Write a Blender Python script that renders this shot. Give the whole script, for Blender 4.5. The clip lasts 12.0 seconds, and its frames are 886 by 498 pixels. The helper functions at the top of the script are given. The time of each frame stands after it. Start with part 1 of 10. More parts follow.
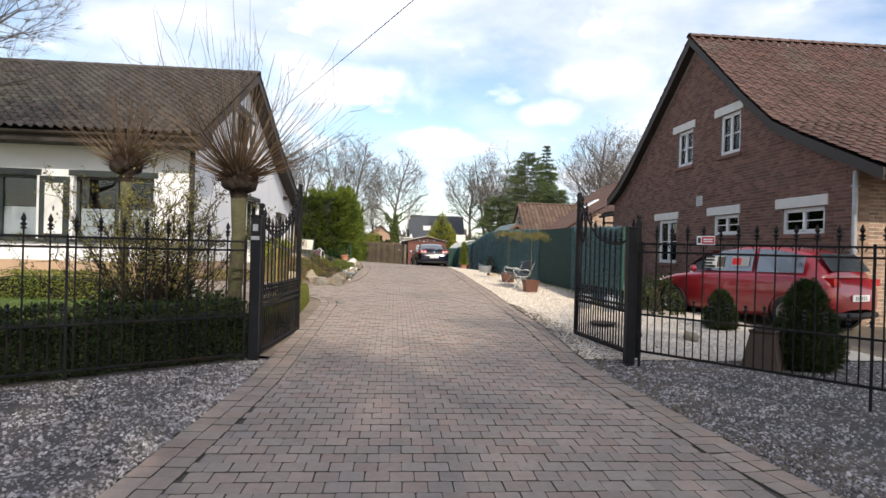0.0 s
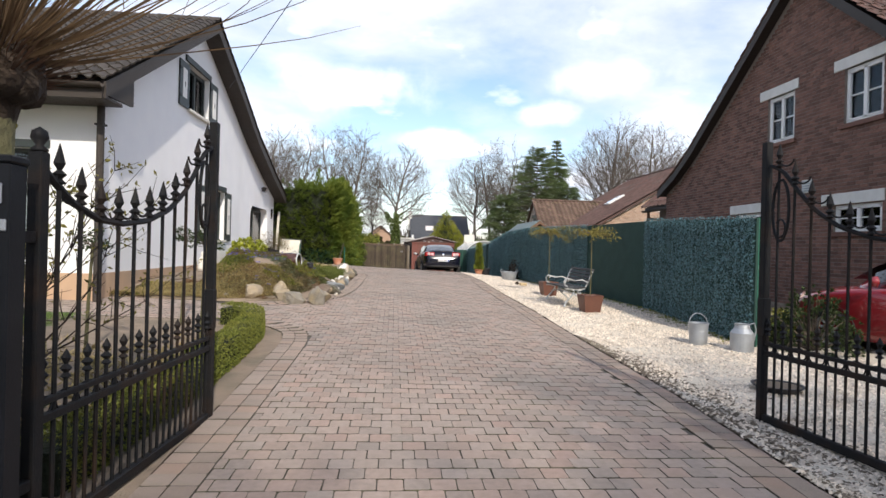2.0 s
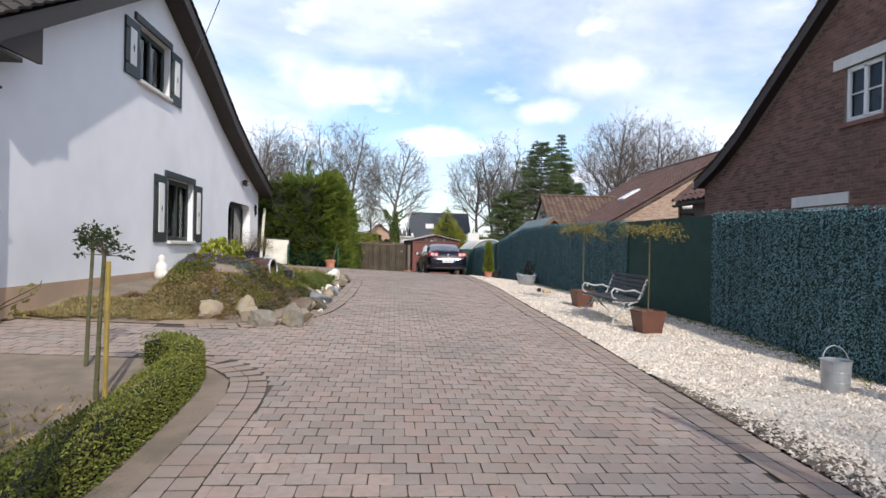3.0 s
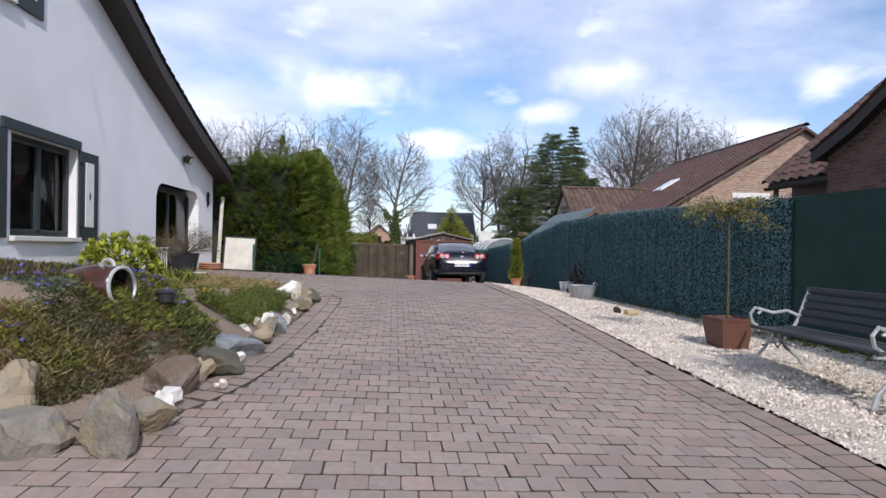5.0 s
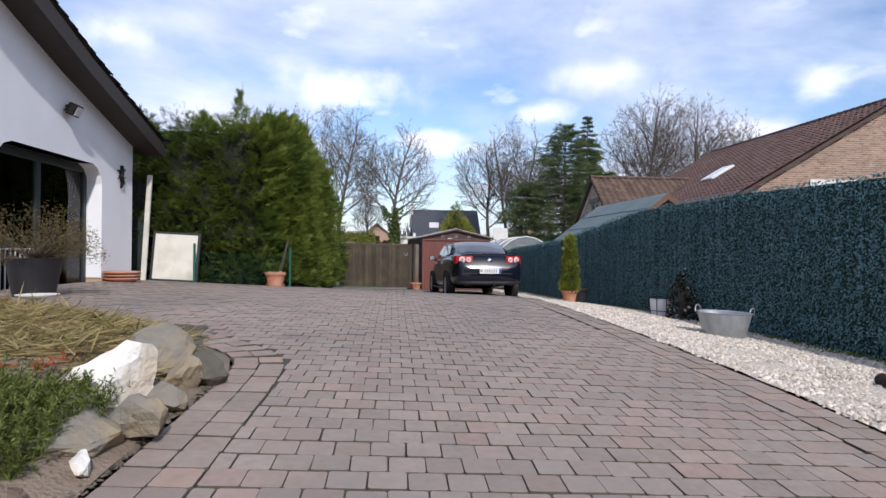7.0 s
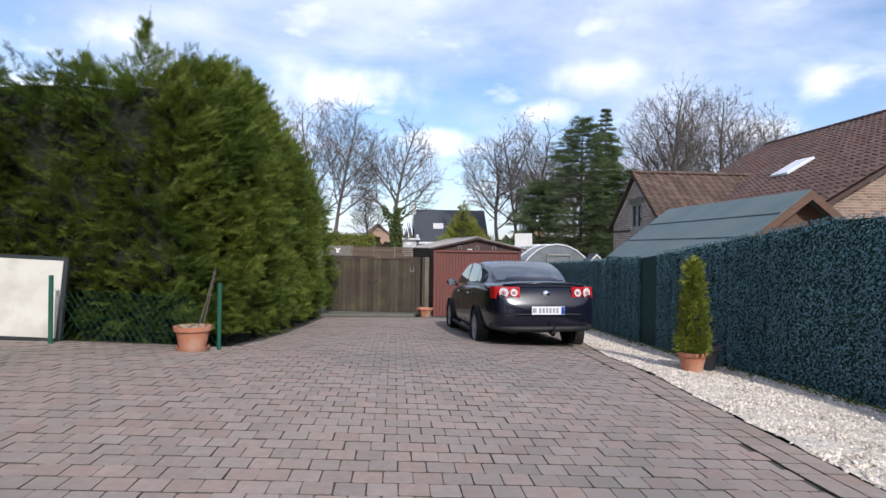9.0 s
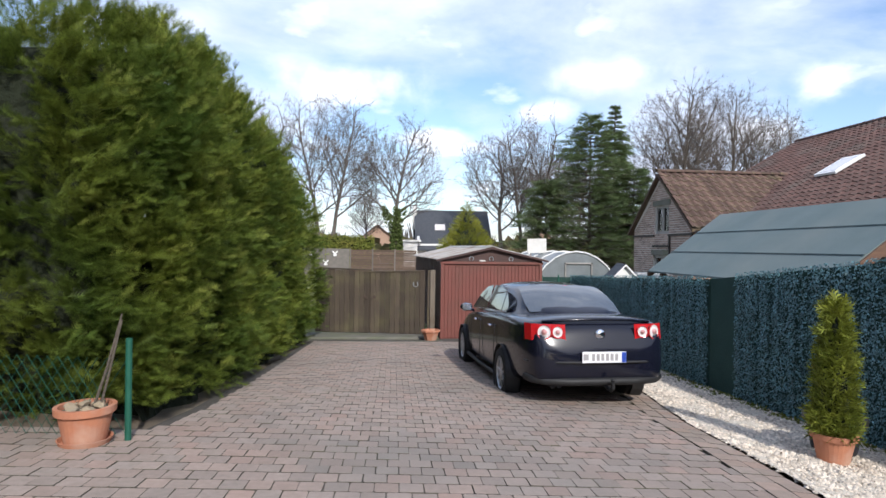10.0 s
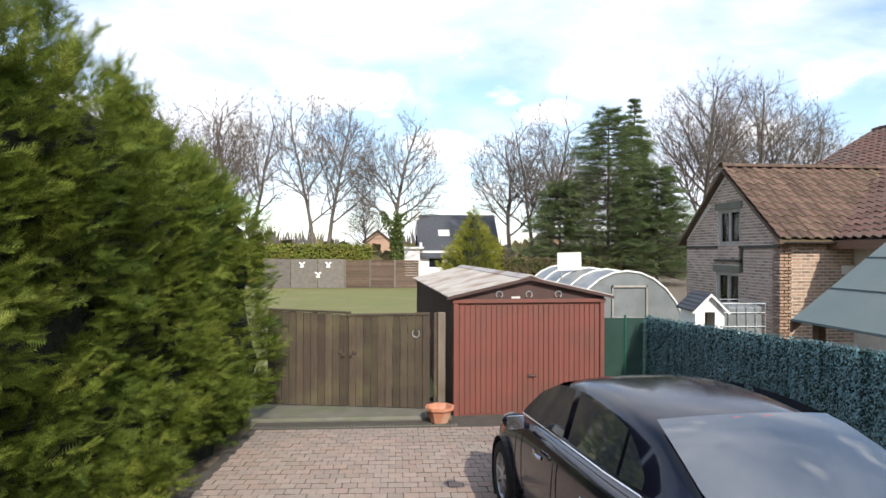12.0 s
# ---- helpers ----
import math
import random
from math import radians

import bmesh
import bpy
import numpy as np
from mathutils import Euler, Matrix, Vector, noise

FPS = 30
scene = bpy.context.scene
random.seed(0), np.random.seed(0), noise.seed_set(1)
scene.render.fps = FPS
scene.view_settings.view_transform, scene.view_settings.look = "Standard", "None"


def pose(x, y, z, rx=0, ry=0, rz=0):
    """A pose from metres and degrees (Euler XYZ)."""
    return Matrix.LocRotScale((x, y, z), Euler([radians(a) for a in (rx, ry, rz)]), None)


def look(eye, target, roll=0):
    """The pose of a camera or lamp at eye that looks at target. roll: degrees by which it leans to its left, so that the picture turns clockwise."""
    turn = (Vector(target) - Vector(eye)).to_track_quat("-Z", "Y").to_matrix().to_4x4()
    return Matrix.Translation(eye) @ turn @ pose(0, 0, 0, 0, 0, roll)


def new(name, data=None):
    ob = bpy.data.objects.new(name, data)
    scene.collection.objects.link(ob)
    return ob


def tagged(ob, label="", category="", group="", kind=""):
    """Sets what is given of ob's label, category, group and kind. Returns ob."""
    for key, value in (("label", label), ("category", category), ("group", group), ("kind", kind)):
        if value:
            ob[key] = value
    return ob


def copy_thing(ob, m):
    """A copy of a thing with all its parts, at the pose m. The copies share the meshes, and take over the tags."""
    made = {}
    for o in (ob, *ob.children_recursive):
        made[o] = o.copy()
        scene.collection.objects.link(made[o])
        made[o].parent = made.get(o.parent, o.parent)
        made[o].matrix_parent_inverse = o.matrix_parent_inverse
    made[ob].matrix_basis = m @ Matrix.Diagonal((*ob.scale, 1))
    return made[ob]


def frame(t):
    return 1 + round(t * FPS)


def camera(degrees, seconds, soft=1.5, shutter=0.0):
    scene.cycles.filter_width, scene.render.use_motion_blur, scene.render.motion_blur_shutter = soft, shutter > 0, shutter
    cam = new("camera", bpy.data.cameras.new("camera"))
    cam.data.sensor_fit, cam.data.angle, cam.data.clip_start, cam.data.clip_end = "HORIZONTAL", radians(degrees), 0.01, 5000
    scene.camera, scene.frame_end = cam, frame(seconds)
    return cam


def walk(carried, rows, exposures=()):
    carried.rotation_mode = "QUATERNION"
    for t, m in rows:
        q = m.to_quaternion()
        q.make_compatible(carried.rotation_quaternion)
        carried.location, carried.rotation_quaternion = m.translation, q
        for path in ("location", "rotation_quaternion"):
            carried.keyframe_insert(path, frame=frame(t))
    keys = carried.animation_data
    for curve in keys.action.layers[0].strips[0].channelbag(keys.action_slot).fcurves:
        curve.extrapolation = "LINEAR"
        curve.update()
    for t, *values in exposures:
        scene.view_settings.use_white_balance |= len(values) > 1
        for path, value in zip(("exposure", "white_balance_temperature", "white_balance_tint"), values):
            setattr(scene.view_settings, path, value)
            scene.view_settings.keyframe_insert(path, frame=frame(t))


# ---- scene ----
cam = camera(74.4, 12.0)
PATH = [
    (0, (-0.153, 0.085, 1.228), (0.013, 2.078, 1.223), 1.6),
    (0.5, (-0.19, 1.146, 1.236), (-0.023, 3.139, 1.231), 1.6),
    (1, (-0.213, 2.274, 1.235), (-0.046, 4.267, 1.23), 1.6),
    (1.5, (-0.234, 3.436, 1.226), (-0.068, 5.429, 1.224), 1.5),
    (2, (-0.231, 4.665, 1.231), (-0.066, 6.658, 1.23), 1.5),
    (2.5, (-0.224, 5.925, 1.249), (-0.059, 7.918, 1.248), 1.3),
    (3, (-0.25, 7.219, 1.302), (-0.082, 9.212, 1.294), 1.2),
    (3.2, (-0.259, 7.742, 1.303), (-0.09, 9.735, 1.295), 1.2),
    (4.8, (-0.187, 11.799, 1.213), (-0.023, 13.792, 1.213), 0.9),
    (5, (-0.19, 12.302, 1.218), (-0.025, 14.296, 1.217), 0.8),
    (5.5, (-0.223, 13.562, 1.218), (-0.055, 15.555, 1.218), 0.9),
    (6, (-0.243, 14.783, 1.227), (-0.076, 16.776, 1.227), 0.8),
    (6.5, (-0.268, 16.032, 1.215), (-0.099, 18.024, 1.215), 0.6),
    (7, (-0.287, 17.274, 1.222), (-0.117, 19.266, 1.221), 0.7),
    (8.8, (-0.33, 21.611, 1.578), (-0.162, 23.603, 1.574), 0.9),
    (9, (-0.33, 22.079, 1.628), (-0.164, 24.072, 1.624), 0.8),
    (9.5, (-0.346, 23.234, 1.761), (-0.179, 25.227, 1.756), 0.8),
    (10, (-0.347, 24.357, 1.893), (-0.181, 26.35, 1.888), 0.8),
    (10.5, (-0.345, 25.436, 2.027), (-0.182, 27.43, 2.021), 0.8),
    (11, (-0.296, 26.575, 2.133), (-0.134, 28.569, 2.131), 0.6),
    (11.5, (-0.231, 27.731, 2.242), (-0.071, 29.724, 2.242), 0.6),
    (12, (-0.134, 28.927, 2.331), (0.022, 30.92, 2.336), 0.2),
]
walk(cam, [(t, look(eye, target, roll)) for t, eye, target, roll in PATH],
     [(0.0, 0.43, 6750, 11), (2.2, 0.41, 6500, 12), (3.5, 0.16, 6050, 13), (5.5, 0.03, 5900, 15), (9.0, 0.11, 5850, 14), (10.0, 0.33, 6000, 12), (11.0, 0.55, 6300, 12), (12.0, 0.67, 6500, 11)])

# ---- daylight: broken cloud, sun behind the camera's right shoulder ----
SUN = Vector((0.60, -2.16, 1.67)).normalized()
world = bpy.data.worlds.new("daylight")
scene.world = world
world.use_nodes = True
wn, wl = world.node_tree.nodes, world.node_tree.links
wn.clear()


def wnode(kind, **kw):
    n = wn.new(kind)
    for k, v in kw.items():
        n.inputs[k].default_value = v
    return n


sky = wn.new("ShaderNodeTexSky")
sky.sky_type, sky.sun_disc = "NISHITA", False
sky.sun_elevation, sky.sun_rotation = math.asin(SUN.z), math.atan2(SUN.x, SUN.y)
sky.air_density, sky.dust_density, sky.ozone_density = 1.0, 1.2, 1.2
way = wn.new("ShaderNodeTexCoord")
split = wn.new("ShaderNodeSeparateXYZ")
wl.new(way.outputs["Generated"], split.inputs[0])
lift = wn.new("ShaderNodeMath")
lift.operation, lift.inputs[1].default_value = "ADD", 0.22
wl.new(split.outputs[2], lift.inputs[0])
flat = wn.new("ShaderNodeVectorMath")
flat.operation = "DIVIDE"
spread = wn.new("ShaderNodeCombineXYZ")
for i in (0, 1, 2):
    wl.new(lift.outputs[0], spread.inputs[i])
wl.new(way.outputs["Generated"], flat.inputs[0])
wl.new(spread.outputs[0], flat.inputs[1])
big = wnode("ShaderNodeTexNoise", Scale=1.15, Detail=9.0, Roughness=0.55, Distortion=0.25)
wl.new(flat.outputs[0], big.inputs["Vector"])
edge = wn.new("ShaderNodeValToRGB")
edge.color_ramp.elements[0].position, edge.color_ramp.elements[1].position = 0.40, 0.66
wl.new(big.outputs[0], edge.inputs[0])
shade = wnode("ShaderNodeTexNoise", Scale=2.6, Detail=6.0)
wl.new(flat.outputs[0], shade.inputs["Vector"])
tone = wn.new("ShaderNodeValToRGB")
tone.color_ramp.elements[0].position, tone.color_ramp.elements[1].position = 0.3, 0.7
tone.color_ramp.elements[0].color = (6.0, 6.7, 8.3, 1)
tone.color_ramp.elements[1].color = (10.0, 10.2, 10.7, 1)
wl.new(shade.outputs[0], tone.inputs[0])
veil = wn.new("ShaderNodeMix")
veil.data_type = "RGBA"
wl.new(edge.outputs[0], veil.inputs[0])
gain = wn.new("ShaderNodeVectorMath")
gain.operation, gain.inputs[3].default_value = "SCALE", 1.6
wl.new(sky.outputs[0], gain.inputs[0])
wl.new(gain.outputs[0], veil.inputs[6])
wl.new(tone.outputs[0], veil.inputs[7])
glow = wnode("ShaderNodeBackground", Strength=0.105)
puff = wnode("ShaderNodeTexNoise", Scale=3.4, Detail=6.0, Roughness=0.5)
wl.new(flat.outputs[0], puff.inputs["Vector"])
rim_ = wn.new("ShaderNodeValToRGB")
rim_.color_ramp.elements[0].position, rim_.color_ramp.elements[1].position = 0.60, 0.80
wl.new(puff.outputs[0], rim_.inputs[0])
heap = wn.new("ShaderNodeMix")
heap.data_type = "RGBA"
heap.inputs[7].default_value = (11.4, 11.4, 11.5, 1)
wl.new(rim_.outputs[0], heap.inputs[0])
wl.new(veil.outputs[2], heap.inputs[6])
# the separate fair-weather heaps that stand low over the trees: azimuth and height (degrees), half width, half height
warp = wnode("ShaderNodeTexNoise", Scale=9.0, Detail=5.0, Roughness=0.55)
wl.new(way.outputs["Generated"], warp.inputs["Vector"])
mass = None
for az, el, hw, hh in ((37.6, 14.0, 3.2, 2.2), (-5.5, 15.2, 8.5, 2.4), (32.8, 10.3, 3.8, 1.5), (21.0, 16.3, 5.5, 1.7), (14.0, 13.0, 3.0, 1.2), (-24.5, 17.5, 4.5, 1.8), (-30.0, 12.0, 5.0, 1.3), (3.0, 10.5, 4.0, 1.0)):
    a_, e_ = radians(az), radians(el)
    mid = Vector((math.sin(a_) * math.cos(e_), math.cos(a_) * math.cos(e_), math.sin(e_)))
    across = Vector((math.cos(a_), -math.sin(a_), 0))
    above = across.cross(mid).normalized()
    from_mid = wn.new("ShaderNodeVectorMath")
    from_mid.operation, from_mid.inputs[1].default_value = "SUBTRACT", mid
    wl.new(way.outputs["Generated"], from_mid.inputs[0])
    uv = wn.new("ShaderNodeCombineXYZ")
    for k, axis_ in enumerate((across / radians(hw), above / radians(hh), mid * 8)):
        dot = wn.new("ShaderNodeVectorMath")
        dot.operation, dot.inputs[1].default_value = "DOT_PRODUCT", axis_
        wl.new(from_mid.outputs[0], dot.inputs[0])
        wl.new(dot.outputs["Value"], uv.inputs[k])
    size_ = wn.new("ShaderNodeVectorMath")
    size_.operation = "LENGTH"
    wl.new(uv.outputs[0], size_.inputs[0])
    body_ = wn.new("ShaderNodeMath")
    body_.operation, body_.inputs[0].default_value = "SUBTRACT", 1.0
    wl.new(size_.outputs["Value"], body_.inputs[1])
    if mass is None:
        mass = body_
    else:
        both_ = wn.new("ShaderNodeMath")
        both_.operation = "MAXIMUM"
        wl.new(mass.outputs[0], both_.inputs[0])
        wl.new(body_.outputs[0], both_.inputs[1])
        mass = both_
ragged = wn.new("ShaderNodeMath")
ragged.operation, ragged.inputs[1].default_value, ragged.inputs[2].default_value = "MULTIPLY_ADD", 2.4, -1.2
wl.new(warp.outputs[0], ragged.inputs[0])
total = wn.new("ShaderNodeMath")
wl.new(mass.outputs[0], total.inputs[0])
wl.new(ragged.outputs[0], total.inputs[1])
soft_ = wn.new("ShaderNodeMapRange")
soft_.interpolation_type = "SMOOTHSTEP"
soft_.inputs[1].default_value, soft_.inputs[2].default_value = -0.15, 1.0
wl.new(total.outputs[0], soft_.inputs[0])
heaps = wn.new("ShaderNodeMix")
heaps.data_type = "RGBA"
heaps.inputs[7].default_value = (10.6, 10.7, 11.0, 1)
wl.new(soft_.outputs[0], heaps.inputs[0])
wl.new(heap.outputs[2], heaps.inputs[6])
wl.new(heaps.outputs[2], glow.inputs[0])
wout = wn.new("ShaderNodeOutputWorld")
wl.new(glow.outputs[0], wout.inputs[0])

sun_data = bpy.data.lights.new("sun", "SUN")
sun_data.energy, sun_data.angle, sun_data.color = 3.3, radians(1.0), (1.0, 0.93, 0.81)
sun = new("sun", sun_data)
sun.matrix_world = look((6, -30, 25), Vector((6, -30, 25)) - SUN)

# ---- materials ----
def mat(name, c1, c2=None, scale=3.0, rough=0.75, bump=0.25, bscale=60.0, metal=0.0, vary=0.0, spec=0.4,
        stain=None, sscale=0.7, stretch=(1, 1, 1), coat=0.0, tints=None, dist=0.01):
    """Two-scale noise colour, fine relief, and a shift in value from piece to piece."""
    m = bpy.data.materials.new(name)
    m.use_nodes = True
    n, l = m.node_tree.nodes, m.node_tree.links
    b = n["Principled BSDF"]
    tc = n.new("ShaderNodeTexCoord")
    mp = n.new("ShaderNodeMapping")
    mp.inputs["Scale"].default_value = stretch
    l.new(tc.outputs["Object"], mp.inputs[0])
    c2 = c2 or tuple(v * 0.8 for v in c1)
    no = n.new("ShaderNodeTexNoise")
    no.inputs["Scale"].default_value, no.inputs["Detail"].default_value = scale, 6
    l.new(mp.outputs[0], no.inputs["Vector"])
    rp = n.new("ShaderNodeValToRGB")
    e = rp.color_ramp.elements
    e[0].position, e[1].position = 0.3, 0.7
    e[0].color, e[1].color = (*c1, 1), (*c2, 1)
    l.new(no.outputs[0], rp.inputs[0])
    out = rp.outputs[0]
    if stain:
        s = n.new("ShaderNodeTexNoise")
        s.inputs["Scale"].default_value, s.inputs["Detail"].default_value = sscale, 5
        l.new(tc.outputs["Object"], s.inputs["Vector"])
        sr = n.new("ShaderNodeValToRGB")
        sr.color_ramp.elements[0].position, sr.color_ramp.elements[1].position = 0.48, 0.72
        l.new(s.outputs[0], sr.inputs[0])
        mx = n.new("ShaderNodeMix")
        mx.data_type = "RGBA"
        l.new(sr.outputs[0], mx.inputs[0])
        l.new(out, mx.inputs[6])
        mx.inputs[7].default_value = (*stain, 1)
        out = mx.outputs[2]
    if vary:
        hv = n.new("ShaderNodeHueSaturation")
        mr = n.new("ShaderNodeMapRange")
        mr.inputs[3].default_value, mr.inputs[4].default_value = 1 - vary, 1 + vary
        own, isle = n.new("ShaderNodeObjectInfo"), n.new("ShaderNodeNewGeometry")
        both, part_ = n.new("ShaderNodeMath"), n.new("ShaderNodeMath")
        part_.operation = "FRACT"
        l.new(own.outputs["Random"], both.inputs[0])
        l.new(isle.outputs["Random Per Island"], both.inputs[1])
        l.new(both.outputs[0], part_.inputs[0])
        l.new(part_.outputs[0], mr.inputs[0])
        l.new(mr.outputs[0], hv.inputs["Value"])
        l.new(out, hv.inputs["Color"])
        out = hv.outputs[0]
        if tints:
            far = n.new("ShaderNodeMath")
            far.operation, far.inputs[1].default_value = "MULTIPLY", 7.31
            again_ = n.new("ShaderNodeMath")
            again_.operation = "FRACT"
            l.new(both.outputs[0], far.inputs[0])
            l.new(far.outputs[0], again_.inputs[0])
            tr = n.new("ShaderNodeValToRGB")
            while len(tr.color_ramp.elements) < len(tints):
                tr.color_ramp.elements.new(0.5)
            for i, c in enumerate(tints):
                tr.color_ramp.elements[i].position = i / (len(tints) - 1)
                tr.color_ramp.elements[i].color = (*c, 1)
            l.new(again_.outputs[0], tr.inputs[0])
            tm = n.new("ShaderNodeMix")
            tm.data_type, tm.blend_type, tm.inputs[0].default_value = "RGBA", "MULTIPLY", 1.0
            l.new(out, tm.inputs[6])
            l.new(tr.outputs[0], tm.inputs[7])
            out = tm.outputs[2]
    l.new(out, b.inputs["Base Color"])
    b.inputs["Roughness"].default_value, b.inputs["Metallic"].default_value = rough, metal
    b.inputs["Specular IOR Level"].default_value, b.inputs["Coat Weight"].default_value = spec, coat
    if bump:
        f = n.new("ShaderNodeTexNoise")
        f.inputs["Scale"].default_value, f.inputs["Detail"].default_value = bscale, 4
        l.new(mp.outputs[0], f.inputs["Vector"])
        bp = n.new("ShaderNodeBump")
        bp.inputs["Strength"].default_value, bp.inputs["Distance"].default_value = bump, dist
        l.new(f.outputs[0], bp.inputs["Height"])
        l.new(bp.outputs[0], b.inputs["Normal"])
    return m


def glass(name, tint=(0.02, 0.025, 0.03), rough=0.03):
    """A dark window pane: the room behind is unlit, the sky shows in it."""
    m = bpy.data.materials.new(name)
    m.use_nodes = True
    b = m.node_tree.nodes["Principled BSDF"]
    b.inputs["Base Color"].default_value = (*tint, 1)
    b.inputs["Roughness"].default_value, b.inputs["Specular IOR Level"].default_value = rough, 0.8
    return m


def leafmat(name, c1, c2, vary=0.35, rough=0.6, thru=0.25):
    m = mat(name, c1, c2, scale=1.2, rough=rough, bump=0, vary=vary, spec=0.25)
    n, l = m.node_tree.nodes, m.node_tree.links
    b = n["Principled BSDF"]
    t = n.new("ShaderNodeBsdfTranslucent")
    l.new(b.inputs["Base Color"].links[0].from_socket, t.inputs[0])
    mx = n.new("ShaderNodeMixShader")
    mx.inputs[0].default_value = thru
    l.new(b.outputs[0], mx.inputs[1])
    l.new(t.outputs[0], mx.inputs[2])
    l.new(mx.outputs[0], n["Material Output"].inputs[0])
    return m


PAVER = mat("concrete paver", (0.35, 0.282, 0.24), (0.285, 0.232, 0.196), 22, 0.88, 0.5, 130, vary=0.10, stain=(0.235, 0.205, 0.18), sscale=0.55,
            tints=((1.06, 0.94, 0.91), (1.0, 0.98, 0.96), (0.94, 0.96, 0.96), (1.0, 1.0, 1.0), (1.05, 0.98, 0.95), (0.98, 0.98, 0.98)))
DIRTEDGE = mat("dirt-filled paver edge", (0.10, 0.085, 0.065), (0.065, 0.058, 0.045), 5, 0.95, 0.4, 120, stain=(0.10, 0.10, 0.05), sscale=1.2)
KERB = mat("concrete kerb paver", (0.345, 0.27, 0.222), (0.285, 0.226, 0.186), 18, 0.88, 0.5, 130, vary=0.10, stain=(0.25, 0.215, 0.17), sscale=0.8, tints=((1.05, 0.96, 0.92), (0.95, 0.97, 0.98), (1.0, 1.0, 1.0)))
SOIL = mat("garden soil", (0.17, 0.135, 0.10), (0.12, 0.095, 0.07), 4, 0.95, 0.7, 45, stain=(0.20, 0.17, 0.12), dist=0.02)
JOINT = mat("dark joint sand", (0.085, 0.075, 0.065), (0.06, 0.055, 0.045), 7, 0.95, 0.5, 120)
SAND = mat("pale dry earth", (0.27, 0.21, 0.155), (0.21, 0.163, 0.122), 5, 0.95, 0.8, 55, stain=(0.14, 0.12, 0.088), sscale=1.6, dist=0.02)
WHITEGRAVEL = mat("white gravel bed", (0.74, 0.68, 0.58), (0.58, 0.51, 0.41), 45, 0.9, 0.9, 90, stain=(0.58, 0.51, 0.41), sscale=0.9, dist=0.02)
WHITESTONE = mat("white pebble", (0.71, 0.625, 0.52), (0.54, 0.455, 0.36), 6, 0.85, 0.3, 90, vary=0.4)
GREYGRAVEL = mat("grey gravel bed", (0.13, 0.115, 0.105), (0.08, 0.072, 0.066), 40, 0.9, 0.9, 80, stain=(0.15, 0.12, 0.09), sscale=1.1, dist=0.02)
GREYSTONE = mat("grey pebble", (0.42, 0.385, 0.37), (0.15, 0.13, 0.12), 8, 0.85, 0.3, 90, vary=0.75)
LAWN = mat("lawn", (0.10, 0.16, 0.045), (0.13, 0.18, 0.06), 2.5, 0.95, 0.8, 60, stain=(0.15, 0.17, 0.07), sscale=0.6, dist=0.03)
LAWNBACK = mat("olive spring lawn", (0.15, 0.165, 0.055), (0.18, 0.175, 0.065), 2.5, 0.95, 0.8, 60, stain=(0.20, 0.185, 0.08), sscale=0.4, dist=0.03)
PLASTER = mat("white render", (0.84, 0.84, 0.85), (0.80, 0.80, 0.82), 2, 0.9, 0.25, 140, stain=(0.72, 0.72, 0.72), sscale=0.4)
PLINTH = mat("ochre plinth", (0.50, 0.34, 0.22), (0.44, 0.30, 0.20), 3, 0.9, 0.3, 90, stain=(0.36, 0.27, 0.19))
DARKTRIM = mat("dark green-grey paint", (0.025, 0.035, 0.035), (0.035, 0.042, 0.042), 8, 0.5, 0.15, 70)
WHITEPAINT = mat("white paint", (0.80, 0.79, 0.76), (0.74, 0.73, 0.70), 5, 0.5, 0.1, 60)
BARGE = mat("dark brown eaves board", (0.035, 0.028, 0.024), (0.05, 0.04, 0.033), 6, 0.65, 0.3, 40, stretch=(1, 6, 6))
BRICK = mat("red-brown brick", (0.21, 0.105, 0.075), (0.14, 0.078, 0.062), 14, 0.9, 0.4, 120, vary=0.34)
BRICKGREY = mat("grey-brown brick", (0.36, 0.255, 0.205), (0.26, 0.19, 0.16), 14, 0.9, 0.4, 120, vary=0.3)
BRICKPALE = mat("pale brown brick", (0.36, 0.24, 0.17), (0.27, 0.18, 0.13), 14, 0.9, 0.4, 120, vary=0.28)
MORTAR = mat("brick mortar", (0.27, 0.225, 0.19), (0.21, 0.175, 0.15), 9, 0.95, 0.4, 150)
MORTARPALE = mat("pale mortar", (0.58, 0.53, 0.46), (0.48, 0.44, 0.38), 9, 0.95, 0.4, 150)
STONEWHITE = mat("white stone lintel", (0.70, 0.68, 0.63), (0.62, 0.60, 0.55), 6, 0.85, 0.2, 90)
TILEDARK = mat("dark brown roof tile", (0.062, 0.052, 0.046), (0.042, 0.036, 0.033), 5, 0.8, 0.4, 60, vary=0.28, stain=(0.075, 0.07, 0.055), sscale=0.9)
TILERED = mat("red-brown roof tile", (0.125, 0.066, 0.052), (0.085, 0.05, 0.042), 5, 0.8, 0.4, 60, vary=0.22, stain=(0.10, 0.08, 0.066), sscale=0.8)
TILEOLD = mat("weathered clay roof tile", (0.135, 0.08, 0.06), (0.095, 0.062, 0.05), 5, 0.85, 0.5, 60, vary=0.3, stain=(0.16, 0.13, 0.07), sscale=0.9)
SLATE = mat("anthracite roof", (0.045, 0.05, 0.06), (0.06, 0.065, 0.075), 5, 0.7, 0.3, 40, vary=0.15)
IRON = mat("black wrought iron", (0.008, 0.009, 0.011), (0.013, 0.012, 0.012), 12, 0.6, 0.2, 90, spec=0.2, stain=(0.03, 0.018, 0.012), sscale=3.0)
POSTPAINT = mat("black steel post", (0.007, 0.008, 0.011), (0.012, 0.013, 0.016), 7, 0.5, 0.08, 80, spec=0.2)
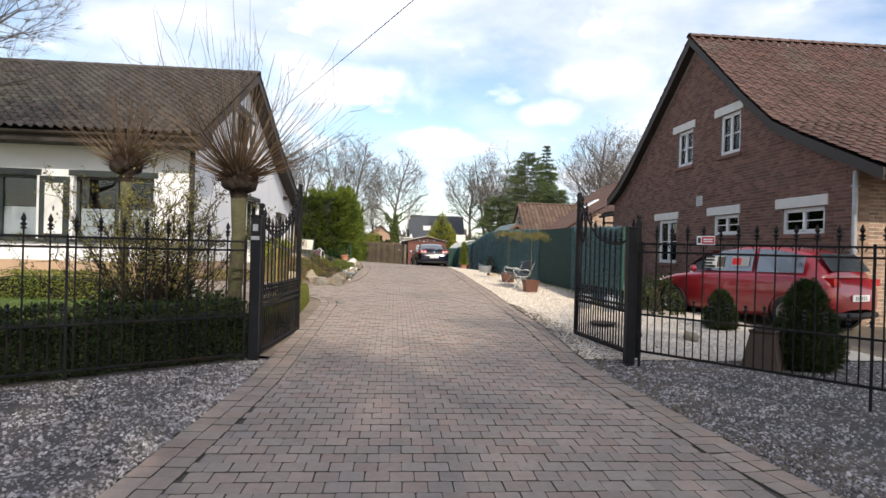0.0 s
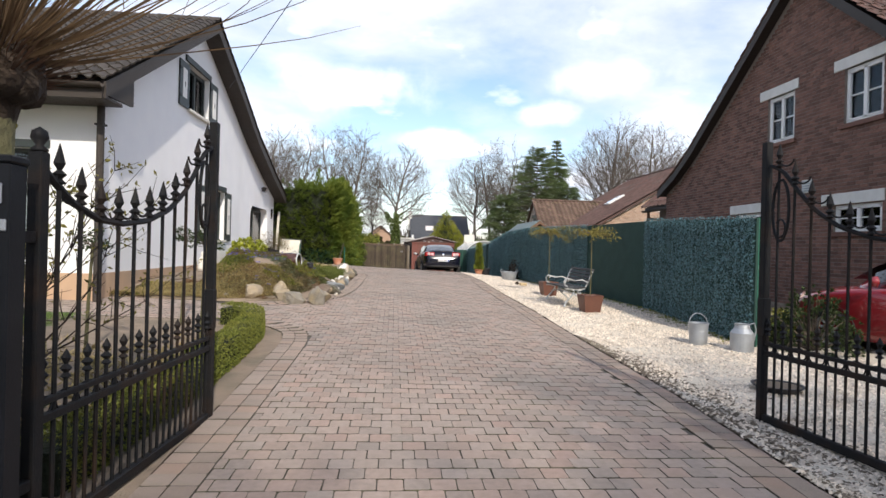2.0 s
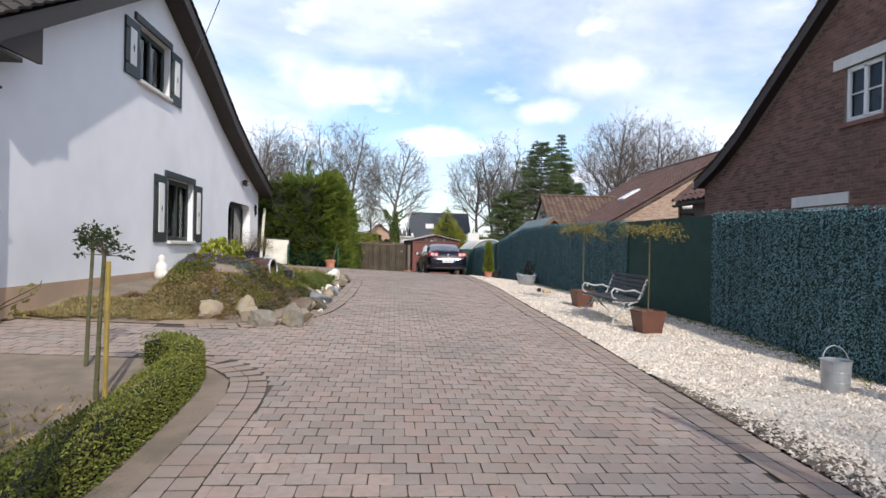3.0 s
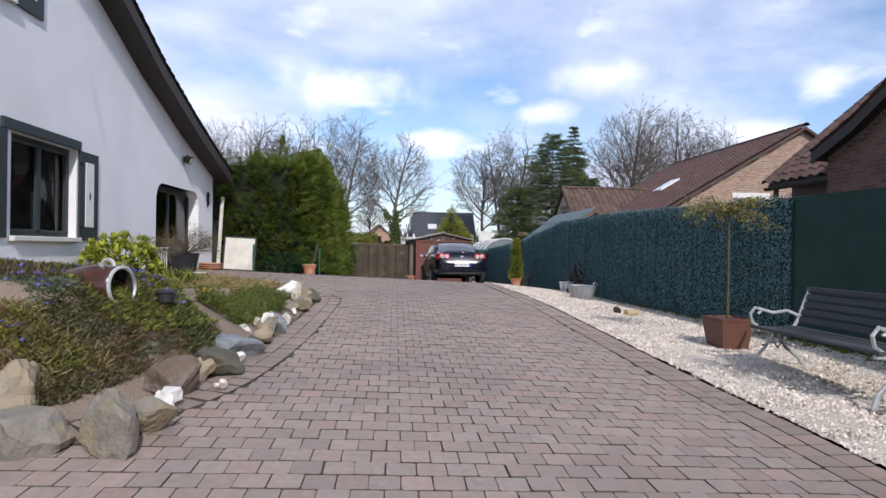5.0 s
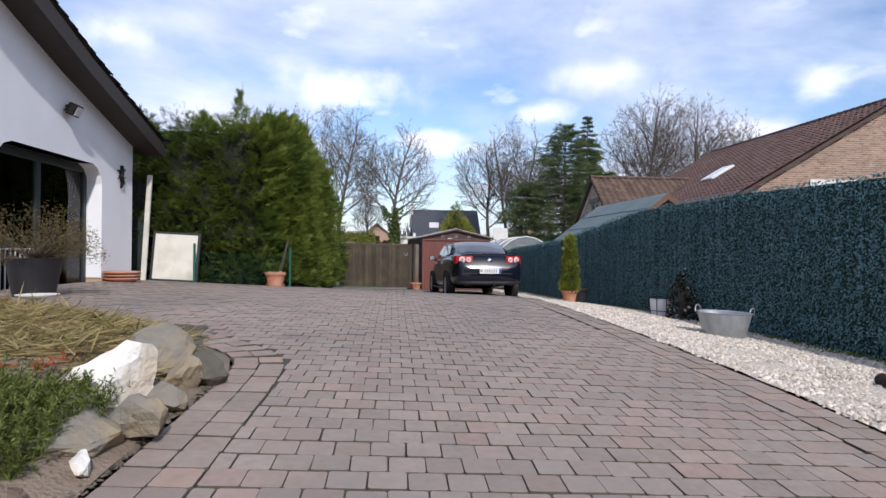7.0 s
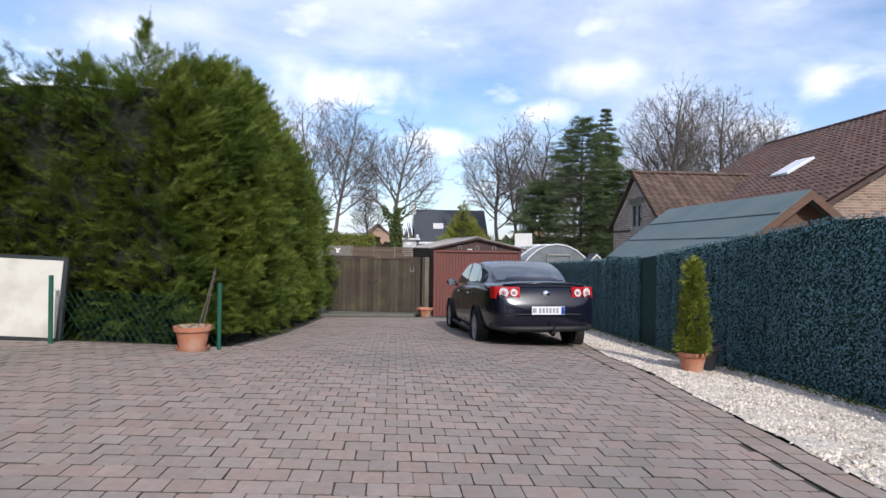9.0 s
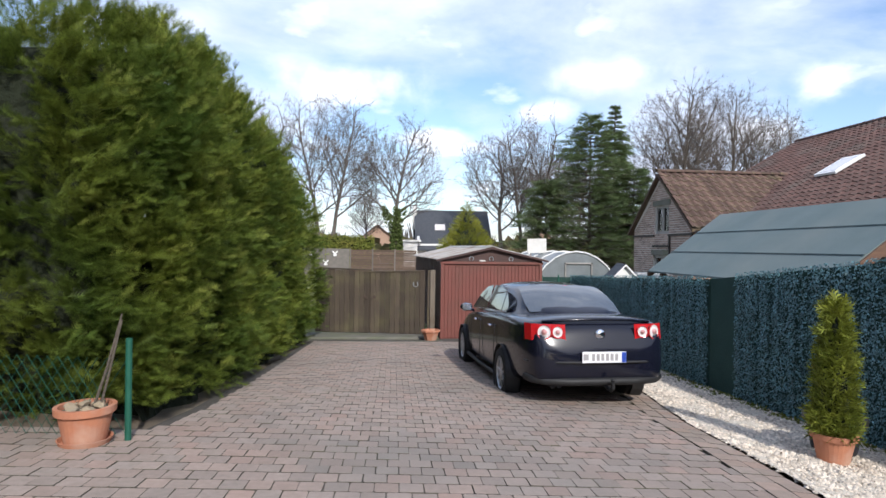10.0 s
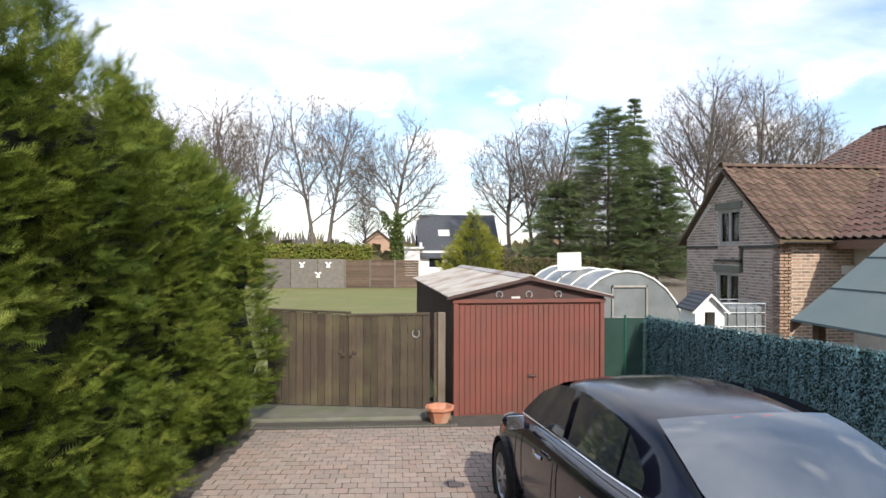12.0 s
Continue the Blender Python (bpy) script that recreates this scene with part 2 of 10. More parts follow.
LEAFIVY = mat("artificial ivy leaf", (0.075, 0.165, 0.175), (0.115, 0.225, 0.24), 2.0, 0.42, 0, vary=0.5, spec=0.55)
NETGREEN = mat("dark green privacy net", (0.014, 0.042, 0.034), (0.02, 0.055, 0.044), 4, 0.85, 0.4, 260)
TERRA = mat("terracotta", (0.48, 0.20, 0.11), (0.40, 0.17, 0.10), 8, 0.85, 0.2, 90, stain=(0.52, 0.33, 0.24), sscale=4)
CLAYBROWN = mat("sooty brown clay", (0.085, 0.055, 0.04), (0.06, 0.042, 0.033), 6, 0.85, 0.3, 50)
BROWNPOT = mat("brown plastic planter", (0.14, 0.06, 0.04), (0.115, 0.05, 0.035), 6, 0.5, 0.1, 90)
BLACKPOT = mat("black plastic pot", (0.018, 0.018, 0.022), (0.028, 0.027, 0.03), 6, 0.5, 0.1, 60)
ZINC = mat("galvanised zinc", (0.42, 0.44, 0.46), (0.33, 0.35, 0.37), 7, 0.45, 0.15, 60, metal=0.55, stain=(0.30, 0.31, 0.31), sscale=4)
ROCKGREY = mat("grey rubble stone", (0.25, 0.225, 0.185), (0.16, 0.145, 0.12), 6, 0.9, 0.6, 40, stain=(0.34, 0.27, 0.16), sscale=4, dist=0.02)
ROCKWHITE = mat("white quartz stone", (0.80, 0.77, 0.72), (0.62, 0.57, 0.50), 6, 0.8, 0.6, 35, stain=(0.55, 0.45, 0.32), sscale=4, dist=0.02)
ROCKBLUE = mat("blue-grey stone", (0.16, 0.18, 0.20), (0.27, 0.29, 0.30), 7, 0.75, 0.6, 35, dist=0.02)
ROCKDARK = mat("dark olive-grey stone", (0.115, 0.105, 0.085), (0.075, 0.07, 0.058), 6, 0.9, 0.6, 40, stain=(0.15, 0.14, 0.09), sscale=4, dist=0.02)
ROCKBROWN = mat("brown weathered stone", (0.16, 0.115, 0.085), (0.10, 0.075, 0.058), 7, 0.9, 0.7, 40, stain=(0.24, 0.2, 0.16), sscale=5, dist=0.02)
ROCKTAN = mat("tan sandstone", (0.36, 0.29, 0.19), (0.25, 0.20, 0.14), 6, 0.9, 0.5, 40, stain=(0.30, 0.26, 0.20), sscale=3, dist=0.02)
BARK = mat("grey bark", (0.13, 0.11, 0.085), (0.085, 0.072, 0.058), 7, 0.95, 0.8, 30, dist=0.03)
BARKFAR = mat("far bark", (0.14, 0.118, 0.097), (0.098, 0.084, 0.071), 2, 0.95, 0)
BARKGREEN = mat("mossy trunk bark", (0.115, 0.11, 0.05), (0.075, 0.07, 0.038), 9, 0.95, 0.9, 28, stain=(0.09, 0.075, 0.05), sscale=3, dist=0.03)
KNUCKLE = mat("dark pollard knuckle", (0.045, 0.03, 0.02), (0.028, 0.02, 0.015), 9, 0.95, 0.9, 28, dist=0.03)
TWIGRED = mat("reddish willow rod", (0.15, 0.095, 0.05), (0.105, 0.07, 0.04), 3, 0.8, 0, vary=0.35)
STUBRED = mat("red-brown dead twig", (0.085, 0.042, 0.024), (0.05, 0.03, 0.02), 3, 0.9, 0, vary=0.4)
TWIGBROWN = mat("brown twig", (0.13, 0.10, 0.075), (0.10, 0.08, 0.06), 3, 0.9, 0, vary=0.3)
THUJA = leafmat("thuja spray", (0.085, 0.14, 0.026), (0.19, 0.23, 0.036), 0.5, thru=0.42)
THUJATIP = leafmat("young thuja spray with lit colour", (0.19, 0.24, 0.045), (0.28, 0.31, 0.06), 0.5, thru=0.45)
# near-black core colour: paints the shade inside hedges and conifers
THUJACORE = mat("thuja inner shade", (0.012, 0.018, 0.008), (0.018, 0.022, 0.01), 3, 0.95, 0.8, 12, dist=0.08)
BOXLEAF = leafmat("box leaf", (0.145, 0.18, 0.032), (0.20, 0.19, 0.042), 0.5)
DARKLEAF = leafmat("dark evergreen leaf", (0.030, 0.050, 0.016), (0.05, 0.07, 0.022), 0.5)
YELLOWLEAF = leafmat("yellow-green spotted leaf", (0.42, 0.42, 0.06), (0.24, 0.30, 0.04), 0.5)
SPRUCELEAF = leafmat("spruce needle bough", (0.115, 0.165, 0.07), (0.16, 0.205, 0.085), 0.4, thru=0.35)
GOLDLEAF = leafmat("golden conifer spray", (0.23, 0.25, 0.03), (0.33, 0.32, 0.045), 0.45)
YELLOWTIP = leafmat("yellow-tipped conifer spray", (0.22, 0.24, 0.03), (0.13, 0.17, 0.03), 0.5)
RUSTLEAF = leafmat("fine rust-brown leaf", (0.22, 0.12, 0.05), (0.15, 0.09, 0.045), 0.5)
OLIVELEAF = leafmat("fine olive-brown leaf", (0.15, 0.105, 0.045), (0.10, 0.09, 0.035), 0.5)
HERB = leafmat("dark herb needle", (0.075, 0.11, 0.03), (0.12, 0.15, 0.04), 0.5)
BUDLEAF = leafmat("young yellow-green leaf", (0.22, 0.19, 0.05), (0.17, 0.16, 0.045), 0.5)
DRYGRASS = leafmat("dry grass blade", (0.36, 0.28, 0.13), (0.25, 0.21, 0.09), 0.45)
ROSEMARY = leafmat("rosemary needle", (0.095, 0.125, 0.028), (0.155, 0.175, 0.045), 0.55)
HEATHER = leafmat("ground cover tuft", (0.085, 0.10, 0.035), (0.15, 0.115, 0.065), 0.55)
THYMELEAF = leafmat("grey-green small leaf", (0.10, 0.135, 0.085), (0.14, 0.165, 0.10), 0.4)
WOODGATE = mat("weathered dark gate board", (0.082, 0.061, 0.043), (0.054, 0.042, 0.031), 5, 0.85, 0.5, 30, vary=0.25, stretch=(6, 6, 0.6), stain=(0.10, 0.085, 0.048), sscale=2)
POSTWOOD = mat("weathered post timber", (0.20, 0.165, 0.125), (0.14, 0.118, 0.092), 5, 0.85, 0.5, 30, stretch=(6, 6, 0.6), stain=(0.12, 0.09, 0.065), sscale=2)
WOODPANEL = mat("brown fence panel", (0.125, 0.082, 0.058), (0.092, 0.064, 0.047), 4, 0.85, 0.3, 20, vary=0.25)
PANELGREY = mat("grey-brown weathered panel", (0.17, 0.15, 0.13), (0.12, 0.108, 0.095), 4, 0.85, 0.3, 20, vary=0.15)
WOODGREY = mat("grey weathered boards", (0.36, 0.34, 0.31), (0.28, 0.26, 0.24), 4, 0.85, 0.3, 20, vary=0.15)
GARAGERED = mat("oxide red sheet steel", (0.185, 0.062, 0.048), (0.16, 0.056, 0.044), 3, 0.55, 0.1, 50, stain=(0.14, 0.06, 0.045), sscale=1.5)
GARAGEDARK = mat("dark brown sheet steel", (0.075, 0.04, 0.033), (0.06, 0.034, 0.03), 3, 0.6, 0.1, 50)
ROOFSHEET = mat("weathered corrugated roof sheet", (0.40, 0.375, 0.34), (0.29, 0.27, 0.25), 3, 0.8, 0.3, 40, stain=(0.20, 0.14, 0.10), sscale=1.6)
FELTGREEN = mat("grey-green roof sheet", (0.145, 0.185, 0.18), (0.12, 0.16, 0.155), 2, 0.7, 0.2, 60, stain=(0.17, 0.20, 0.185), sscale=0.8)
TIMBER = mat("brown stained timber", (0.17, 0.095, 0.06), (0.12, 0.07, 0.045), 4, 0.75, 0.3, 30, stretch=(1, 1, 6))
CARPAINT = mat("dark blue-black car paint", (0.006, 0.007, 0.015), (0.008, 0.009, 0.017), 2, 0.16, 0, spec=0.35, coat=0.25)
CARRED = mat("red car paint", (0.24, 0.008, 0.014), (0.22, 0.008, 0.013), 2, 0.3, 0, spec=0.5, coat=1.0)
CARTRIM = mat("black car trim", (0.012, 0.012, 0.013), (0.018, 0.018, 0.018), 6, 0.6, 0.1, 80)
TYRE = mat("tyre rubber", (0.012, 0.012, 0.012), (0.02, 0.02, 0.02), 9, 0.85, 0.2, 60)
ALLOY = mat("alloy rim", (0.50, 0.51, 0.53), (0.42, 0.43, 0.45), 9, 0.35, 0, metal=0.9)
CHROME = mat("chrome", (0.75, 0.76, 0.78), (0.70, 0.71, 0.73), 9, 0.12, 0, metal=1.0)
LAMPRED = mat("red lamp lens", (0.50, 0.012, 0.015), (0.42, 0.01, 0.012), 20, 0.15, 0, coat=1.0)
LENSCORE = mat("pinkish inner lens", (0.55, 0.28, 0.26), (0.42, 0.2, 0.2), 20, 0.12, 0, coat=1.0)
LAMPCLEAR = mat("clear lamp lens", (0.75, 0.70, 0.68), (0.62, 0.58, 0.58), 20, 0.12, 0, coat=1.0)
PLATE = mat("white plate", (0.80, 0.80, 0.80), (0.74, 0.74, 0.75), 20, 0.45, 0)
PLATEBLUE = mat("blue plate band", (0.02, 0.06, 0.35), (0.02, 0.055, 0.32), 20, 0.45, 0)
PLATEGREY = mat("grey plate marks", (0.34, 0.33, 0.33), (0.30, 0.29, 0.29), 20, 0.5, 0)
CARGLASS = glass("tinted car glass", (0.05, 0.06, 0.07), 0.03)
CARGLASS.node_tree.nodes["Principled BSDF"].inputs["IOR"].default_value = 2.1


def clear_pane(name):
    """Thin window glass: what is behind it shows through, the sky lies on it."""
    m = bpy.data.materials.new(name)
    m.use_nodes = True
    n, l = m.node_tree.nodes, m.node_tree.links
    see, shine, mx, fr = n.new("ShaderNodeBsdfTransparent"), n.new("ShaderNodeBsdfGlossy"), n.new("ShaderNodeMixShader"), n.new("ShaderNodeFresnel")
    see.inputs[0].default_value = (0.86, 0.89, 0.90, 1)
    shine.inputs["Roughness"].default_value = 0.02
    fr.inputs[0].default_value = 1.45
    l.new(fr.outputs[0], mx.inputs[0])
    l.new(see.outputs[0], mx.inputs[1])
    l.new(shine.outputs[0], mx.inputs[2])
    l.new(mx.outputs[0], n["Material Output"].inputs[0])
    return m


CLEARPANE = clear_pane("clear window glass")
PANE = glass("window pane", (0.014, 0.016, 0.018), 0.05)
PANE.node_tree.nodes["Principled BSDF"].inputs["Specular IOR Level"].default_value = 0.5
CURTAIN = mat("white net curtain", (0.62, 0.63, 0.66), (0.52, 0.53, 0.57), 4, 0.9, 0.3, 20, stretch=(9, 9, 0.5))
GREENWIRE = mat("green coated wire", (0.012, 0.085, 0.055), (0.016, 0.10, 0.065), 8, 0.5, 0)
BOARDWHITE = mat("cream door panel", (0.70, 0.68, 0.60), (0.64, 0.61, 0.53), 4, 0.6, 0.1, 50, stain=(0.5, 0.47, 0.40), sscale=2)
STAKE = mat("yellow lichened stake", (0.36, 0.26, 0.05), (0.24, 0.18, 0.05), 9, 0.9, 0.4, 50, stain=(0.16, 0.12, 0.06), sscale=5)
LOGTAN = mat("sawn log", (0.50, 0.38, 0.22), (0.40, 0.30, 0.18), 7, 0.9, 0.4, 50)
SLATGREY = mat("grey-green bench slat", (0.075, 0.078, 0.078), (0.05, 0.052, 0.052), 5, 0.8, 0.4, 40, stretch=(4, 0.5, 4), vary=0.15)
CASTIRON = mat("silver-grey cast iron", (0.60, 0.61, 0.60), (0.42, 0.43, 0.43), 9, 0.5, 0.3, 60, metal=0.3, stain=(0.16, 0.16, 0.15), sscale=5)
GLAZE = mat("brown glazed stoneware", (0.075, 0.033, 0.024), (0.05, 0.024, 0.019), 5, 0.25, 0.05, 30, coat=0.6)
PURPLE = leafmat("blue flower", (0.13, 0.13, 0.42), (0.18, 0.16, 0.46), 0.4)
PALEFLOWER = leafmat("white flower", (0.75, 0.75, 0.70), (0.65, 0.66, 0.6), 0.2)
YELLOW = leafmat("yellow flower", (0.75, 0.60, 0.02), (0.72, 0.55, 0.02), 0.2)
RUST = leafmat("orange-red leaf", (0.35, 0.09, 0.03), (0.28, 0.08, 0.03), 0.3)
PLASTICSHEET = mat("milky tunnel sheet", (0.21, 0.23, 0.235), (0.15, 0.165, 0.17), 2, 0.35, 0.3, 8, stain=(0.12, 0.135, 0.13), dist=0.03)
CONCRETE = mat("mossy concrete", (0.165, 0.155, 0.13), (0.115, 0.115, 0.09), 4, 0.9, 0.4, 60, stain=(0.12, 0.13, 0.08), sscale=1.5)
SIGNRED = mat("red sign", (0.60, 0.02, 0.02), (0.56, 0.02, 0.02), 9, 0.5, 0)
ROOMDARK = mat("dark stand-in for unlit rooms", (0.10, 0.09, 0.08), (0.075, 0.068, 0.06), 2, 0.9, 0)
HAZE = mat("far wood", (0.16, 0.14, 0.125), (0.12, 0.115, 0.10), 0.3, 1.0, 0)

# ---- building helpers ----
class Shape:
    """Collects vertices and faces for one mesh."""

    def __init__(self):
        self.v, self.f = [], []

    def add(self, verts, faces, m=None):
        k = len(self.v)
        self.v.extend([tuple(m @ Vector(p)) for p in verts] if m else [tuple(p) for p in verts])
        self.f.extend([tuple(k + i for i in f) for f in faces])
        return self

    def box(self, x0, x1, y0, y1, z0, z1, ch=0.0, m=None):
        if not ch:
            v = [(x, y, z) for x in (x0, x1) for y in (y0, y1) for z in (z0, z1)]
            return self.add(v, [(0, 1, 3, 2), (4, 6, 7, 5), (0, 4, 5, 1), (2, 3, 7, 6), (0, 2, 6, 4), (1, 5, 7, 3)], m)
        c = min(ch, (x1 - x0) * 0.45, (y1 - y0) * 0.45, (z1 - z0) * 0.45)
        v, idx = [], {}
        for i, (X, sx) in enumerate(((x0, 1), (x1, -1))):
            for j, (Y, sy) in enumerate(((y0, 1), (y1, -1))):
                for k, (Z, sz) in enumerate(((z0, 1), (z1, -1))):
                    for a, p in enumerate(((X, Y + sy * c, Z + sz * c), (X + sx * c, Y, Z + sz * c), (X + sx * c, Y + sy * c, Z))):
                        idx[i, j, k, a] = len(v)
                        v.append(p)
        g = lambda *q: tuple(idx[t] for t in q)
        f = []
        for i in (0, 1):
            r = [(i, 0, 0, 0), (i, 0, 1, 0), (i, 1, 1, 0), (i, 1, 0, 0)]
            f.append(g(*(r if i == 0 else r[::-1])))
            r = [(0, i, 0, 1), (1, i, 0, 1), (1, i, 1, 1), (0, i, 1, 1)]
            f.append(g(*(r if i == 0 else r[::-1])))
            r = [(0, 0, i, 2), (0, 1, i, 2), (1, 1, i, 2), (1, 0, i, 2)]
            f.append(g(*(r if i == 0 else r[::-1])))
        for a in (0, 1):
            for b in (0, 1):
                for q in ([(a, b, 0, 0), (a, b, 1, 0), (a, b, 1, 1), (a, b, 0, 1)], [(a, 0, b, 0), (a, 1, b, 0), (a, 1, b, 2), (a, 0, b, 2)],
                          [(0, a, b, 1), (1, a, b, 1), (1, a, b, 2), (0, a, b, 2)]):
                    f.append(g(*q))
        for i in (0, 1):
            for j in (0, 1):
                for k in (0, 1):
                    f.append(g((i, j, k, 0), (i, j, k, 1), (i, j, k, 2)))
        return self.add(v, f, m)

    def tube(self, pts, radii, n=6, cap=True, m=None):
        pts = [Vector(p) for p in pts]
        if not hasattr(radii, "__len__"):
            radii = [radii] * len(pts)
        v, f = [], []
        ref = None
        for i, p in enumerate(pts):
            d = (pts[min(i + 1, len(pts) - 1)] - pts[max(i - 1, 0)]).normalized()
            if ref is None:
                ref = d.orthogonal()
            u = (ref - d * ref.dot(d))
            u = u.normalized() if u.length > 1e-6 else d.orthogonal().normalized()
            ref = u
            w = d.cross(u)
            for k in range(n):
                a = 2 * math.pi * k / n
                v.append(p + (u * math.cos(a) + w * math.sin(a)) * radii[i])
        for i in range(len(pts) - 1):
            for k in range(n):
                f.append((i * n + k, i * n + (k + 1) % n, (i + 1) * n + (k + 1) % n, (i + 1) * n + k))
        if cap:
            f.append(tuple(range(n))[::-1])
            f.append(tuple((len(pts) - 1) * n + k for k in range(n)))
        return self.add(v, f, m)

    def lathe(self, prof, n=20, m=None, cap=True):
        v = [(r * math.cos(2 * math.pi * k / n), r * math.sin(2 * math.pi * k / n), z) for r, z in prof for k in range(n)]
        f = [(i * n + k, i * n + (k + 1) % n, (i + 1) * n + (k + 1) % n, (i + 1) * n + k) for i in range(len(prof) - 1) for k in range(n)]
        if cap:
            f.append(tuple(range(n))[::-1])
            f.append(tuple((len(prof) - 1) * n + k for k in range(n)))
        return self.add(v, f, m)

    def prism(self, poly, a, b, axis="x", m=None):
        """A flat outline pushed from a to b along an axis; poly holds the other two coordinates."""
        put = {"x": lambda t, p: (t, p[0], p[1]), "y": lambda t, p: (p[0], t, p[1]), "z": lambda t, p: (p[0], p[1], t)}[axis]
        n = len(poly)
        v = [put(a, p) for p in poly] + [put(b, p) for p in poly]
        f = [tuple(range(n)), tuple(range(n, 2 * n))[::-1]] + [(i, i + n, (i + 1) % n + n, (i + 1) % n) for i in range(n)]
        return self.add(v, f, m)

    def mesh(self, name, material, smooth=False, fix=True):
        me = bpy.data.meshes.new(name)
        me.from_pydata([tuple(p) for p in self.v], [], self.f)
        if fix and len(self.f) < 6000:
            bm = bmesh.new()
            bm.from_mesh(me)
            bmesh.ops.recalc_face_normals(bm, faces=bm.faces)
            bm.to_mesh(me)
            bm.free()
        if material:
            me.materials.append(material)
        if smooth:
            me.polygons.foreach_set("use_smooth", [True] * len(me.polygons))
        me.update()
        return me


def thing(name, label, category, x=0, y=0, z=0, rz=0, group="", rx=0, ry=0):
    ob = new(name)
    ob.empty_display_size = 0.2
    ob.matrix_world = pose(x, y, z, rx, ry, rz)
    return tagged(ob, label, category, group)


def part(name, shape, material, parent=None, label="", smooth=False, kind="", fix=True):
    ob = new(name, shape.mesh(name, material, smooth, fix))
    ob.parent = parent
    return tagged(ob, label, kind=kind)


def solo(name, shape, material, label, category="", kind="", smooth=False, group="", fix=True):
    """A thing or piece of the setting that is one mesh."""
    return tagged(new(name, shape.mesh(name, material, smooth, fix)), label, category, group, kind)


def lay(parent, name, verts, faces, places, material, near=(0, 10, 0), limit=300, smooth=False, rim=None, rim_faces=0):
    """Pieces on shared meshes: those nearest to a spot as objects, the rest joined. The first rim_faces of a piece take the rim material."""
    places = sorted(places, key=lambda m: (m.translation - Vector(near)).length)
    sorts = verts if isinstance(verts[0], list) else [verts]

    def edged(me, count):
        if rim:
            me.materials.append(rim)
            me.polygons.foreach_set("material_index", ([1] * rim_faces + [0] * (len(faces) - rim_faces)) * count)
        return me
    shared = [edged(Shape().add(v, faces).mesh(name, material, smooth, not rim), 1) for v in sorts]
    for i, m in enumerate(places[:limit]):
        ob = new(name, shared[i * 7 % len(sorts)])
        ob.parent, ob.matrix_basis = parent, m
    rest = Shape()
    for i, m in enumerate(places[limit:]):
        rest.add(sorts[i * 7 % len(sorts)], faces, m)
    if rest.v:
        r = new(name + "_field", edged(rest.mesh(name + "_field", material, smooth, False), len(places) - limit))
        r.parent = parent
        tagged(r, kind="stuff")


def plate_piece(h=1.0, ch=0.06):
    """A unit block, x and y from -0.5 to 0.5, with worn upper edges."""
    a = 0.5 - ch
    v = [(-.5, -.5, 0), (.5, -.5, 0), (.5, .5, 0), (-.5, .5, 0), (-.5, -.5, h * .7), (.5, -.5, h * .7), (.5, .5, h * .7), (-.5, .5, h * .7),
         (-a, -a, h), (a, -a, h), (a, a, h), (-a, a, h)]
    f = [(0, 1, 5, 4), (1, 2, 6, 5), (2, 3, 7, 6), (3, 0, 4, 7), (4, 5, 9, 8), (5, 6, 10, 9), (6, 7, 11, 10), (7, 4, 8, 11), (8, 9, 10, 11)]
    return v, f


def array_mesh(name, verts, faces, material):
    """A mesh from whole arrays of vertices and of faces with equal corners."""
    me = bpy.data.meshes.new(name)
    me.vertices.add(len(verts))
    me.vertices.foreach_set("co", np.ascontiguousarray(verts, dtype=np.float32).ravel())
    me.loops.add(faces.size)
    me.loops.foreach_set("vertex_index", np.ascontiguousarray(faces, dtype=np.int32).ravel())
    me.polygons.add(len(faces))
    me.polygons.foreach_set("loop_start", np.arange(0, faces.size, faces.shape[1], dtype=np.int32))
    me.materials.append(material)
    me.update(calc_edges=True)
    return me


def unit(a):
    return a / np.maximum(np.linalg.norm(a, axis=1, keepdims=True), 1e-9)


# ---- the lie of the land ----
GY = [-40, 0, 7, 10, 13, 16, 18, 21, 24, 26.7, 28.8, 30.6, 31.8, 34.3, 38, 60, 90]
GZ = [-0.45, -0.26, -0.15, -0.08, 0.02, 0.14, 0.24, 0.39, 0.45, 0.44, 0.36, 0.24, 0.13, -0.02, -0.24, -0.3, -0.3]
SY, SS = [-40, 8, 12, 17, 30, 34, 38, 60], [0, 0, -0.015, -0.04, -0.04, -0.02, 0, 0]
KY, KK = [-40, 13, 15.5, 18.4, 21, 24, 30, 33, 38, 60], [0, 0, -0.03, 0.0, 0.06, 0.1, 0.1, 0.05, 0, 0]


def gz(x, y):
    z = 0.0
    for d in (-0.7, 0.0, 0.7):
        z += float(np.interp(y + d, GY, GZ) + np.interp(y + d, SY, SS) * min(max(x, -6), 2.3)
                   - np.interp(y + d, KY, KK) * min(max(x - 2.3, 0), 2.2))
    return z / 3


LY = [-8, 0, 3, 6, 12.2, 12.7, 13.1, 13.45, 13.7, 15.05, 15.2, 15.5, 16, 16.5, 17.3, 18.5, 21, 21.5, 22.2, 22.8, 23.2, 23.35, 29.0, 29.15, 30, 38.4]
LX = [-4.2, -2.3, -1.78, -1.6, -1.62, -1.72, -2.0, -2.7, -9.0, -9.0, -3.0, -2.2, -1.85, -1.6, -1.45, -1.35, -1.28, -1.4, -2.15, -3.2, -3.8, -5.1, -5.1, -2.3, -2.2, -2.2]
RY = [-8, 0, 3.4, 7, 10, 16, 20, 25, 27, 28.3, 30, 32.5, 38.4]
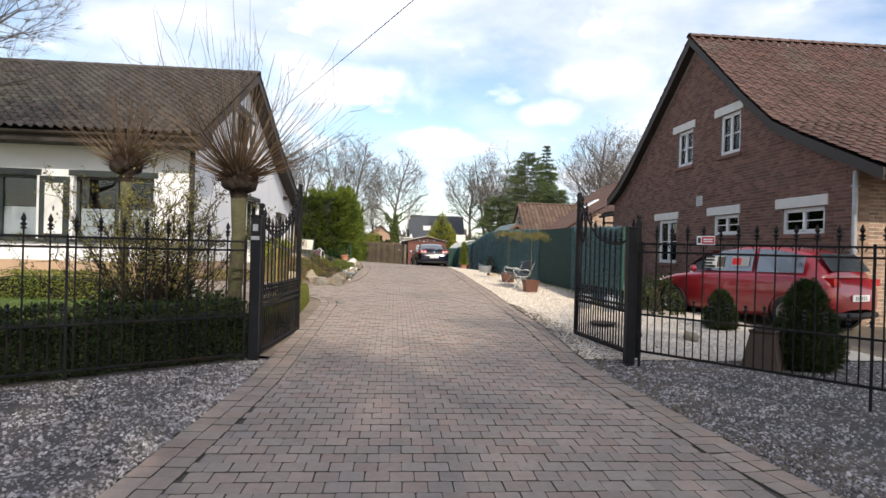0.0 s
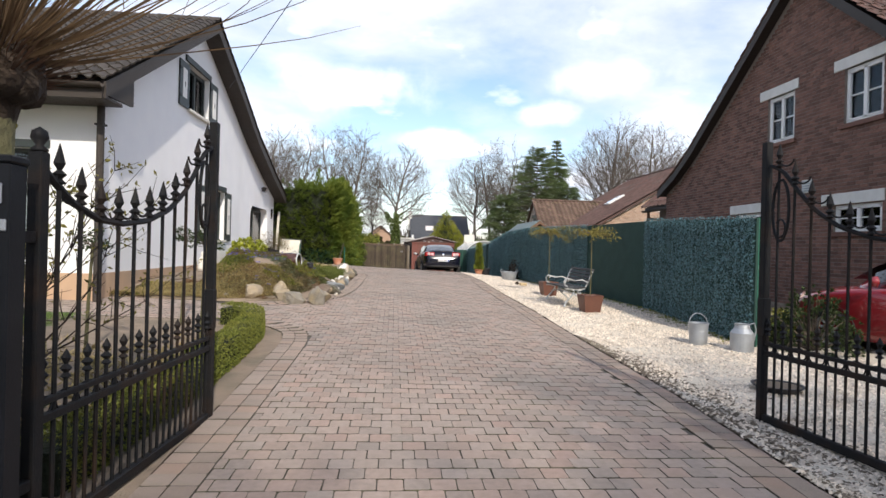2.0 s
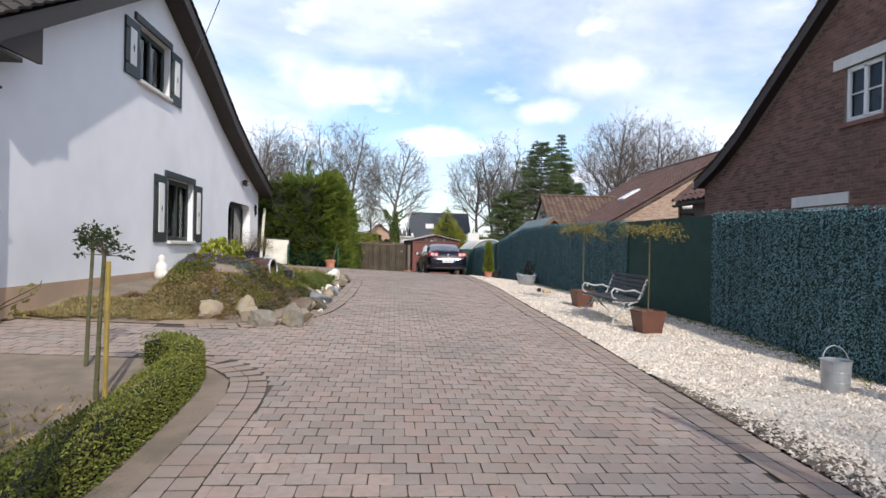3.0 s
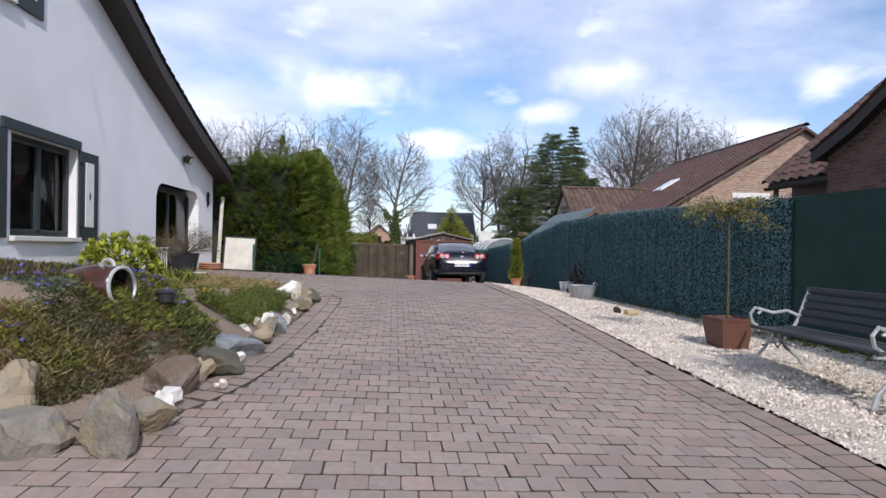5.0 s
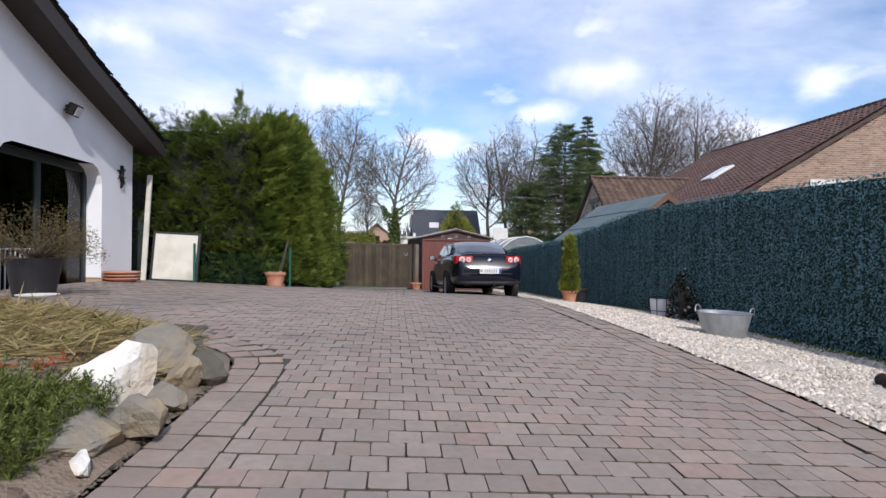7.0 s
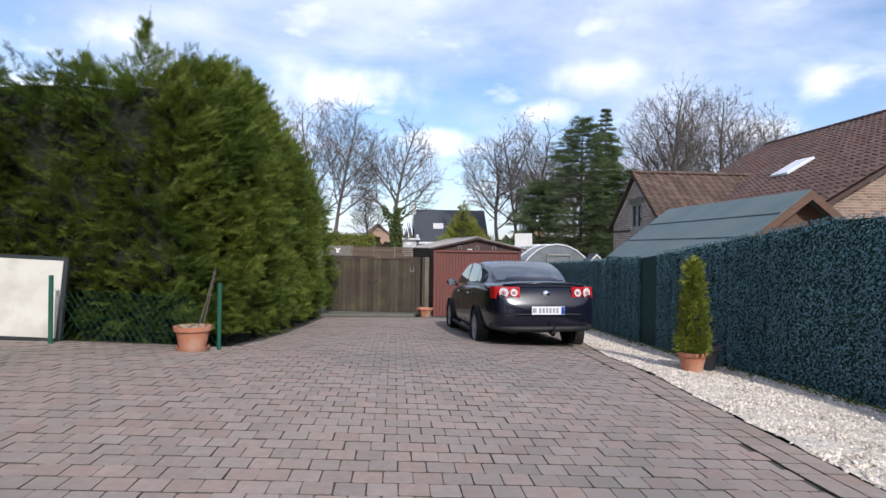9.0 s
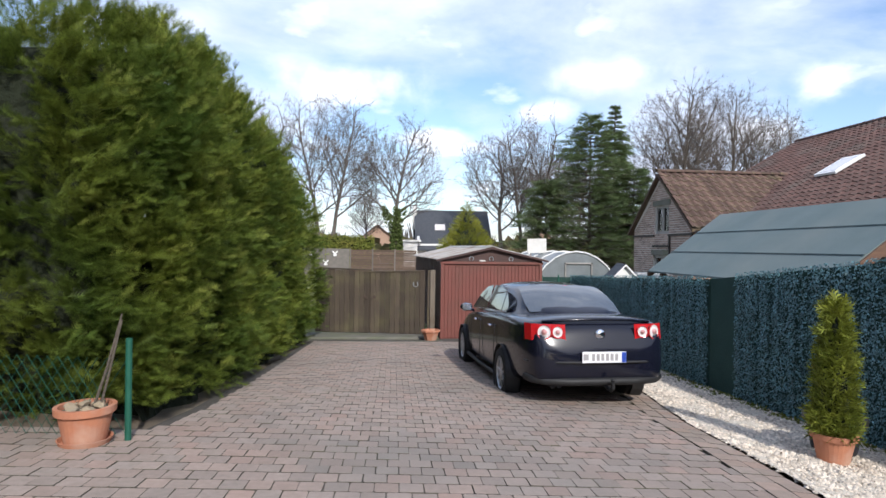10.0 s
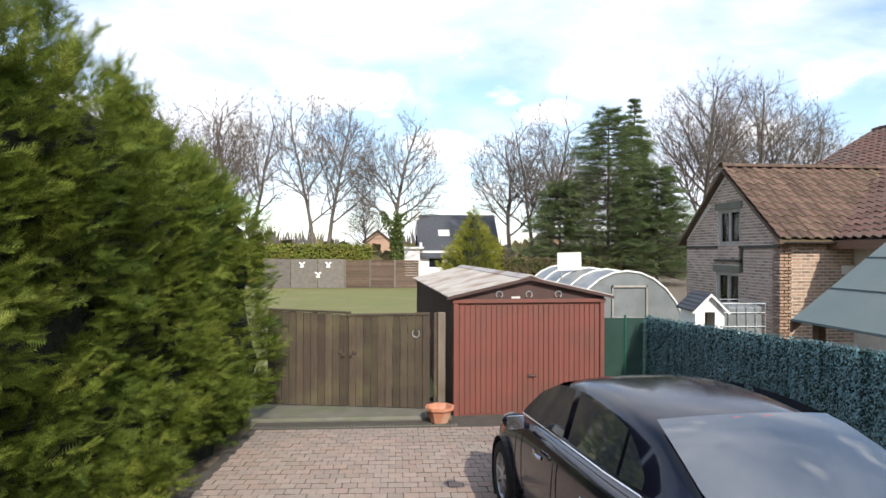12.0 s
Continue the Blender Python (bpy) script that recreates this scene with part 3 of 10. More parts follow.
RX = [6.0, 3.4, 2.5, 2.25, 2.45, 2.5, 2.35, 2.28, 2.34, 2.5, 2.6, 3.05, 3.25]


def left_edge(y):
    return float(np.interp(y, LY, LX))


def right_edge(y):
    return float(np.interp(y, RY, RX))


FENCE = [(12.4, 4.78), (16.0, 4.85), (19.0, 4.62), (25.0, 4.5), (32.4, 4.18), (38.4, 4.02)]


def fence_x(y):
    return float(np.interp(y, [p[0] for p in FENCE], [p[1] for p in FENCE]))


def sheet(y0, y1, dy, lo, hi, nx, dz, rough=0.0):
    """A strip of ground between two edge functions."""
    s = Shape()
    ny = max(2, int((y1 - y0) / dy) + 1)
    for j in range(ny):
        y = y0 + (y1 - y0) * j / (ny - 1)
        a, b = lo(y), hi(y)
        for i in range(nx):
            x = a + (b - a) * i / (nx - 1)
            s.v.append((x, y, gz(x, y) + dz + rough * noise.noise((x * 3, y * 3, 0))))
    s.f = [(j * nx + i, j * nx + i + 1, (j + 1) * nx + i + 1, (j + 1) * nx + i) for j in range(ny - 1) for i in range(nx - 1)]
    return s


# one ground sheet out to the horizon
xs = [-900, -400, -200, -100, -60, -40, -30, -24, -18] + [-14 + 0.5 * i for i in range(70)] + [22, 26, 32, 40, 60, 100, 200, 400, 900]
ys = [-300, -150, -80, -40, -25, -16, -12] + [-10 + 0.5 * i for i in range(116)] + [50, 55, 60, 70, 85, 100, 140, 200, 400, 900, 2500]
g = Shape()
for y in ys:
    for x in xs:
        g.v.append((x, y, gz(x, y) - 0.07 + (0.02 * noise.noise((x * 0.4, y * 0.4, 2)) if abs(x) < 30 else 0)))
nx = len(xs)
g.f = [(j * nx + i, j * nx + i + 1, (j + 1) * nx + i + 1, (j + 1) * nx + i) for j in range(len(ys) - 1) for i in range(nx - 1)]
solo("ground", g, SOIL, "bare brown garden earth under the whole plot", kind="structure", fix=False)

solo("driveway_bed", sheet(-8, 38.4, 0.2, left_edge, right_edge, 14, -0.010), JOINT, "dark joint sand under the block paving", kind="structure", fix=False)
solo("gravel_strip", sheet(7.4, 38.2, 0.15, lambda y: right_edge(y) + 0.02, lambda y: fence_x(y) + 0.12 if y > 12.4 else 6.6 - 0.0 * y, 22, 0.012, 0.02), WHITEGRAVEL,
                "white gravel strip along the block-paved drive", kind="structure", fix=False)
solo("gravel_verge", sheet(-8, 7.4, 0.2, lambda y: right_edge(y) + 0.02, lambda y: 9.0, 22, -0.01, 0.02), GREYGRAVEL,
                "grey gravel verge beside the entrance", kind="structure", fix=False)
solo("gravel_verge_2", sheet(-8, 7.2, 0.2, lambda y: -9.0, lambda y: left_edge(y) - 0.02, 22, -0.01, 0.02), GREYGRAVEL,
                "grey gravel verge before the clipped hedge", kind="structure", fix=False)
solo("lawn_front", sheet(7.6, 13.6, 0.3, lambda y: -16.0, lambda y: -4.6, 20, -0.01, 0.03), LAWN, "short green front lawn", kind="structure", fix=False)
solo("flower_bed", sheet(7.3, 13.5, 0.1, lambda y: -5.0, lambda y: max(left_edge(y) - 0.005, -4.95), 26, -0.005, 0.012), SAND, "dry bare flower bed behind the gate", kind="structure", fix=False)
solo("lawn_back", sheet(39.2, 73, 0.6, lambda y: -16.0, lambda y: 12.0, 30, -0.02, 0.04), LAWNBACK, "mown back lawn behind the garage", kind="structure", fix=False)
solo("neighbour_bed", sheet(7.4, 30, 0.4, lambda y: (fence_x(y) + 0.2 if y > 12.4 else 6.6), lambda y: 9.1, 12, -0.02, 0.03), SOIL, "planted earth beside the brick house", kind="structure", fix=False)


def wall(shape, axis, t0, t1, a0, a1, base, top, holes=()):
    """A wall along one axis with a polyline top, (a, z) rows, and rectangular openings (a0, a1, z0, z1) right through it."""
    ta, tz = [p[0] for p in top], [p[1] for p in top]
    cuts = sorted({a0, a1, *[a for a in ta if a0 < a < a1], *[h[i] for h in holes for i in (0, 1) if a0 < h[i] < a1]})
    levels = sorted({base, *[h[i] for h in holes for i in (2, 3) if h[i] > base]})
    put = (lambda t, a, z: (t, a, z)) if axis == "x" else (lambda t, a, z: (a, t, z))
    known, used, cells = {}, {}, []

    def vert(a, z):
        k = (round(a, 4), round(z, 4))
        if k not in known:
            known[k] = len(shape.v)
            shape.v += [put(t0, a, z), put(t1, a, z)]
        return known[k]
    for p, q in zip(cuts, cuts[1:]):
        zp, zq = float(np.interp(p, ta, tz)), float(np.interp(q, ta, tz))
        zs = [z for z in levels if z < min(zp, zq) - 1e-3]
        for i, z in enumerate(zs):
            last = i + 1 == len(zs)
            za, zb = (zp, zq) if last else (zs[i + 1], zs[i + 1])
            mid, mz = (p + q) / 2, (z + min(za, zb)) / 2
            if not any(h[0] <= mid <= h[1] and h[2] <= mz <= h[3] for h in holes):
                cells.append((vert(p, z), vert(q, z), vert(q, zb), vert(p, za)))
    for c in cells:
        shape.f += [c, tuple(i + 1 for i in c[::-1])]
        for e in zip(c, c[1:] + c[:1]):
            used[tuple(sorted(e))] = used.get(tuple(sorted(e)), 0) + 1
    shape.f += [(i, j, j + 1, i + 1) for (i, j), n in used.items() if n == 1]
    return shape


def band(prof, hi, lo, x0, x1):
    """One strip along a (y, z) profile, from z + lo to z + hi and from x0 to x1."""
    s = Shape()
    for y, z in prof:
        s.v += [(x0, y, z + lo), (x1, y, z + lo), (x1, y, z + hi), (x0, y, z + hi)]
    for i in range(len(prof) - 1):
        s.f += [(4 * i + k, 4 * i + (k + 1) % 4, 4 * i + 4 + (k + 1) % 4, 4 * i + 4 + k) for k in range(4)]
    m = 4 * (len(prof) - 1)
    s.f += [(0, 1, 2, 3), (m + 3, m + 2, m + 1, m)]
    return s


def roof_slab(prof, x0, x1, thick):
    """A slab that follows a (y, z) profile, from x0 to x1."""
    return band(prof, 0.0, -thick, x0, x1)


def tile_proto(w=0.30, ln=0.38):
    """One S-shaped clay tile: x across, y up the slope, the lower edge proud."""
    xs_ = [-0.5, -0.3, -0.08, 0.14, 0.34, 0.5]
    hs = [0.045, 0.07, 0.045, 0.004, 0.004, 0.036]
    v = [(x * w, -ln / 2, h + 0.03) for x, h in zip(xs_, hs)] + [(x * w, ln / 2, h) for x, h in zip(xs_, hs)] + [(x * w, -ln / 2, h + 0.006) for x, h in zip(xs_, hs)]
    f = [(i, i + 1, i + 7, i + 6) for i in range(5)] + [(12 + i, 13 + i, i + 1, i) for i in range(5)]
    return v, f


def tile_roof(parent, eave, ridge, x0, x1, material, near, w=0.30, ln=0.36, limit=300, along="x"):
    """Courses of tiles between an eave and a ridge, both (a, z); runs along x, or along y when told so."""
    (ya, za), (yb, zb) = eave, ridge
    length = math.hypot(yb - ya, zb - za)
    rows = max(1, round(length / (ln * 0.9)))
    sgn = 1 if yb > ya else -1
    tilt = math.atan2(zb - za, abs(yb - ya))
    places = []
    n = int(abs(x1 - x0) / (w * 0.97))
    for r in range(rows):
        t = (r + 0.5) / rows
        y, z = ya + (yb - ya) * t, za + (zb - za) * t
        for i in range(n):
            x = min(x0, x1) + (i + 0.5) * abs(x1 - x0) / n
            jit = random.uniform(-0.006, 0.006)
            if along == "x":
                m = Matrix.Translation((x, y, z + jit)) @ Matrix.Rotation(0 if sgn > 0 else math.pi, 4, "Z") @ Matrix.Rotation(tilt, 4, "X")
            else:
                m = Matrix.Translation((y, x, z + jit)) @ Matrix.Rotation(-math.pi / 2 if sgn > 0 else math.pi / 2, 4, "Z") @ Matrix.Rotation(tilt, 4, "X")
            places.append(m @ Matrix.Rotation(random.uniform(-0.02, 0.02), 4, "Z"))
    v, f = tile_proto(w, ln)
    lay(parent, "roof_tile", v, f, places, material, near, limit)


def ridge_tiles(parent, p, q, material, r=0.14):
    """Half-round ridge tiles from p to q."""
    p, q = Vector(p), Vector(q)
    d = q - p
    n = max(1, int(d.length / 0.36))
    rot = d.to_track_quat("Y", "Z").to_matrix().to_4x4()
    v, f = [], []
    for e, sc in ((-0.2, 1.08), (0.2, 0.95)):
        for k in range(7):
            a = math.pi * k / 6
            v.append((math.cos(a) * r * sc, e, math.sin(a) * r * sc * 0.8))
    f = [(k, k + 1, k + 8, k + 7) for k in range(6)]
    lay(parent, "ridge_tile", v, f, [Matrix.Translation(p + d * ((i + 0.5) / n)) @ rot for i in range(n)], material, p, 60)


def brick_face(parent, axis, plane, out, a0, a1, base, top, holes, material, near, limit=300, bl=0.205, bh=0.068, joint=0.012):
    """Running-bond bricks on one face of a wall; out is the sign of the outward normal."""
    ta, tz = [p[0] for p in top], [p[1] for p in top]
    v, f = plate_piece(1.0, 0.03)
    places = []
    rows = int((max(tz) - base) / (bh + joint))
    for r in range(rows):
        z = base + (r + 0.5) * (bh + joint)
        a = a0 - (0.5 * (bl + joint) if r % 2 else 0)
        while a < a1:
            lo, hi = max(a, a0), min(a + bl, a1)
            spans = [(lo, hi)]
            for h in holes:
                if h[2] - 0.02 < z < h[3] + 0.02:
                    nxt = []
                    for s0, s1 in spans:
                        if s1 <= h[0] or s0 >= h[1]:
                            nxt.append((s0, s1))
                        else:
                            nxt += [(s0, h[0])] * (h[0] - s0 > 0.03) + [(h[1], s1)] * (s1 - h[1] > 0.03)
                    spans = nxt
            for s0, s1 in spans:
                if s1 - s0 > 0.03 and z + bh / 2 < min(np.interp(s0, ta, tz), np.interp(s1, ta, tz)) - 0.01:
                    c, dep = (s0 + s1) / 2, random.uniform(0.005, 0.011)
                    sc = Matrix.Diagonal((s1 - s0, bh, dep, 1))
                    if axis == "x":
                        rot = Matrix(((0, 0, out, 0), (1, 0, 0, 0), (0, 1, 0, 0), (0, 0, 0, 1))) if out > 0 else Matrix(((0, 0, -1, 0), (-1, 0, 0, 0), (0, 1, 0, 0), (0, 0, 0, 1)))
                        m = Matrix.Translation((plane, c, z)) @ rot @ sc
                    else:
                        rot = Matrix(((1, 0, 0, 0), (0, 0, -1, 0), (0, 1, 0, 0), (0, 0, 0, 1)))
                        m = Matrix.Translation((c, plane, z)) @ rot @ sc
                    places.append(m)
            a += bl + joint
    lay(parent, "brick", v, f, places, material, near, limit)


def gable_window(parent, x, out, y0, y1, z0, z1, frame_mat, curtain=True, depth=0.12, bars=1, cross=True, name="window"):
    """A casement in a wall whose face is at x; out is the sign of the outward side."""
    w = part(name, Shape(), frame_mat, parent)
    xi = x - out * depth
    fr = Shape()
    t = 0.06
    for a, b, c, d in ((y0, y1, z0, z0 + t), (y0, y1, z1 - t, z1), (y0, y0 + t, z0 + t, z1 - t), (y1 - t, y1, z0 + t, z1 - t)):
        fr.box(min(xi, xi + out * 0.05), max(xi, xi + out * 0.05), a, b, c, d, 0.008)
    part("window_frame", fr, frame_mat, w)
    n = bars + 1
    for i in range(n):
        a, b = y0 + t + (y1 - y0 - 2 * t) * i / n, y0 + t + (y1 - y0 - 2 * t) * (i + 1) / n
        s = Shape()
        for p, q, c, d in ((a, b, z0 + t, z0 + t + 0.045), (a, b, z1 - t - 0.045, z1 - t), (a, a + 0.045, z0 + t, z1 - t), (b - 0.045, b, z0 + t, z1 - t)):
            s.box(min(xi + out * 0.01, xi + out * 0.06), max(xi + out * 0.01, xi + out * 0.06), p, q, c, d, 0.006)
        if cross:
            zm = (z0 + z1) / 2
            s.box(min(xi + out * 0.01, xi + out * 0.045), max(xi + out * 0.01, xi + out * 0.045), a, b, zm - 0.012, zm + 0.012)
        part("sash", s, frame_mat, w)
        part("pane", Shape().box(xi - 0.004, xi + 0.004, a + 0.03, b - 0.03, z0 + t, z1 - t), CLEARPANE, w)
        if curtain:
            cu = Shape()
            k = 14
            for j in range(k + 1):
                yy = a + 0.03 + (b - a - 0.06) * j / k
                for zz in (z0 + t, z1 - t - 0.02):
                    cu.v.append((xi - out * (0.06 + 0.015 * math.sin(j * 2.1)), yy, zz))
            cu.f = [(2 * j, 2 * j + 1, 2 * j + 3, 2 * j + 2) for j in range(k)]
            part("curtain", cu, CURTAIN, w, "white net curtain")
    return w


def shutter(parent, x, y0, y1, z0, z1, swing=0.0):
    """A dark-framed board shutter with a white field and a small diamond, lying open against the wall."""
    s = part("shutter", Shape().box(x, x + 0.035, y0, y1, z0, z1, 0.006), DARKTRIM, parent, "dark green shutter with white panel")
    m = 0.12 * (y1 - y0) / 0.5
    part("field", Shape().box(x + 0.032, x + 0.045, y0 + m * 1.15, y1 - m * 1.15, z0 + 0.2, z1 - 0.16, 0.004), WHITEPAINT, s)
    yc, zc = (y0 + y1) / 2, (z0 + z1) / 2
    part("diamond", Shape().prism([(yc - 0.025, zc), (yc, zc - 0.07), (yc + 0.025, zc), (yc, zc + 0.07)], x + 0.045, x + 0.052), DARKTRIM, s)
    for zz in (z0 + 0.2, z1 - 0.2):
        part("hinge", Shape().box(x + 0.03, x + 0.05, y0 - 0.02, y0 + 0.08, zz - 0.015, zz + 0.015), IRON, s)
    return s


def downpipe(parent, x, y, z0, z1, r=0.045, material=None):
    s = Shape().tube([(x, y, z0), (x, y, z1 - 0.25), (x, y - 0.0, z1)], r, 10)
    for zz in (z0 + 0.3, (z0 + z1) / 2, z1 - 0.3):
        s.box(x - r - 0.01, x + r + 0.01, y - r - 0.01, y + r + 0.01, zz - 0.015, zz + 0.015)
    return part("downpipe", s, material or BARGE, parent, smooth=False)


def gutter(parent, p, q, r=0.07, material=None):
    """A half-round gutter from p to q."""
    p, q = Vector(p), Vector(q)
    rot = (q - p).to_track_quat("Y", "Z").to_matrix().to_4x4()
    ln = (q - p).length
    v = [(math.cos(math.pi + math.pi * k / 8) * rr, e, math.sin(math.pi + math.pi * k / 8) * rr) for e in (0, ln) for rr in (r, r - 0.008) for k in range(9)]
    f = [(k, k + 1, 18 + k + 1, 18 + k) for k in range(8)] + [(9 + k, 27 + k, 27 + k + 1, 9 + k + 1) for k in range(8)] + [(0, 18, 27, 9), (8, 17, 35, 26)]
    return part("gutter", Shape().add(v, f, Matrix.Translation(p) @ rot), material or BARGE, parent)


# ---- white house ----
WH = thing("white_house", "white rendered cottage with a dark tiled roof and shutters", "house")
WTOP = [(14.65, 3.80), (19.5, 6.48), (22.0, 5.46), (24.0, 4.56), (26.2, 3.79), (28.5, 3.08)]
WHOLES = [(18.65, 20.15, 4.32, 5.38), (20.2, 21.75, 1.30, 2.66), (24.77, 27.38, 0.52, 2.52)]
w = wall(Shape(), "x", -5.42, -5.10, 14.65, 28.5, 0.66, WTOP, WHOLES)
gable = part("gable_wall", w, PLASTER, WH, "white rendered gable wall")

pl = wall(Shape(), "x", -5.44, -5.085, 14.63, 28.52, -0.3, [(14.6, 0.675), (28.6, 0.675)], [(24.77, 27.38, 0.5, 0.7)])
part("plinth", pl, PLINTH, WH, "ochre painted plinth")
FRONT_HOLES = [(-10.4, -8.62, 1.18, 2.69), (-7.8, -5.95, 1.18, 2.70)]
w = wall(Shape(), "y", 14.65, 14.95, -17.0, -5.42, 0.66, [(-17, 3.44), (-5, 3.44)], FRONT_HOLES)
part("front_wall", w, PLASTER, WH, "white rendered front wall")
part("front_plinth", wall(Shape(), "y", 14.63, 14.97, -17.0, -5.44, -0.3, [(-17, 0.675), (-5, 0.675)]), PLINTH, WH)
back = wall(Shape(), "y", 28.2, 28.5, -17.0, -5.42, -0.3, [(-17, 3.0), (-5, 3.0)])
wall(back, "x", -17.0, -16.7, 14.95, 28.2, -0.3, WTOP)
part("rear_walls", back, PLASTER, WH)
WROOF = [(13.98, 3.66), (19.5, 6.67), (22.0, 5.62), (24.0, 4.72), (26.2, 3.95), (28.9, 3.15)]
roof = part("roof", roof_slab([(y, z - 0.05) for y, z in WROOF], -17.4, -4.72, 0.14), BARGE, WH, "roof with dark brown clay tiles")
part("barge_board", band(WROOF, -0.01, -0.26, -4.72, -4.685), BARGE, WH)
part("soffit", band(WROOF, -0.195, -0.235, -5.10, -4.72), BARGE, WH)
tile_roof(roof, (13.98, 3.68), (19.5, 6.69), -17.4, -4.66, TILEDARK, (-5, 15, 4), 0.22, 0.30, 290)
for (ya, za), (yb, zb) in zip(WROOF[1:], WROOF[2:]):
    tile_roof(roof, (yb, zb + 0.01), (ya, za + 0.01), -6.6, -4.66, TILEDARK, (-5, 20, 6), 0.22, 0.30, 30)
ridge_tiles(roof, (-17.4, 19.5, 6.68), (-4.66, 19.5, 6.68), TILEDARK)
gutter(WH, (-17.4, 13.88, 3.6), (-4.7, 13.88, 3.6), 0.07)
part("eaves_box", Shape().box(-17.2, -4.73, 13.98, 14.64, 3.40, 3.46, 0.01), BARGE, WH)
part("fascia", Shape().box(-17.2, -4.725, 13.94, 13.975, 3.38, 3.6, 0.004), BARGE, WH)
part("eaves_cheek", Shape().prism([(13.98, 3.47), (15.02, 3.5), (15.02, 3.98), (13.98, 3.5)], -4.78, -4.727), BARGE, WH)
gutter(WH, (-17.4, 28.95, 3.08), (-4.75, 28.95, 3.08), 0.07)
downpipe(WH, -5.04, 14.58, -0.2, 3.4, 0.06)

# solid dark boxes added inside: the rooms' shade is put into their colour
part("room_shade", Shape().box(-16.6, -6.6, 16.2, 27.8, 0.1, 3.0).box(-16.6, -7.2, 17.6, 21.6, 3.05, 5.2), ROOMDARK, WH, "dark boxes standing in for unlit rooms behind the windows")
# gable windows with shutters
for hole, bars in ((WHOLES[0], 1), (WHOLES[1], 1)):
    y0, y1, z0, z1 = hole
    gable_window(WH, -5.10, 1, y0, y1, z0, z1, DARKTRIM, curtain=False, depth=0.16, bars=bars, cross=False, name="gable_window")
    part("lintel_board", Shape().box(-5.10, -5.05, y0 - 0.22, y1 + 0.05, z1 - 0.0, z1 + 0.14, 0.008), DARKTRIM, WH, "dark painted lintel board")
    part("window_sill", Shape().box(-5.26, -5.02, y0 - 0.03, y1 + 0.03, z0 - 0.06, z0 + 0.01, 0.008), STONEWHITE, WH)
shutter(WH, -5.095, 18.05, 18.63, 4.30, 5.32)
shutter(WH, -5.095, 20.18, 20.80, 4.28, 5.38)
shutter(WH, -5.095, 19.43, 20.08, 1.28, 2.66)
shutter(WH, -5.095, 21.78, 22.34, 1.28, 2.66)
lower_net = Shape()
for j in range(15):
    for zz in (1.36, 1.95):
        lower_net.v.append((-5.34 - 0.012 * math.sin(j * 2.0), 20.28 + 1.4 * j / 14, zz))
lower_net.f = [(2 * j, 2 * j + 1, 2 * j + 3, 2 * j + 2) for j in range(14)]
part("net_curtain", lower_net, CURTAIN, WH, "half-height net curtain")

# glazed garden door in its deep arched reveal
door = part("patio_door", Shape().box(-5.40, -5.34, 24.80, 27.36, 0.52, 0.60, 0.006), DARKTRIM, WH, "dark glazed double patio door")
part("door_frame", Shape().box(-5.40, -5.34, 24.77, 24.86, 0.6, 2.52, 0.006).box(-5.40, -5.34, 27.29, 27.38, 0.6, 2.52, 0.006).box(-5.40, -5.34, 24.86, 27.29, 2.40, 2.52, 0.006)
     .box(-5.40, -5.34, 26.0, 26.12, 0.6, 2.4, 0.006), DARKTRIM, door)
for a, b in ((24.86, 26.0), (26.12, 27.29)):
    part("door_pane", Shape().box(-5.376, -5.368, a, b, 0.6, 2.4), CLEARPANE, door)
    net = Shape()
    for j in range(13):
        for zz in (1.9, 2.38):
            net.v.append((-5.41 - 0.012 * math.sin(j * 2.3), a + (b - a) * j / 12, zz))
    net.f = [(2 * j, 2 * j + 1, 2 * j + 3, 2 * j + 2) for j in range(12)]
    part("door_curtain", net, CURTAIN, door)
part("lintel_curve", wall(Shape(), "x", -5.34, -5.098, 24.77, 27.38, 2.52, [(24.77, 2.53), (27.38, 2.53)]), PLASTER, WH)
for s0, e0 in ((24.77, 1), (27.38, -1)):
    curve = Shape().prism([(s0, 2.52), (s0, 2.22), (s0 + e0 * 0.05, 2.36), (s0 + e0 * 0.14, 2.46), (s0 + e0 * 0.3, 2.52)], -5.33, -5.098)
    part("arch_corner", curve, PLASTER, WH)
bars_ = Shape()
for j in range(11):
    yy = 24.9 + 0.1 * j
    bars_.tube([(-5.30, yy, 0.56), (-5.30, yy, 1.15)], 0.008, 5)
bars_.tube([(-5.30, 24.85, 1.15), (-5.30, 26.0, 1.15)], 0.012, 5)
part("door_rail", bars_, WHITEPAINT, door, "low white baby-gate rail")

# wall lamp and lizard ornament on the gable
lamp = thing("wall_floodlight", "small black floodlight bracketed to the white gable", "lamp", -5.10, 26.29, 3.25)
part("bracket", Shape().box(0, 0.08, -0.02, 0.02, -0.02, 0.02, 0.004), IRON, lamp)
part("housing", Shape().box(0.06, 0.2, -0.1, 0.1, -0.09, 0.09, 0.02, pose(0, 0, 0, 0, 25, 0)), IRON, lamp)
part("lamp_glass", Shape().box(0.2, 0.206, -0.08, 0.08, -0.07, 0.07, 0.0, pose(0, 0, 0, 0, 25, 0)), LAMPCLEAR, lamp)
orn = Shape().tube([(0.01, 0, -0.2), (0.02, 0.03, -0.1), (0.02, -0.02, 0.0), (0.02, 0.02, 0.12), (0.02, 0.0, 0.2)], [0.012, 0.03, 0.035, 0.03, 0.02], 6)
orn.tube([(0.02, -0.09, 0.1), (0.02, 0, 0.08), (0.02, 0.09, 0.14)], 0.013, 5).tube([(0.02, -0.09, -0.04), (0.02, 0, -0.03), (0.02, 0.09, 0.0)], 0.013, 5)
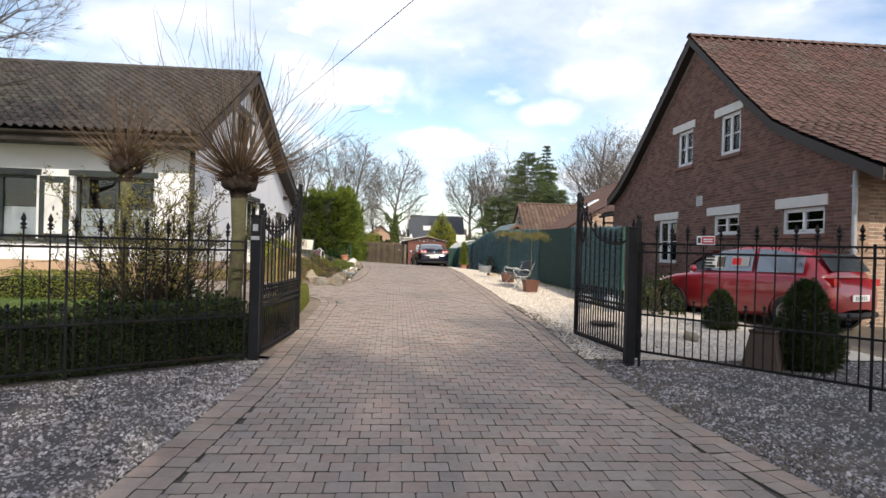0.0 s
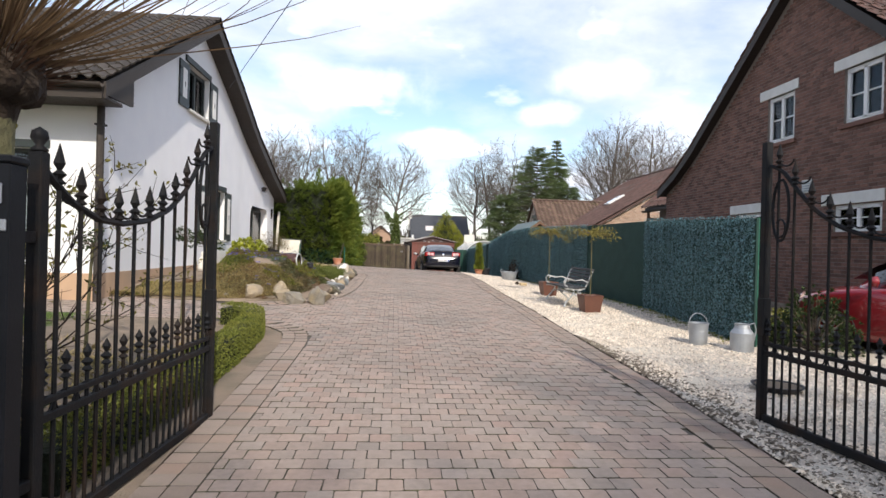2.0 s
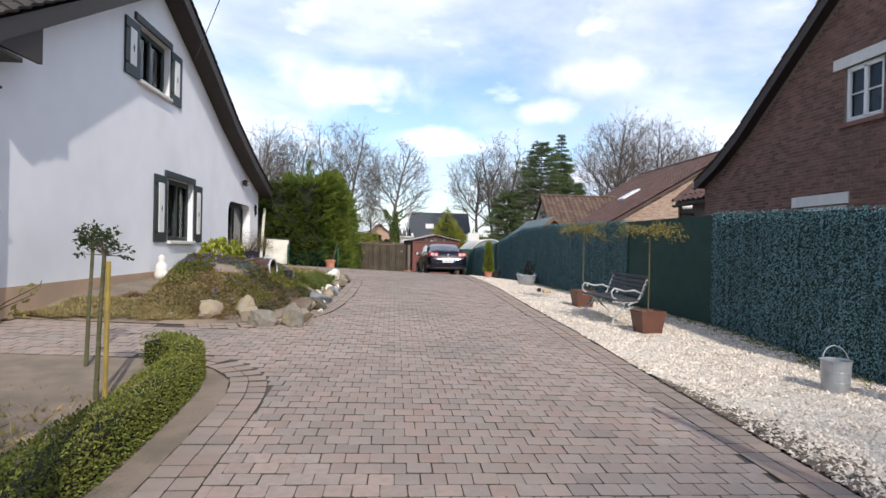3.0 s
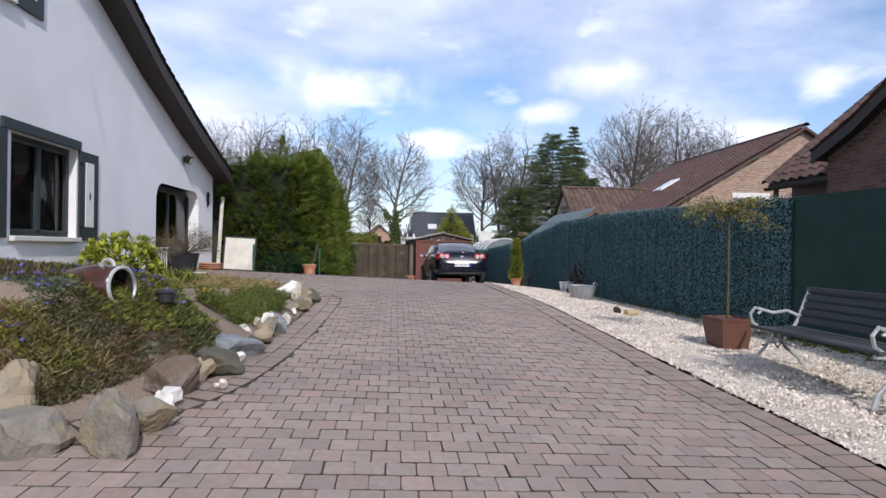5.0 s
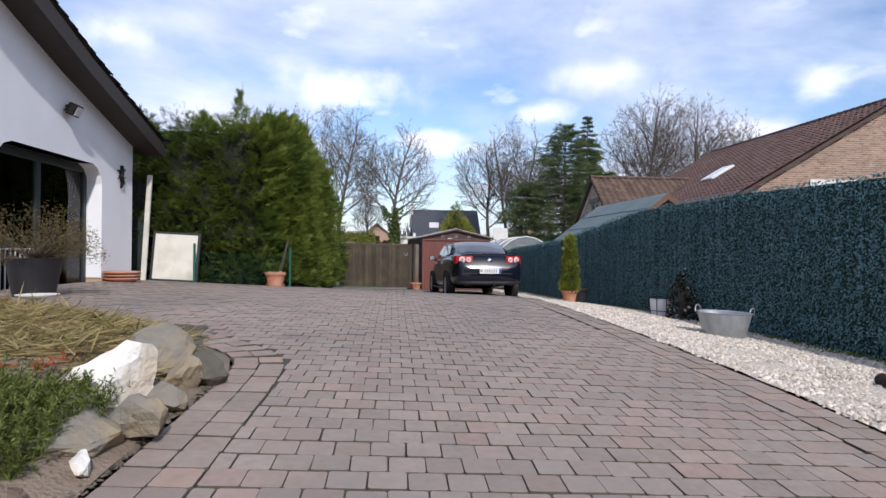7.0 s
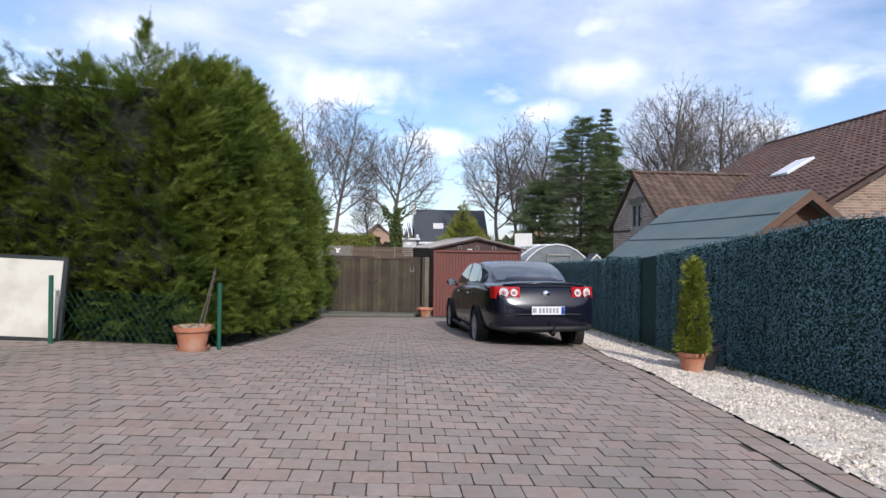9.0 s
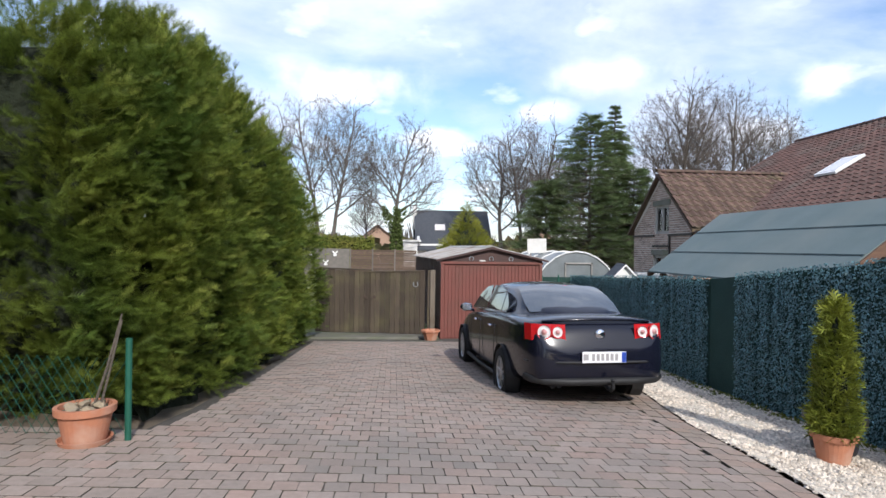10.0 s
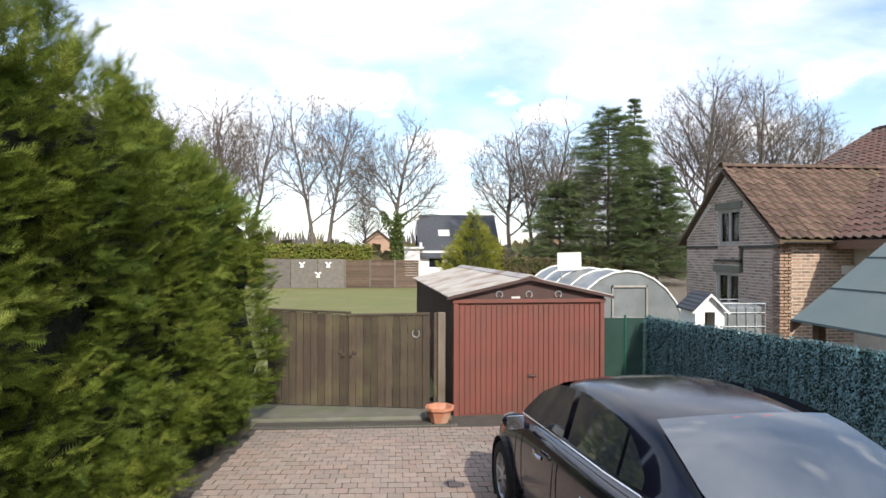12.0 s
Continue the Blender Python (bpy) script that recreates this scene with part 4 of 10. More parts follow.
o = solo("wall_ornament", orn, IRON, "black iron lizard ornament on the white wall", "ornament")
o.matrix_world = pose(-5.10, 28.02, 2.42) @ Matrix.Diagonal((1.3, 1.5, 1.0, 1))

# front windows and shutters
for x0, x1, z0, z1 in FRONT_HOLES:
    fw = part("front_window", Shape().box(x0, x1, 14.80, 14.86, z0, z0 + 0.07, 0.006).box(x0, x1, 14.80, 14.86, z1 - 0.07, z1, 0.006).box(x0, x0 + 0.07, 14.80, 14.86, z0 + 0.07, z1 - 0.07, 0.006)
              .box(x1 - 0.07, x1, 14.80, 14.86, z0 + 0.07, z1 - 0.07, 0.006).box((x0 + x1) / 2 - 0.04, (x0 + x1) / 2 + 0.04, 14.80, 14.86, z0 + 0.07, z1 - 0.07, 0.006), DARKTRIM, WH)
    part("pane", Shape().box(x0 + 0.05, x1 - 0.05, 14.84, 14.848, z0 + 0.05, z1 - 0.05), CLEARPANE, fw)
    part("sill", Shape().box(x0 - 0.05, x1 + 0.05, 14.55, 14.8, z0 - 0.07, z0, 0.008), DARKTRIM, fw)
    part("lintel", Shape().box(x0 - 0.1, x1 + 0.1, 14.62, 14.66, z1 - 0.005, z1 + 0.13, 0.006), DARKTRIM, fw)
    net = Shape()
    for j in range(25):
        for zz in (z0 + 0.07, z0 + 0.75):
            net.v.append((x0 + 0.08 + (x1 - x0 - 0.16) * j / 24, 14.89 + 0.012 * math.sin(j * 2.0), zz))
    net.f = [(2 * j, 2 * j + 1, 2 * j + 3, 2 * j + 2) for j in range(24)]
    part("curtain", net, CURTAIN, fw)
for x0, x1 in ((-8.54, -7.87),):
    s = part("shutter", Shape().box(x0, x1, 14.60, 14.64, 1.08, 2.66, 0.006), DARKTRIM, WH, "dark green shutter with white panel")
    part("field", Shape().box(x0 + 0.13, x1 - 0.13, 14.588, 14.604, 1.3, 2.5, 0.004), WHITEPAINT, s)
    part("diamond", Shape().prism([(-8.23, 1.9), (-8.205, 1.82), (-8.18, 1.9), (-8.205, 1.98)], 14.58, 14.588, "y"), DARKTRIM, s)

# cream board, leaning post and painted shade between the house and the hedge
sg = thing("cream_board", "cream board in a dark frame leaning by the hedge", "board", -5.0, 29.06, 0.50, 0, "", -5, 2.5)
part("frame", Shape().box(0, 0.06, -0.03, 0.03, 0, 1.0, 0.006).box(0.84, 0.9, -0.03, 0.03, 0, 1.0, 0.006).box(0.06, 0.84, -0.03, 0.03, 0, 0.08, 0.006)
     .box(0.06, 0.84, -0.03, 0.03, 0.95, 1.0, 0.006), DARKTRIM, sg)
part("board", Shape().box(0.05, 0.85, -0.036, -0.02, 0.075, 0.955, 0.004), BOARDWHITE, sg, "cream painted board")
sp_ = thing("leaning_post", "dirty white post leaning by the house corner", "post", -5.08, 28.95, 0.42, 0, "", 0, 3.0)
part("shaft", Shape().box(-0.045, 0.045, -0.03, 0.03, 0, 2.15, 0.008), BOARDWHITE, sp_)
# dark panels added for the deep shade of the open side passage
dk = thing("side_door", "dark green panels standing in for shade in the side passage", "door", -6.2, 29.25, 0.42)
for i in range(7):
    part("shade_panel", Shape().box(0.15 * i, 0.15 * i + 0.145, -0.015, 0.015, 0, 2.05, 0.004), DARKTRIM, dk)

# ---- brick house ----
BH = thing("brick_house", "dark red-brown brick house with a flared tiled roof", "house")
BPROF = [(10.2, 2.95), (11.4, 3.5), (12.5, 4.0), (13.5, 4.52), (14.65, 5.42), (17.6, 7.97), (18.97, 6.92), (20.63, 5.68), (22.2, 4.52), (23.2, 3.92), (24.35, 3.42)]
BTOP = [(y, z - 0.18) for y, z in BPROF]
BHOLES = [(17.75, 18.75, 4.06, 5.22), (15.22, 16.22, 4.06, 5.22), (18.62, 19.98, 0.92, 2.38), (15.18, 16.45, 1.8, 2.38), (12.0, 13.42, 1.77, 2.38)]
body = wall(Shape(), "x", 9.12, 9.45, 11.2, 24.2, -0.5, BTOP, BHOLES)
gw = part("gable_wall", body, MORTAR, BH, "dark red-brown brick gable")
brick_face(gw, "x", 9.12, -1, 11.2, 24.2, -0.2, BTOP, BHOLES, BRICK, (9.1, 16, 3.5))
# front brick and mortar paler than the gable's: sun and shade put into colour
fwall = part("front_wall", wall(Shape(), "y", 11.2, 11.5, 9.45, 24.0, -0.5, [(9, 3.2), (24, 3.2)], [(10.6, 12.0, 0.9, 2.38), (14.5, 16.5, 0.9, 2.38)]), MORTARPALE, BH, "brick front wall, sunlight put into its paler colour")
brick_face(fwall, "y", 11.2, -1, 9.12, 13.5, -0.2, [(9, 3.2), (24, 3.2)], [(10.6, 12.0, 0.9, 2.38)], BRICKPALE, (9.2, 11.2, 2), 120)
part("rear_wall", wall(wall(Shape(), "y", 23.9, 24.2, 9.45, 24.0, -0.5, [(9, 3.2), (24, 3.2)]), "x", 23.7, 24.0, 11.5, 23.9, -0.5, BTOP), MORTAR, BH)
part("front_pane", Shape().box(10.6, 12.0, 11.35, 11.36, 0.9, 2.38).box(14.5, 16.5, 11.35, 11.36, 0.9, 2.38), PANE, BH)
broof = part("roof", roof_slab([(y, z - 0.06) for y, z in BPROF], 8.88, 24.4, 0.12), BARGE, BH, "red-brown tiled roof with flared eaves")
part("barge_board", band(BPROF, -0.005, -0.24, 8.84, 8.88), BARGE, BH)
for i, ((ya, za), (yb, zb)) in enumerate(zip(BPROF, BPROF[1:])):
    if ya < 17.5:
        tile_roof(broof, (ya, za + 0.02), (yb, zb + 0.02), 8.82, 24.4, TILERED, (9, 14, 5), limit=75)
    else:
        tile_roof(broof, (yb, zb + 0.02), (ya, za + 0.02), 8.82, 11.0, TILERED, (9, 19, 6), limit=20)
ridge_tiles(broof, (8.82, 17.6, 8.0), (24.4, 17.6, 8.0), TILERED)
gutter(BH, (8.9, 10.12, 2.92), (24.4, 10.12, 2.92), 0.08)
# rear cross wing with its slope towards the drive
part("wing_wall", wall(Shape(), "x", 9.95, 10.2, 24.9, 26.5, -0.5, [(24, 3.05), (28, 3.05)]), MORTAR, BH, "brick wall of the rear wing")
part("wing_gable", Shape().prism([(10.2, -0.5), (14.0, -0.5), (14.0, 6.45), (10.2, 3.2)], 26.25, 26.5, "y"), MORTAR, BH)
wroof = part("wing_roof", Shape().prism([(9.45, 2.98), (14.2, 6.95), (14.2, 6.80), (9.45, 2.84)], 24.2, 26.72, "y"), BARGE, BH, "tiled slope of the rear wing")
tile_roof(wroof, (9.42, 3.0), (14.2, 6.99), 24.15, 26.76, TILERED, (9.5, 25.5, 3.2), limit=150, along="y")
ridge_tiles(wroof, (9.42, 26.74, 3.02), (14.2, 26.74, 7.01), TILERED)
gutter(BH, (9.40, 24.2, 2.9), (9.40, 26.72, 2.9), 0.08)
part("wing_brace", Shape().box(9.45, 9.95, 26.4, 26.5, 2.55, 2.63).box(9.45, 9.53, 26.4, 26.5, 2.3, 2.9), TIMBER, BH)
downpipe(BH, 9.05, 11.1, -0.2, 3.0, 0.05, ZINC)
for (y0, y1, z0, z1), (la, lb) in zip(BHOLES, ((17.62, 19.05), (15.1, 16.5), (18.55, 20.28), (15.12, 16.78), (11.9, 13.64))):
    part("lintel", Shape().box(9.085, 9.3, la, lb, z1, z1 + 0.24, 0.008), STONEWHITE, BH, "white stone lintel")
    part("sill", Shape().box(9.06, 9.3, y0 - 0.08, y1 + 0.08, z0 - 0.1, z0, 0.008), BRICK, BH)
    gable_window(BH, 9.12, -1, y0, y1, z0, z1, WHITEPAINT, curtain=True, depth=0.1, bars=1, cross=True, name="gable_window")
vent = thing("air_vent", "square pale grey wall vent in the brick gable", "vent", 9.10, 17.24, 2.87)
part("vent_frame", Shape().box(-0.02, 0.05, -0.16, 0.16, -0.15, 0.15, 0.008), STONEWHITE, vent)
for i in range(5):
    part("slat", Shape().box(-0.03, -0.01, -0.13, 0.13, -0.12 + 0.055 * i, -0.09 + 0.055 * i), ZINC, vent)

# ---- steel garage at the end of the drive ----
GA = thing("garage", "oxide red corrugated steel garage with up-and-over door", "garage", 0.74, 37.94, -0.26, 3.5)
part("side_wall", Shape().box(0, 0.04, 0.02, 6.0, 0, 1.88), GARAGEDARK, GA, "dark brown steel side wall")
part("side_wall", Shape().box(2.41, 2.45, 0.02, 6.0, 0, 1.88), GARAGEDARK, GA)
part("rear_wall", Shape().prism([(0.04, 0), (2.41, 0), (2.41, 1.88), (1.2, 2.14), (0.04, 1.88)], 5.96, 6.0, "y"), GARAGEDARK, GA)
for i in range(48):
    part("rib", Shape().box(-0.016, 0.0, 0.1 + i * 0.122, 0.14 + i * 0.122, 0.02, 1.86), GARAGEDARK, GA)
part("gable_panel", Shape().prism([(0, 1.78), (2.45, 1.78), (2.45, 1.88), (1.2, 2.13), (0, 1.88)], 0.0, 0.03, "y"), GARAGEDARK, GA, "dark brown gable panel")
door = part("garage_door", Shape().box(0.07, 2.38, 0.015, 0.04, 0.02, 1.77), GARAGERED, GA, "oxide red ribbed up-and-over door")
for i in range(27):
    part("rib", Shape().box(0.095 + i * 0.0845, 0.155 + i * 0.0845, -0.002, 0.016, 0.05, 1.74, 0.004), GARAGERED, door)
part("door_handle", Shape().tube([(1.2, -0.02, 0.62), (1.3, -0.03, 0.62)], 0.018, 8).box(1.18, 1.33, -0.01, 0.0, 0.595, 0.645, 0.005), GARAGEDARK, door)
for x0, x1 in ((0.0, 0.07), (2.38, 2.45)):
    part("door_post", Shape().box(x0, x1, -0.02, 0.03, 0, 1.78, 0.006), GARAGERED, GA)
part("door_head", Shape().box(-0.02, 2.47, -0.03, 0.0, 1.77, 1.83, 0.006), GARAGERED, GA)
for side, (xa, za, xb, zb) in enumerate(((-0.1, 1.86, 1.2, 2.16), (1.2, 2.16, 2.56, 1.86))):
    s = Shape()
    n = 180
    for j in range(n + 1):
        y = -0.08 + 6.16 * j / n
        h = 0.018 * math.sin(j * 1.57)
        for k in range(5):
            t = k / 4
            s.v.append((xa + (xb - xa) * t, y, za + (zb - za) * t + h + 0.02))
    s.f = [(j * 5 + k, j * 5 + k + 1, (j + 1) * 5 + k + 1, (j + 1) * 5 + k) for j in range(n) for k in range(4)]
    part("roof_sheet", s, ROOFSHEET, GA, "weathered corrugated roof sheet", fix=False)
part("verge_trim", Shape().prism([(-0.12, 1.83), (1.2, 2.13), (2.58, 1.83), (2.58, 1.87), (1.2, 2.18), (-0.12, 1.87)], -0.1, -0.07, "y"), GARAGEDARK, GA)
for x in (0.72, 1.2, 1.68):
    ring = [(x + 0.05 * math.cos(a), -0.015, 1.9 + 0.05 * math.sin(a)) for a in [math.pi * (-0.3 + 1.6 * k / 12) for k in range(13)]]
    part("horseshoe", Shape().tube(ring, 0.011, 6), ZINC, GA, "small iron horseshoe")
part("plaque", Shape().box(0.92, 1.06, -0.012, 0.0, 1.84, 1.87), STONEWHITE, GA)
part("ridge_cap", Shape().prism([(1.05, 2.15), (1.2, 2.2), (1.35, 2.15), (1.35, 2.17), (1.2, 2.22), (1.05, 2.17)], -0.1, 6.08, "y"), ROOFSHEET, GA)

# ---- wooden double gate ----
WG = thing("wooden_gate", "weathered dark wooden double gate, closed", "gate", -2.22, 38.56, -0.18, -9.8)
for leaf in (0, 1):
    x0 = 0.0 + leaf * 1.335
    lf = part("gate_leaf", Shape().box(x0, x0 + 1.31, 0.03, 0.075, 0.2, 0.3, 0.006).box(x0, x0 + 1.31, 0.03, 0.075, 1.18, 1.28, 0.006)
              .box(0, 1.55, 0.03, 0.07, -0.045, 0.045, 0.0, Matrix.Translation((x0 + 0.03, 0, 0.28)) @ Matrix.Rotation(-0.62, 4, "Y")), WOODGATE, WG)
    for i in range(11):
        h = 1.53 - 0.05 * (i / 10 if leaf == 0 else 1 - i / 10) + random.uniform(-0.006, 0.006)
        part("board", Shape().box(x0 + i * 0.119, x0 + i * 0.119 + 0.113, 0, 0.03, 0.02, h, 0.006), WOODGATE, lf)
    xa = x0 + (1.25 if leaf == 0 else 0.05)
    part("rosette", Shape().lathe([(0.0, 0.012), (0.028, 0.012), (0.04, 0.0)], 14, pose(xa - (0.05 if leaf == 0 else -0.05), -0.002, 0.88, 90, 0, 0), cap=False), CLAYBROWN, lf, "dull metal handle rosette")
    part("knob", Shape().tube([(xa, 0, 0.84), (xa, -0.05, 0.84)], 0.018, 8), CLAYBROWN, lf)
part("meeting_strip", Shape().box(1.30, 1.345, 0.03, 0.05, 0.03, 1.5, 0.004), WOODGATE, WG)
part("top_cap", Shape().box(-0.02, 1.32, -0.015, 0.05, 1.50, 1.535, 0.004, pose(0, 0, 0.03, 0, 1.6, 0)), WOODGATE, WG)
part("top_cap", Shape().box(1.33, 2.67, -0.015, 0.05, 1.45, 1.485, 0.004, pose(0, 0, -0.03, 0, -1.6, 0)), WOODGATE, WG)
shoe = [(2.42 + 0.055 * math.cos(a), -0.012, 1.2 + 0.06 * math.sin(a)) for a in [math.pi * (0.7 + 1.6 * k / 12) for k in range(13)]]
part("horseshoe", Shape().tube(shoe, 0.011, 6), ZINC, WG, "nailed iron horseshoe")
solo("gate_post", Shape().box(0.5, 0.62, 38.0, 38.12, -0.4, 1.36, 0.01), POSTWOOD, "weathered grey timber gate post", "post")
solo("gate_post", Shape().box(0.44, 0.49, 38.04, 38.1, -0.4, 1.36, 0.006), WOODGATE, "dark steel gate hinge post", "post")
sill = Shape().box(-2.4, 0.7, 37.72, 38.5, -0.6, -0.17, 0.03, pose(0, 0, 0, 0, 0, 0))
solo("concrete_sill", sill, CONCRETE, "mossy concrete sill under the wooden gate", kind="structure")
drain = thing("drain_channel", "narrow slotted drain channel across the drive", "drain", -2.2, 37.42, -0.215)
part("channel", Shape().box(0, 2.95, -0.05, 0.05, -0.1, 0.012, 0.004), CONCRETE, drain)
for i in range(58):
    part("slot", Shape().box(0.03 + i * 0.05, 0.055 + i * 0.05, -0.03, 0.03, 0.011, 0.016), BLACKPOT, drain)

# ---- screen fence with artificial ivy ----
FT = [(12.4, 1.79), (16, 1.92), (19, 1.92), (25, 2.05), (28, 2.0), (30, 1.78), (32.4, 1.51), (38.4, 1.24)]


def fence_top(y):
    return float(np.interp(y, [p[0] for p in FT], [p[1] for p in FT]))


IV = thing("screen_fence", "garden screen fence covered with artificial ivy panels", "fence")
ivy = np.random.default_rng(11)
spans = [(12.4, 16.15, 1), (16.17, 18.98, 0), (19.0, 22.0, 1), (22.0, 25.0, 1), (25.0, 28.0, 1), (28.0, 31.75, 1), (31.77, 32.38, 0), (32.4, 35.4, 1), (35.4, 38.4, 1)]
for a, b, leafy in spans:
    bk = Shape()
    n = max(2, int((b - a) / 0.3))
    for off in (0.0, 0.03):
        for j in range(n + 1):
            y = a + (b - a) * j / n
            x = fence_x(y) + off
            bk.v += [(x, y, gz(x, y) - 0.12), (x, y, fence_top(y) - 0.02)]
    k = 2 * (n + 1)
    bk.f = [(2 * j, 2 * j + 2, 2 * j + 3, 2 * j + 1) for j in range(n)] + [(k + 2 * j, k + 2 * j + 1, k + 2 * j + 3, k + 2 * j + 2) for j in range(n)]
    bk.f += [(2 * j + 1, 2 * j + 3, k + 2 * j + 3, k + 2 * j + 1) for j in range(n)] + [(0, 1, k + 1, k), (2 * n, k + 2 * n, k + 2 * n + 1, 2 * n + 1)]
    pan = part("fence_panel", bk, NETGREEN, IV, "ivy-covered screen panel" if leafy else "bare dark green net panel", fix=False)
    for y in (a + 0.02, b - 0.02):
        x = fence_x(y) + 0.04
        part("fence_post", Shape().tube([(x, y, gz(x, y) - 0.3), (x, y, fence_top(y) - 0.01)], 0.02, 8), GREENWIRE, pan)
    if leafy:
        dens = 3600 if b < 29 else 4200
        n = int((b - a) * 1.95 * dens)
        y = ivy.uniform(a, b, n)
        strand = np.floor(y / 0.055).astype(int)
        tall = ivy.random(4000)[strand % 4000]
        fx = np.interp(y, [q[0] for q in FENCE], [q[1] for q in FENCE])
        ft = np.interp(y, [q[0] for q in FT], [q[1] for q in FT])
        lo = np.array([gz(fence_x(v), v) for v in np.linspace(a, b, 40)])
        lo = np.interp(y, np.linspace(a, b, 40), lo) - 0.05
        z = lo + (ft + 0.03 - lo) * ivy.random(n)
        keep = ivy.random(n) < 0.55 + 0.45 * tall
        y, z, fx, tall = y[keep], z[keep], fx[keep], tall[keep]
        n = len(y)
        size = ivy.uniform(0.009, 0.016, n)
        pos = np.stack([fx - 0.006 - ivy.random(n) * (0.025 + 0.045 * tall), y, z], 1)
        up = unit(np.stack([ivy.uniform(-0.5, 0.1, n), ivy.uniform(-0.8, 0.8, n), ivy.uniform(-1.0, -0.2, n)], 1))
        nrm = unit(np.stack([-np.ones(n), ivy.uniform(-0.9, 0.9, n), ivy.uniform(-0.4, 1.0, n)], 1))
        side = unit(np.cross(up, nrm)) * (size * 0.75)[:, None]
        mid = pos + up * (size * 0.9)[:, None] + nrm * (size * 0.35)[:, None]
        v = np.stack([pos, mid + side, pos + up * (size * 2.1)[:, None], mid - side], 1)
        f = np.array(((0, 1, 2), (0, 2, 3)))[None] + (np.arange(n) * 4)[:, None, None]
        ob = new("ivy_leaves", array_mesh("ivy_leaves", v.reshape(-1, 3), f.reshape(-1, 3), LEAFIVY))
        ob.parent = pan
        tagged(ob, "blue-green artificial ivy leaves", kind="stuff")
nf = thing("net_fence", "dark green net panel between garage and screen", "fence", 3.3, 38.55, -0.3)
part("net", Shape().box(0, 0.85, 0, 0.02, 0, 1.5), NETGREEN, nf)
for x in (0.0, 0.42, 0.85):
    part("fence_post", Shape().tube([(x, 0.0, 0), (x, 0.0, 1.55)], 0.02, 8), GREENWIRE, nf)


# ---- wrought-iron gate and railings ----
def spear(s, x, y, z, r=0.016, h=0.17):
    """A collar, two knops and a spear head on a bar."""
    s.lathe([(r * 0.6, 0), (r * 1.7, 0.012), (r * 0.7, 0.03), (r * 1.9, 0.05), (r * 0.6, 0.07), (r * 1.5, 0.1), (r * 0.1, h)], 7, Matrix.Translation((x, y, z)))


def gate_leaf_thing(x, y, z, rz, rx=0):
    g_ = thing("iron_gate", "black wrought-iron gate leaf with spear finials, swung open", "gate", x, y, z, rz, "entrance gate leaves", rx)
    L = 1.98
    us, hs = [0.88 * v for v in (0.0, 0.08, 0.3, 0.55, 0.8, 1.1, 1.4, 1.65, 1.85, 2.02, 2.15)], [1.72, 1.66, 1.54, 1.47, 1.46, 1.49, 1.57, 1.70, 1.87, 2.03, 2.08]
    top = lambda u: float(np.interp(u, us, hs))
    part("hinge_stile", Shape().box(-0.03, 0.03, 0, 0.06, 0.02, 1.74, 0.005), IRON, g_)
    part("finial", Shape().lathe([(0.03, 0), (0.035, 0.01), (0.015, 0.03), (0.035, 0.06), (0.03, 0.09), (0.0, 0.11)], 10, Matrix.Translation((0, 0.03, 1.74))), IRON, g_, smooth=True)
    part("end_stile", Shape().box(-0.03, 0.03, L - 0.06, L, 0.02, 2.28, 0.005), IRON, g_)
    part("bottom_rail", Shape().box(-0.022, 0.022, 0.06, L - 0.06, 0.03, 0.09, 0.005), IRON, g_)
    part("middle_rail", Shape().box(-0.018, 0.018, 0.06, L - 0.06, 0.56, 0.60, 0.004), IRON, g_)
    part("band_rail", Shape().box(-0.018, 0.018, 0.06, L - 0.06, 0.64, 0.67, 0.004), IRON, g_)
    part("top_rail", Shape().tube([(0, 0.05 + (L - 0.13) * k / 26, top(0.05 + (L - 0.13) * k / 26)) for k in range(27)], 0.017, 6), IRON, g_)
    part("lock_box", Shape().box(-0.035, 0.035, L - 0.075, L + 0.005, 0.72, 1.02, 0.006), IRON, g_)
    n = 12
    for i in range(1, n):
        u = L * i / n
        b = Shape().tube([(0, u, 0.06), (0, u, top(u) + 0.02)], 0.011, 6)
        spear(b, 0, u, top(u) + 0.01, 0.017, 0.19)
        part("bar", b, IRON, g_)
        sc = [(0, u - L / n * 0.5 + L / n * 0.5 * math.cos(a) * 0.8, top(u) + 0.06 + 0.045 * math.sin(a)) for a in [math.pi * (1.0 + k / 8) for k in range(9)]]
        part("scroll", Shape().tube(sc, 0.007, 5), IRON, g_)
    for i in range(n):
        u = L * (i + 0.5) / n
        b = Shape().tube([(0, u, 0.06), (0, u, 0.74)], 0.010, 6)
        spear(b, 0, u, 0.72, 0.015, 0.14)
        part("dog_bar", b, IRON, g_)
        sc = [(0, u + 0.07 * math.cos(a), 0.63 + 0.045 * math.sin(a)) for a in [2 * math.pi * k / 10 for k in range(11)]]
        part("scroll", Shape().tube(sc, 0.006, 4, cap=False), IRON, g_)
    ov = [(0, L - 0.19 + 0.085 * math.cos(a), 1.72 + 0.24 * math.sin(a)) for a in [2 * math.pi * k / 22 for k in range(23)]]
    part("oval_scroll", Shape().tube(ov, 0.012, 6, cap=False), IRON, g_)
    cs = [(0, L - 0.19 + 0.05 * math.cos(a), 1.58 + 0.07 * math.sin(a)) for a in [math.pi * (0.2 + 1.5 * k / 10) for k in range(11)]]
    part("c_scroll", Shape().tube(cs, 0.009, 5), IRON, g_)
    for zz in (0.3, 1.35):
        part("hinge", Shape().box(-0.02, 0.02, -0.09, 0.0, zz, zz + 0.05, 0.004), IRON, g_)
    return g_


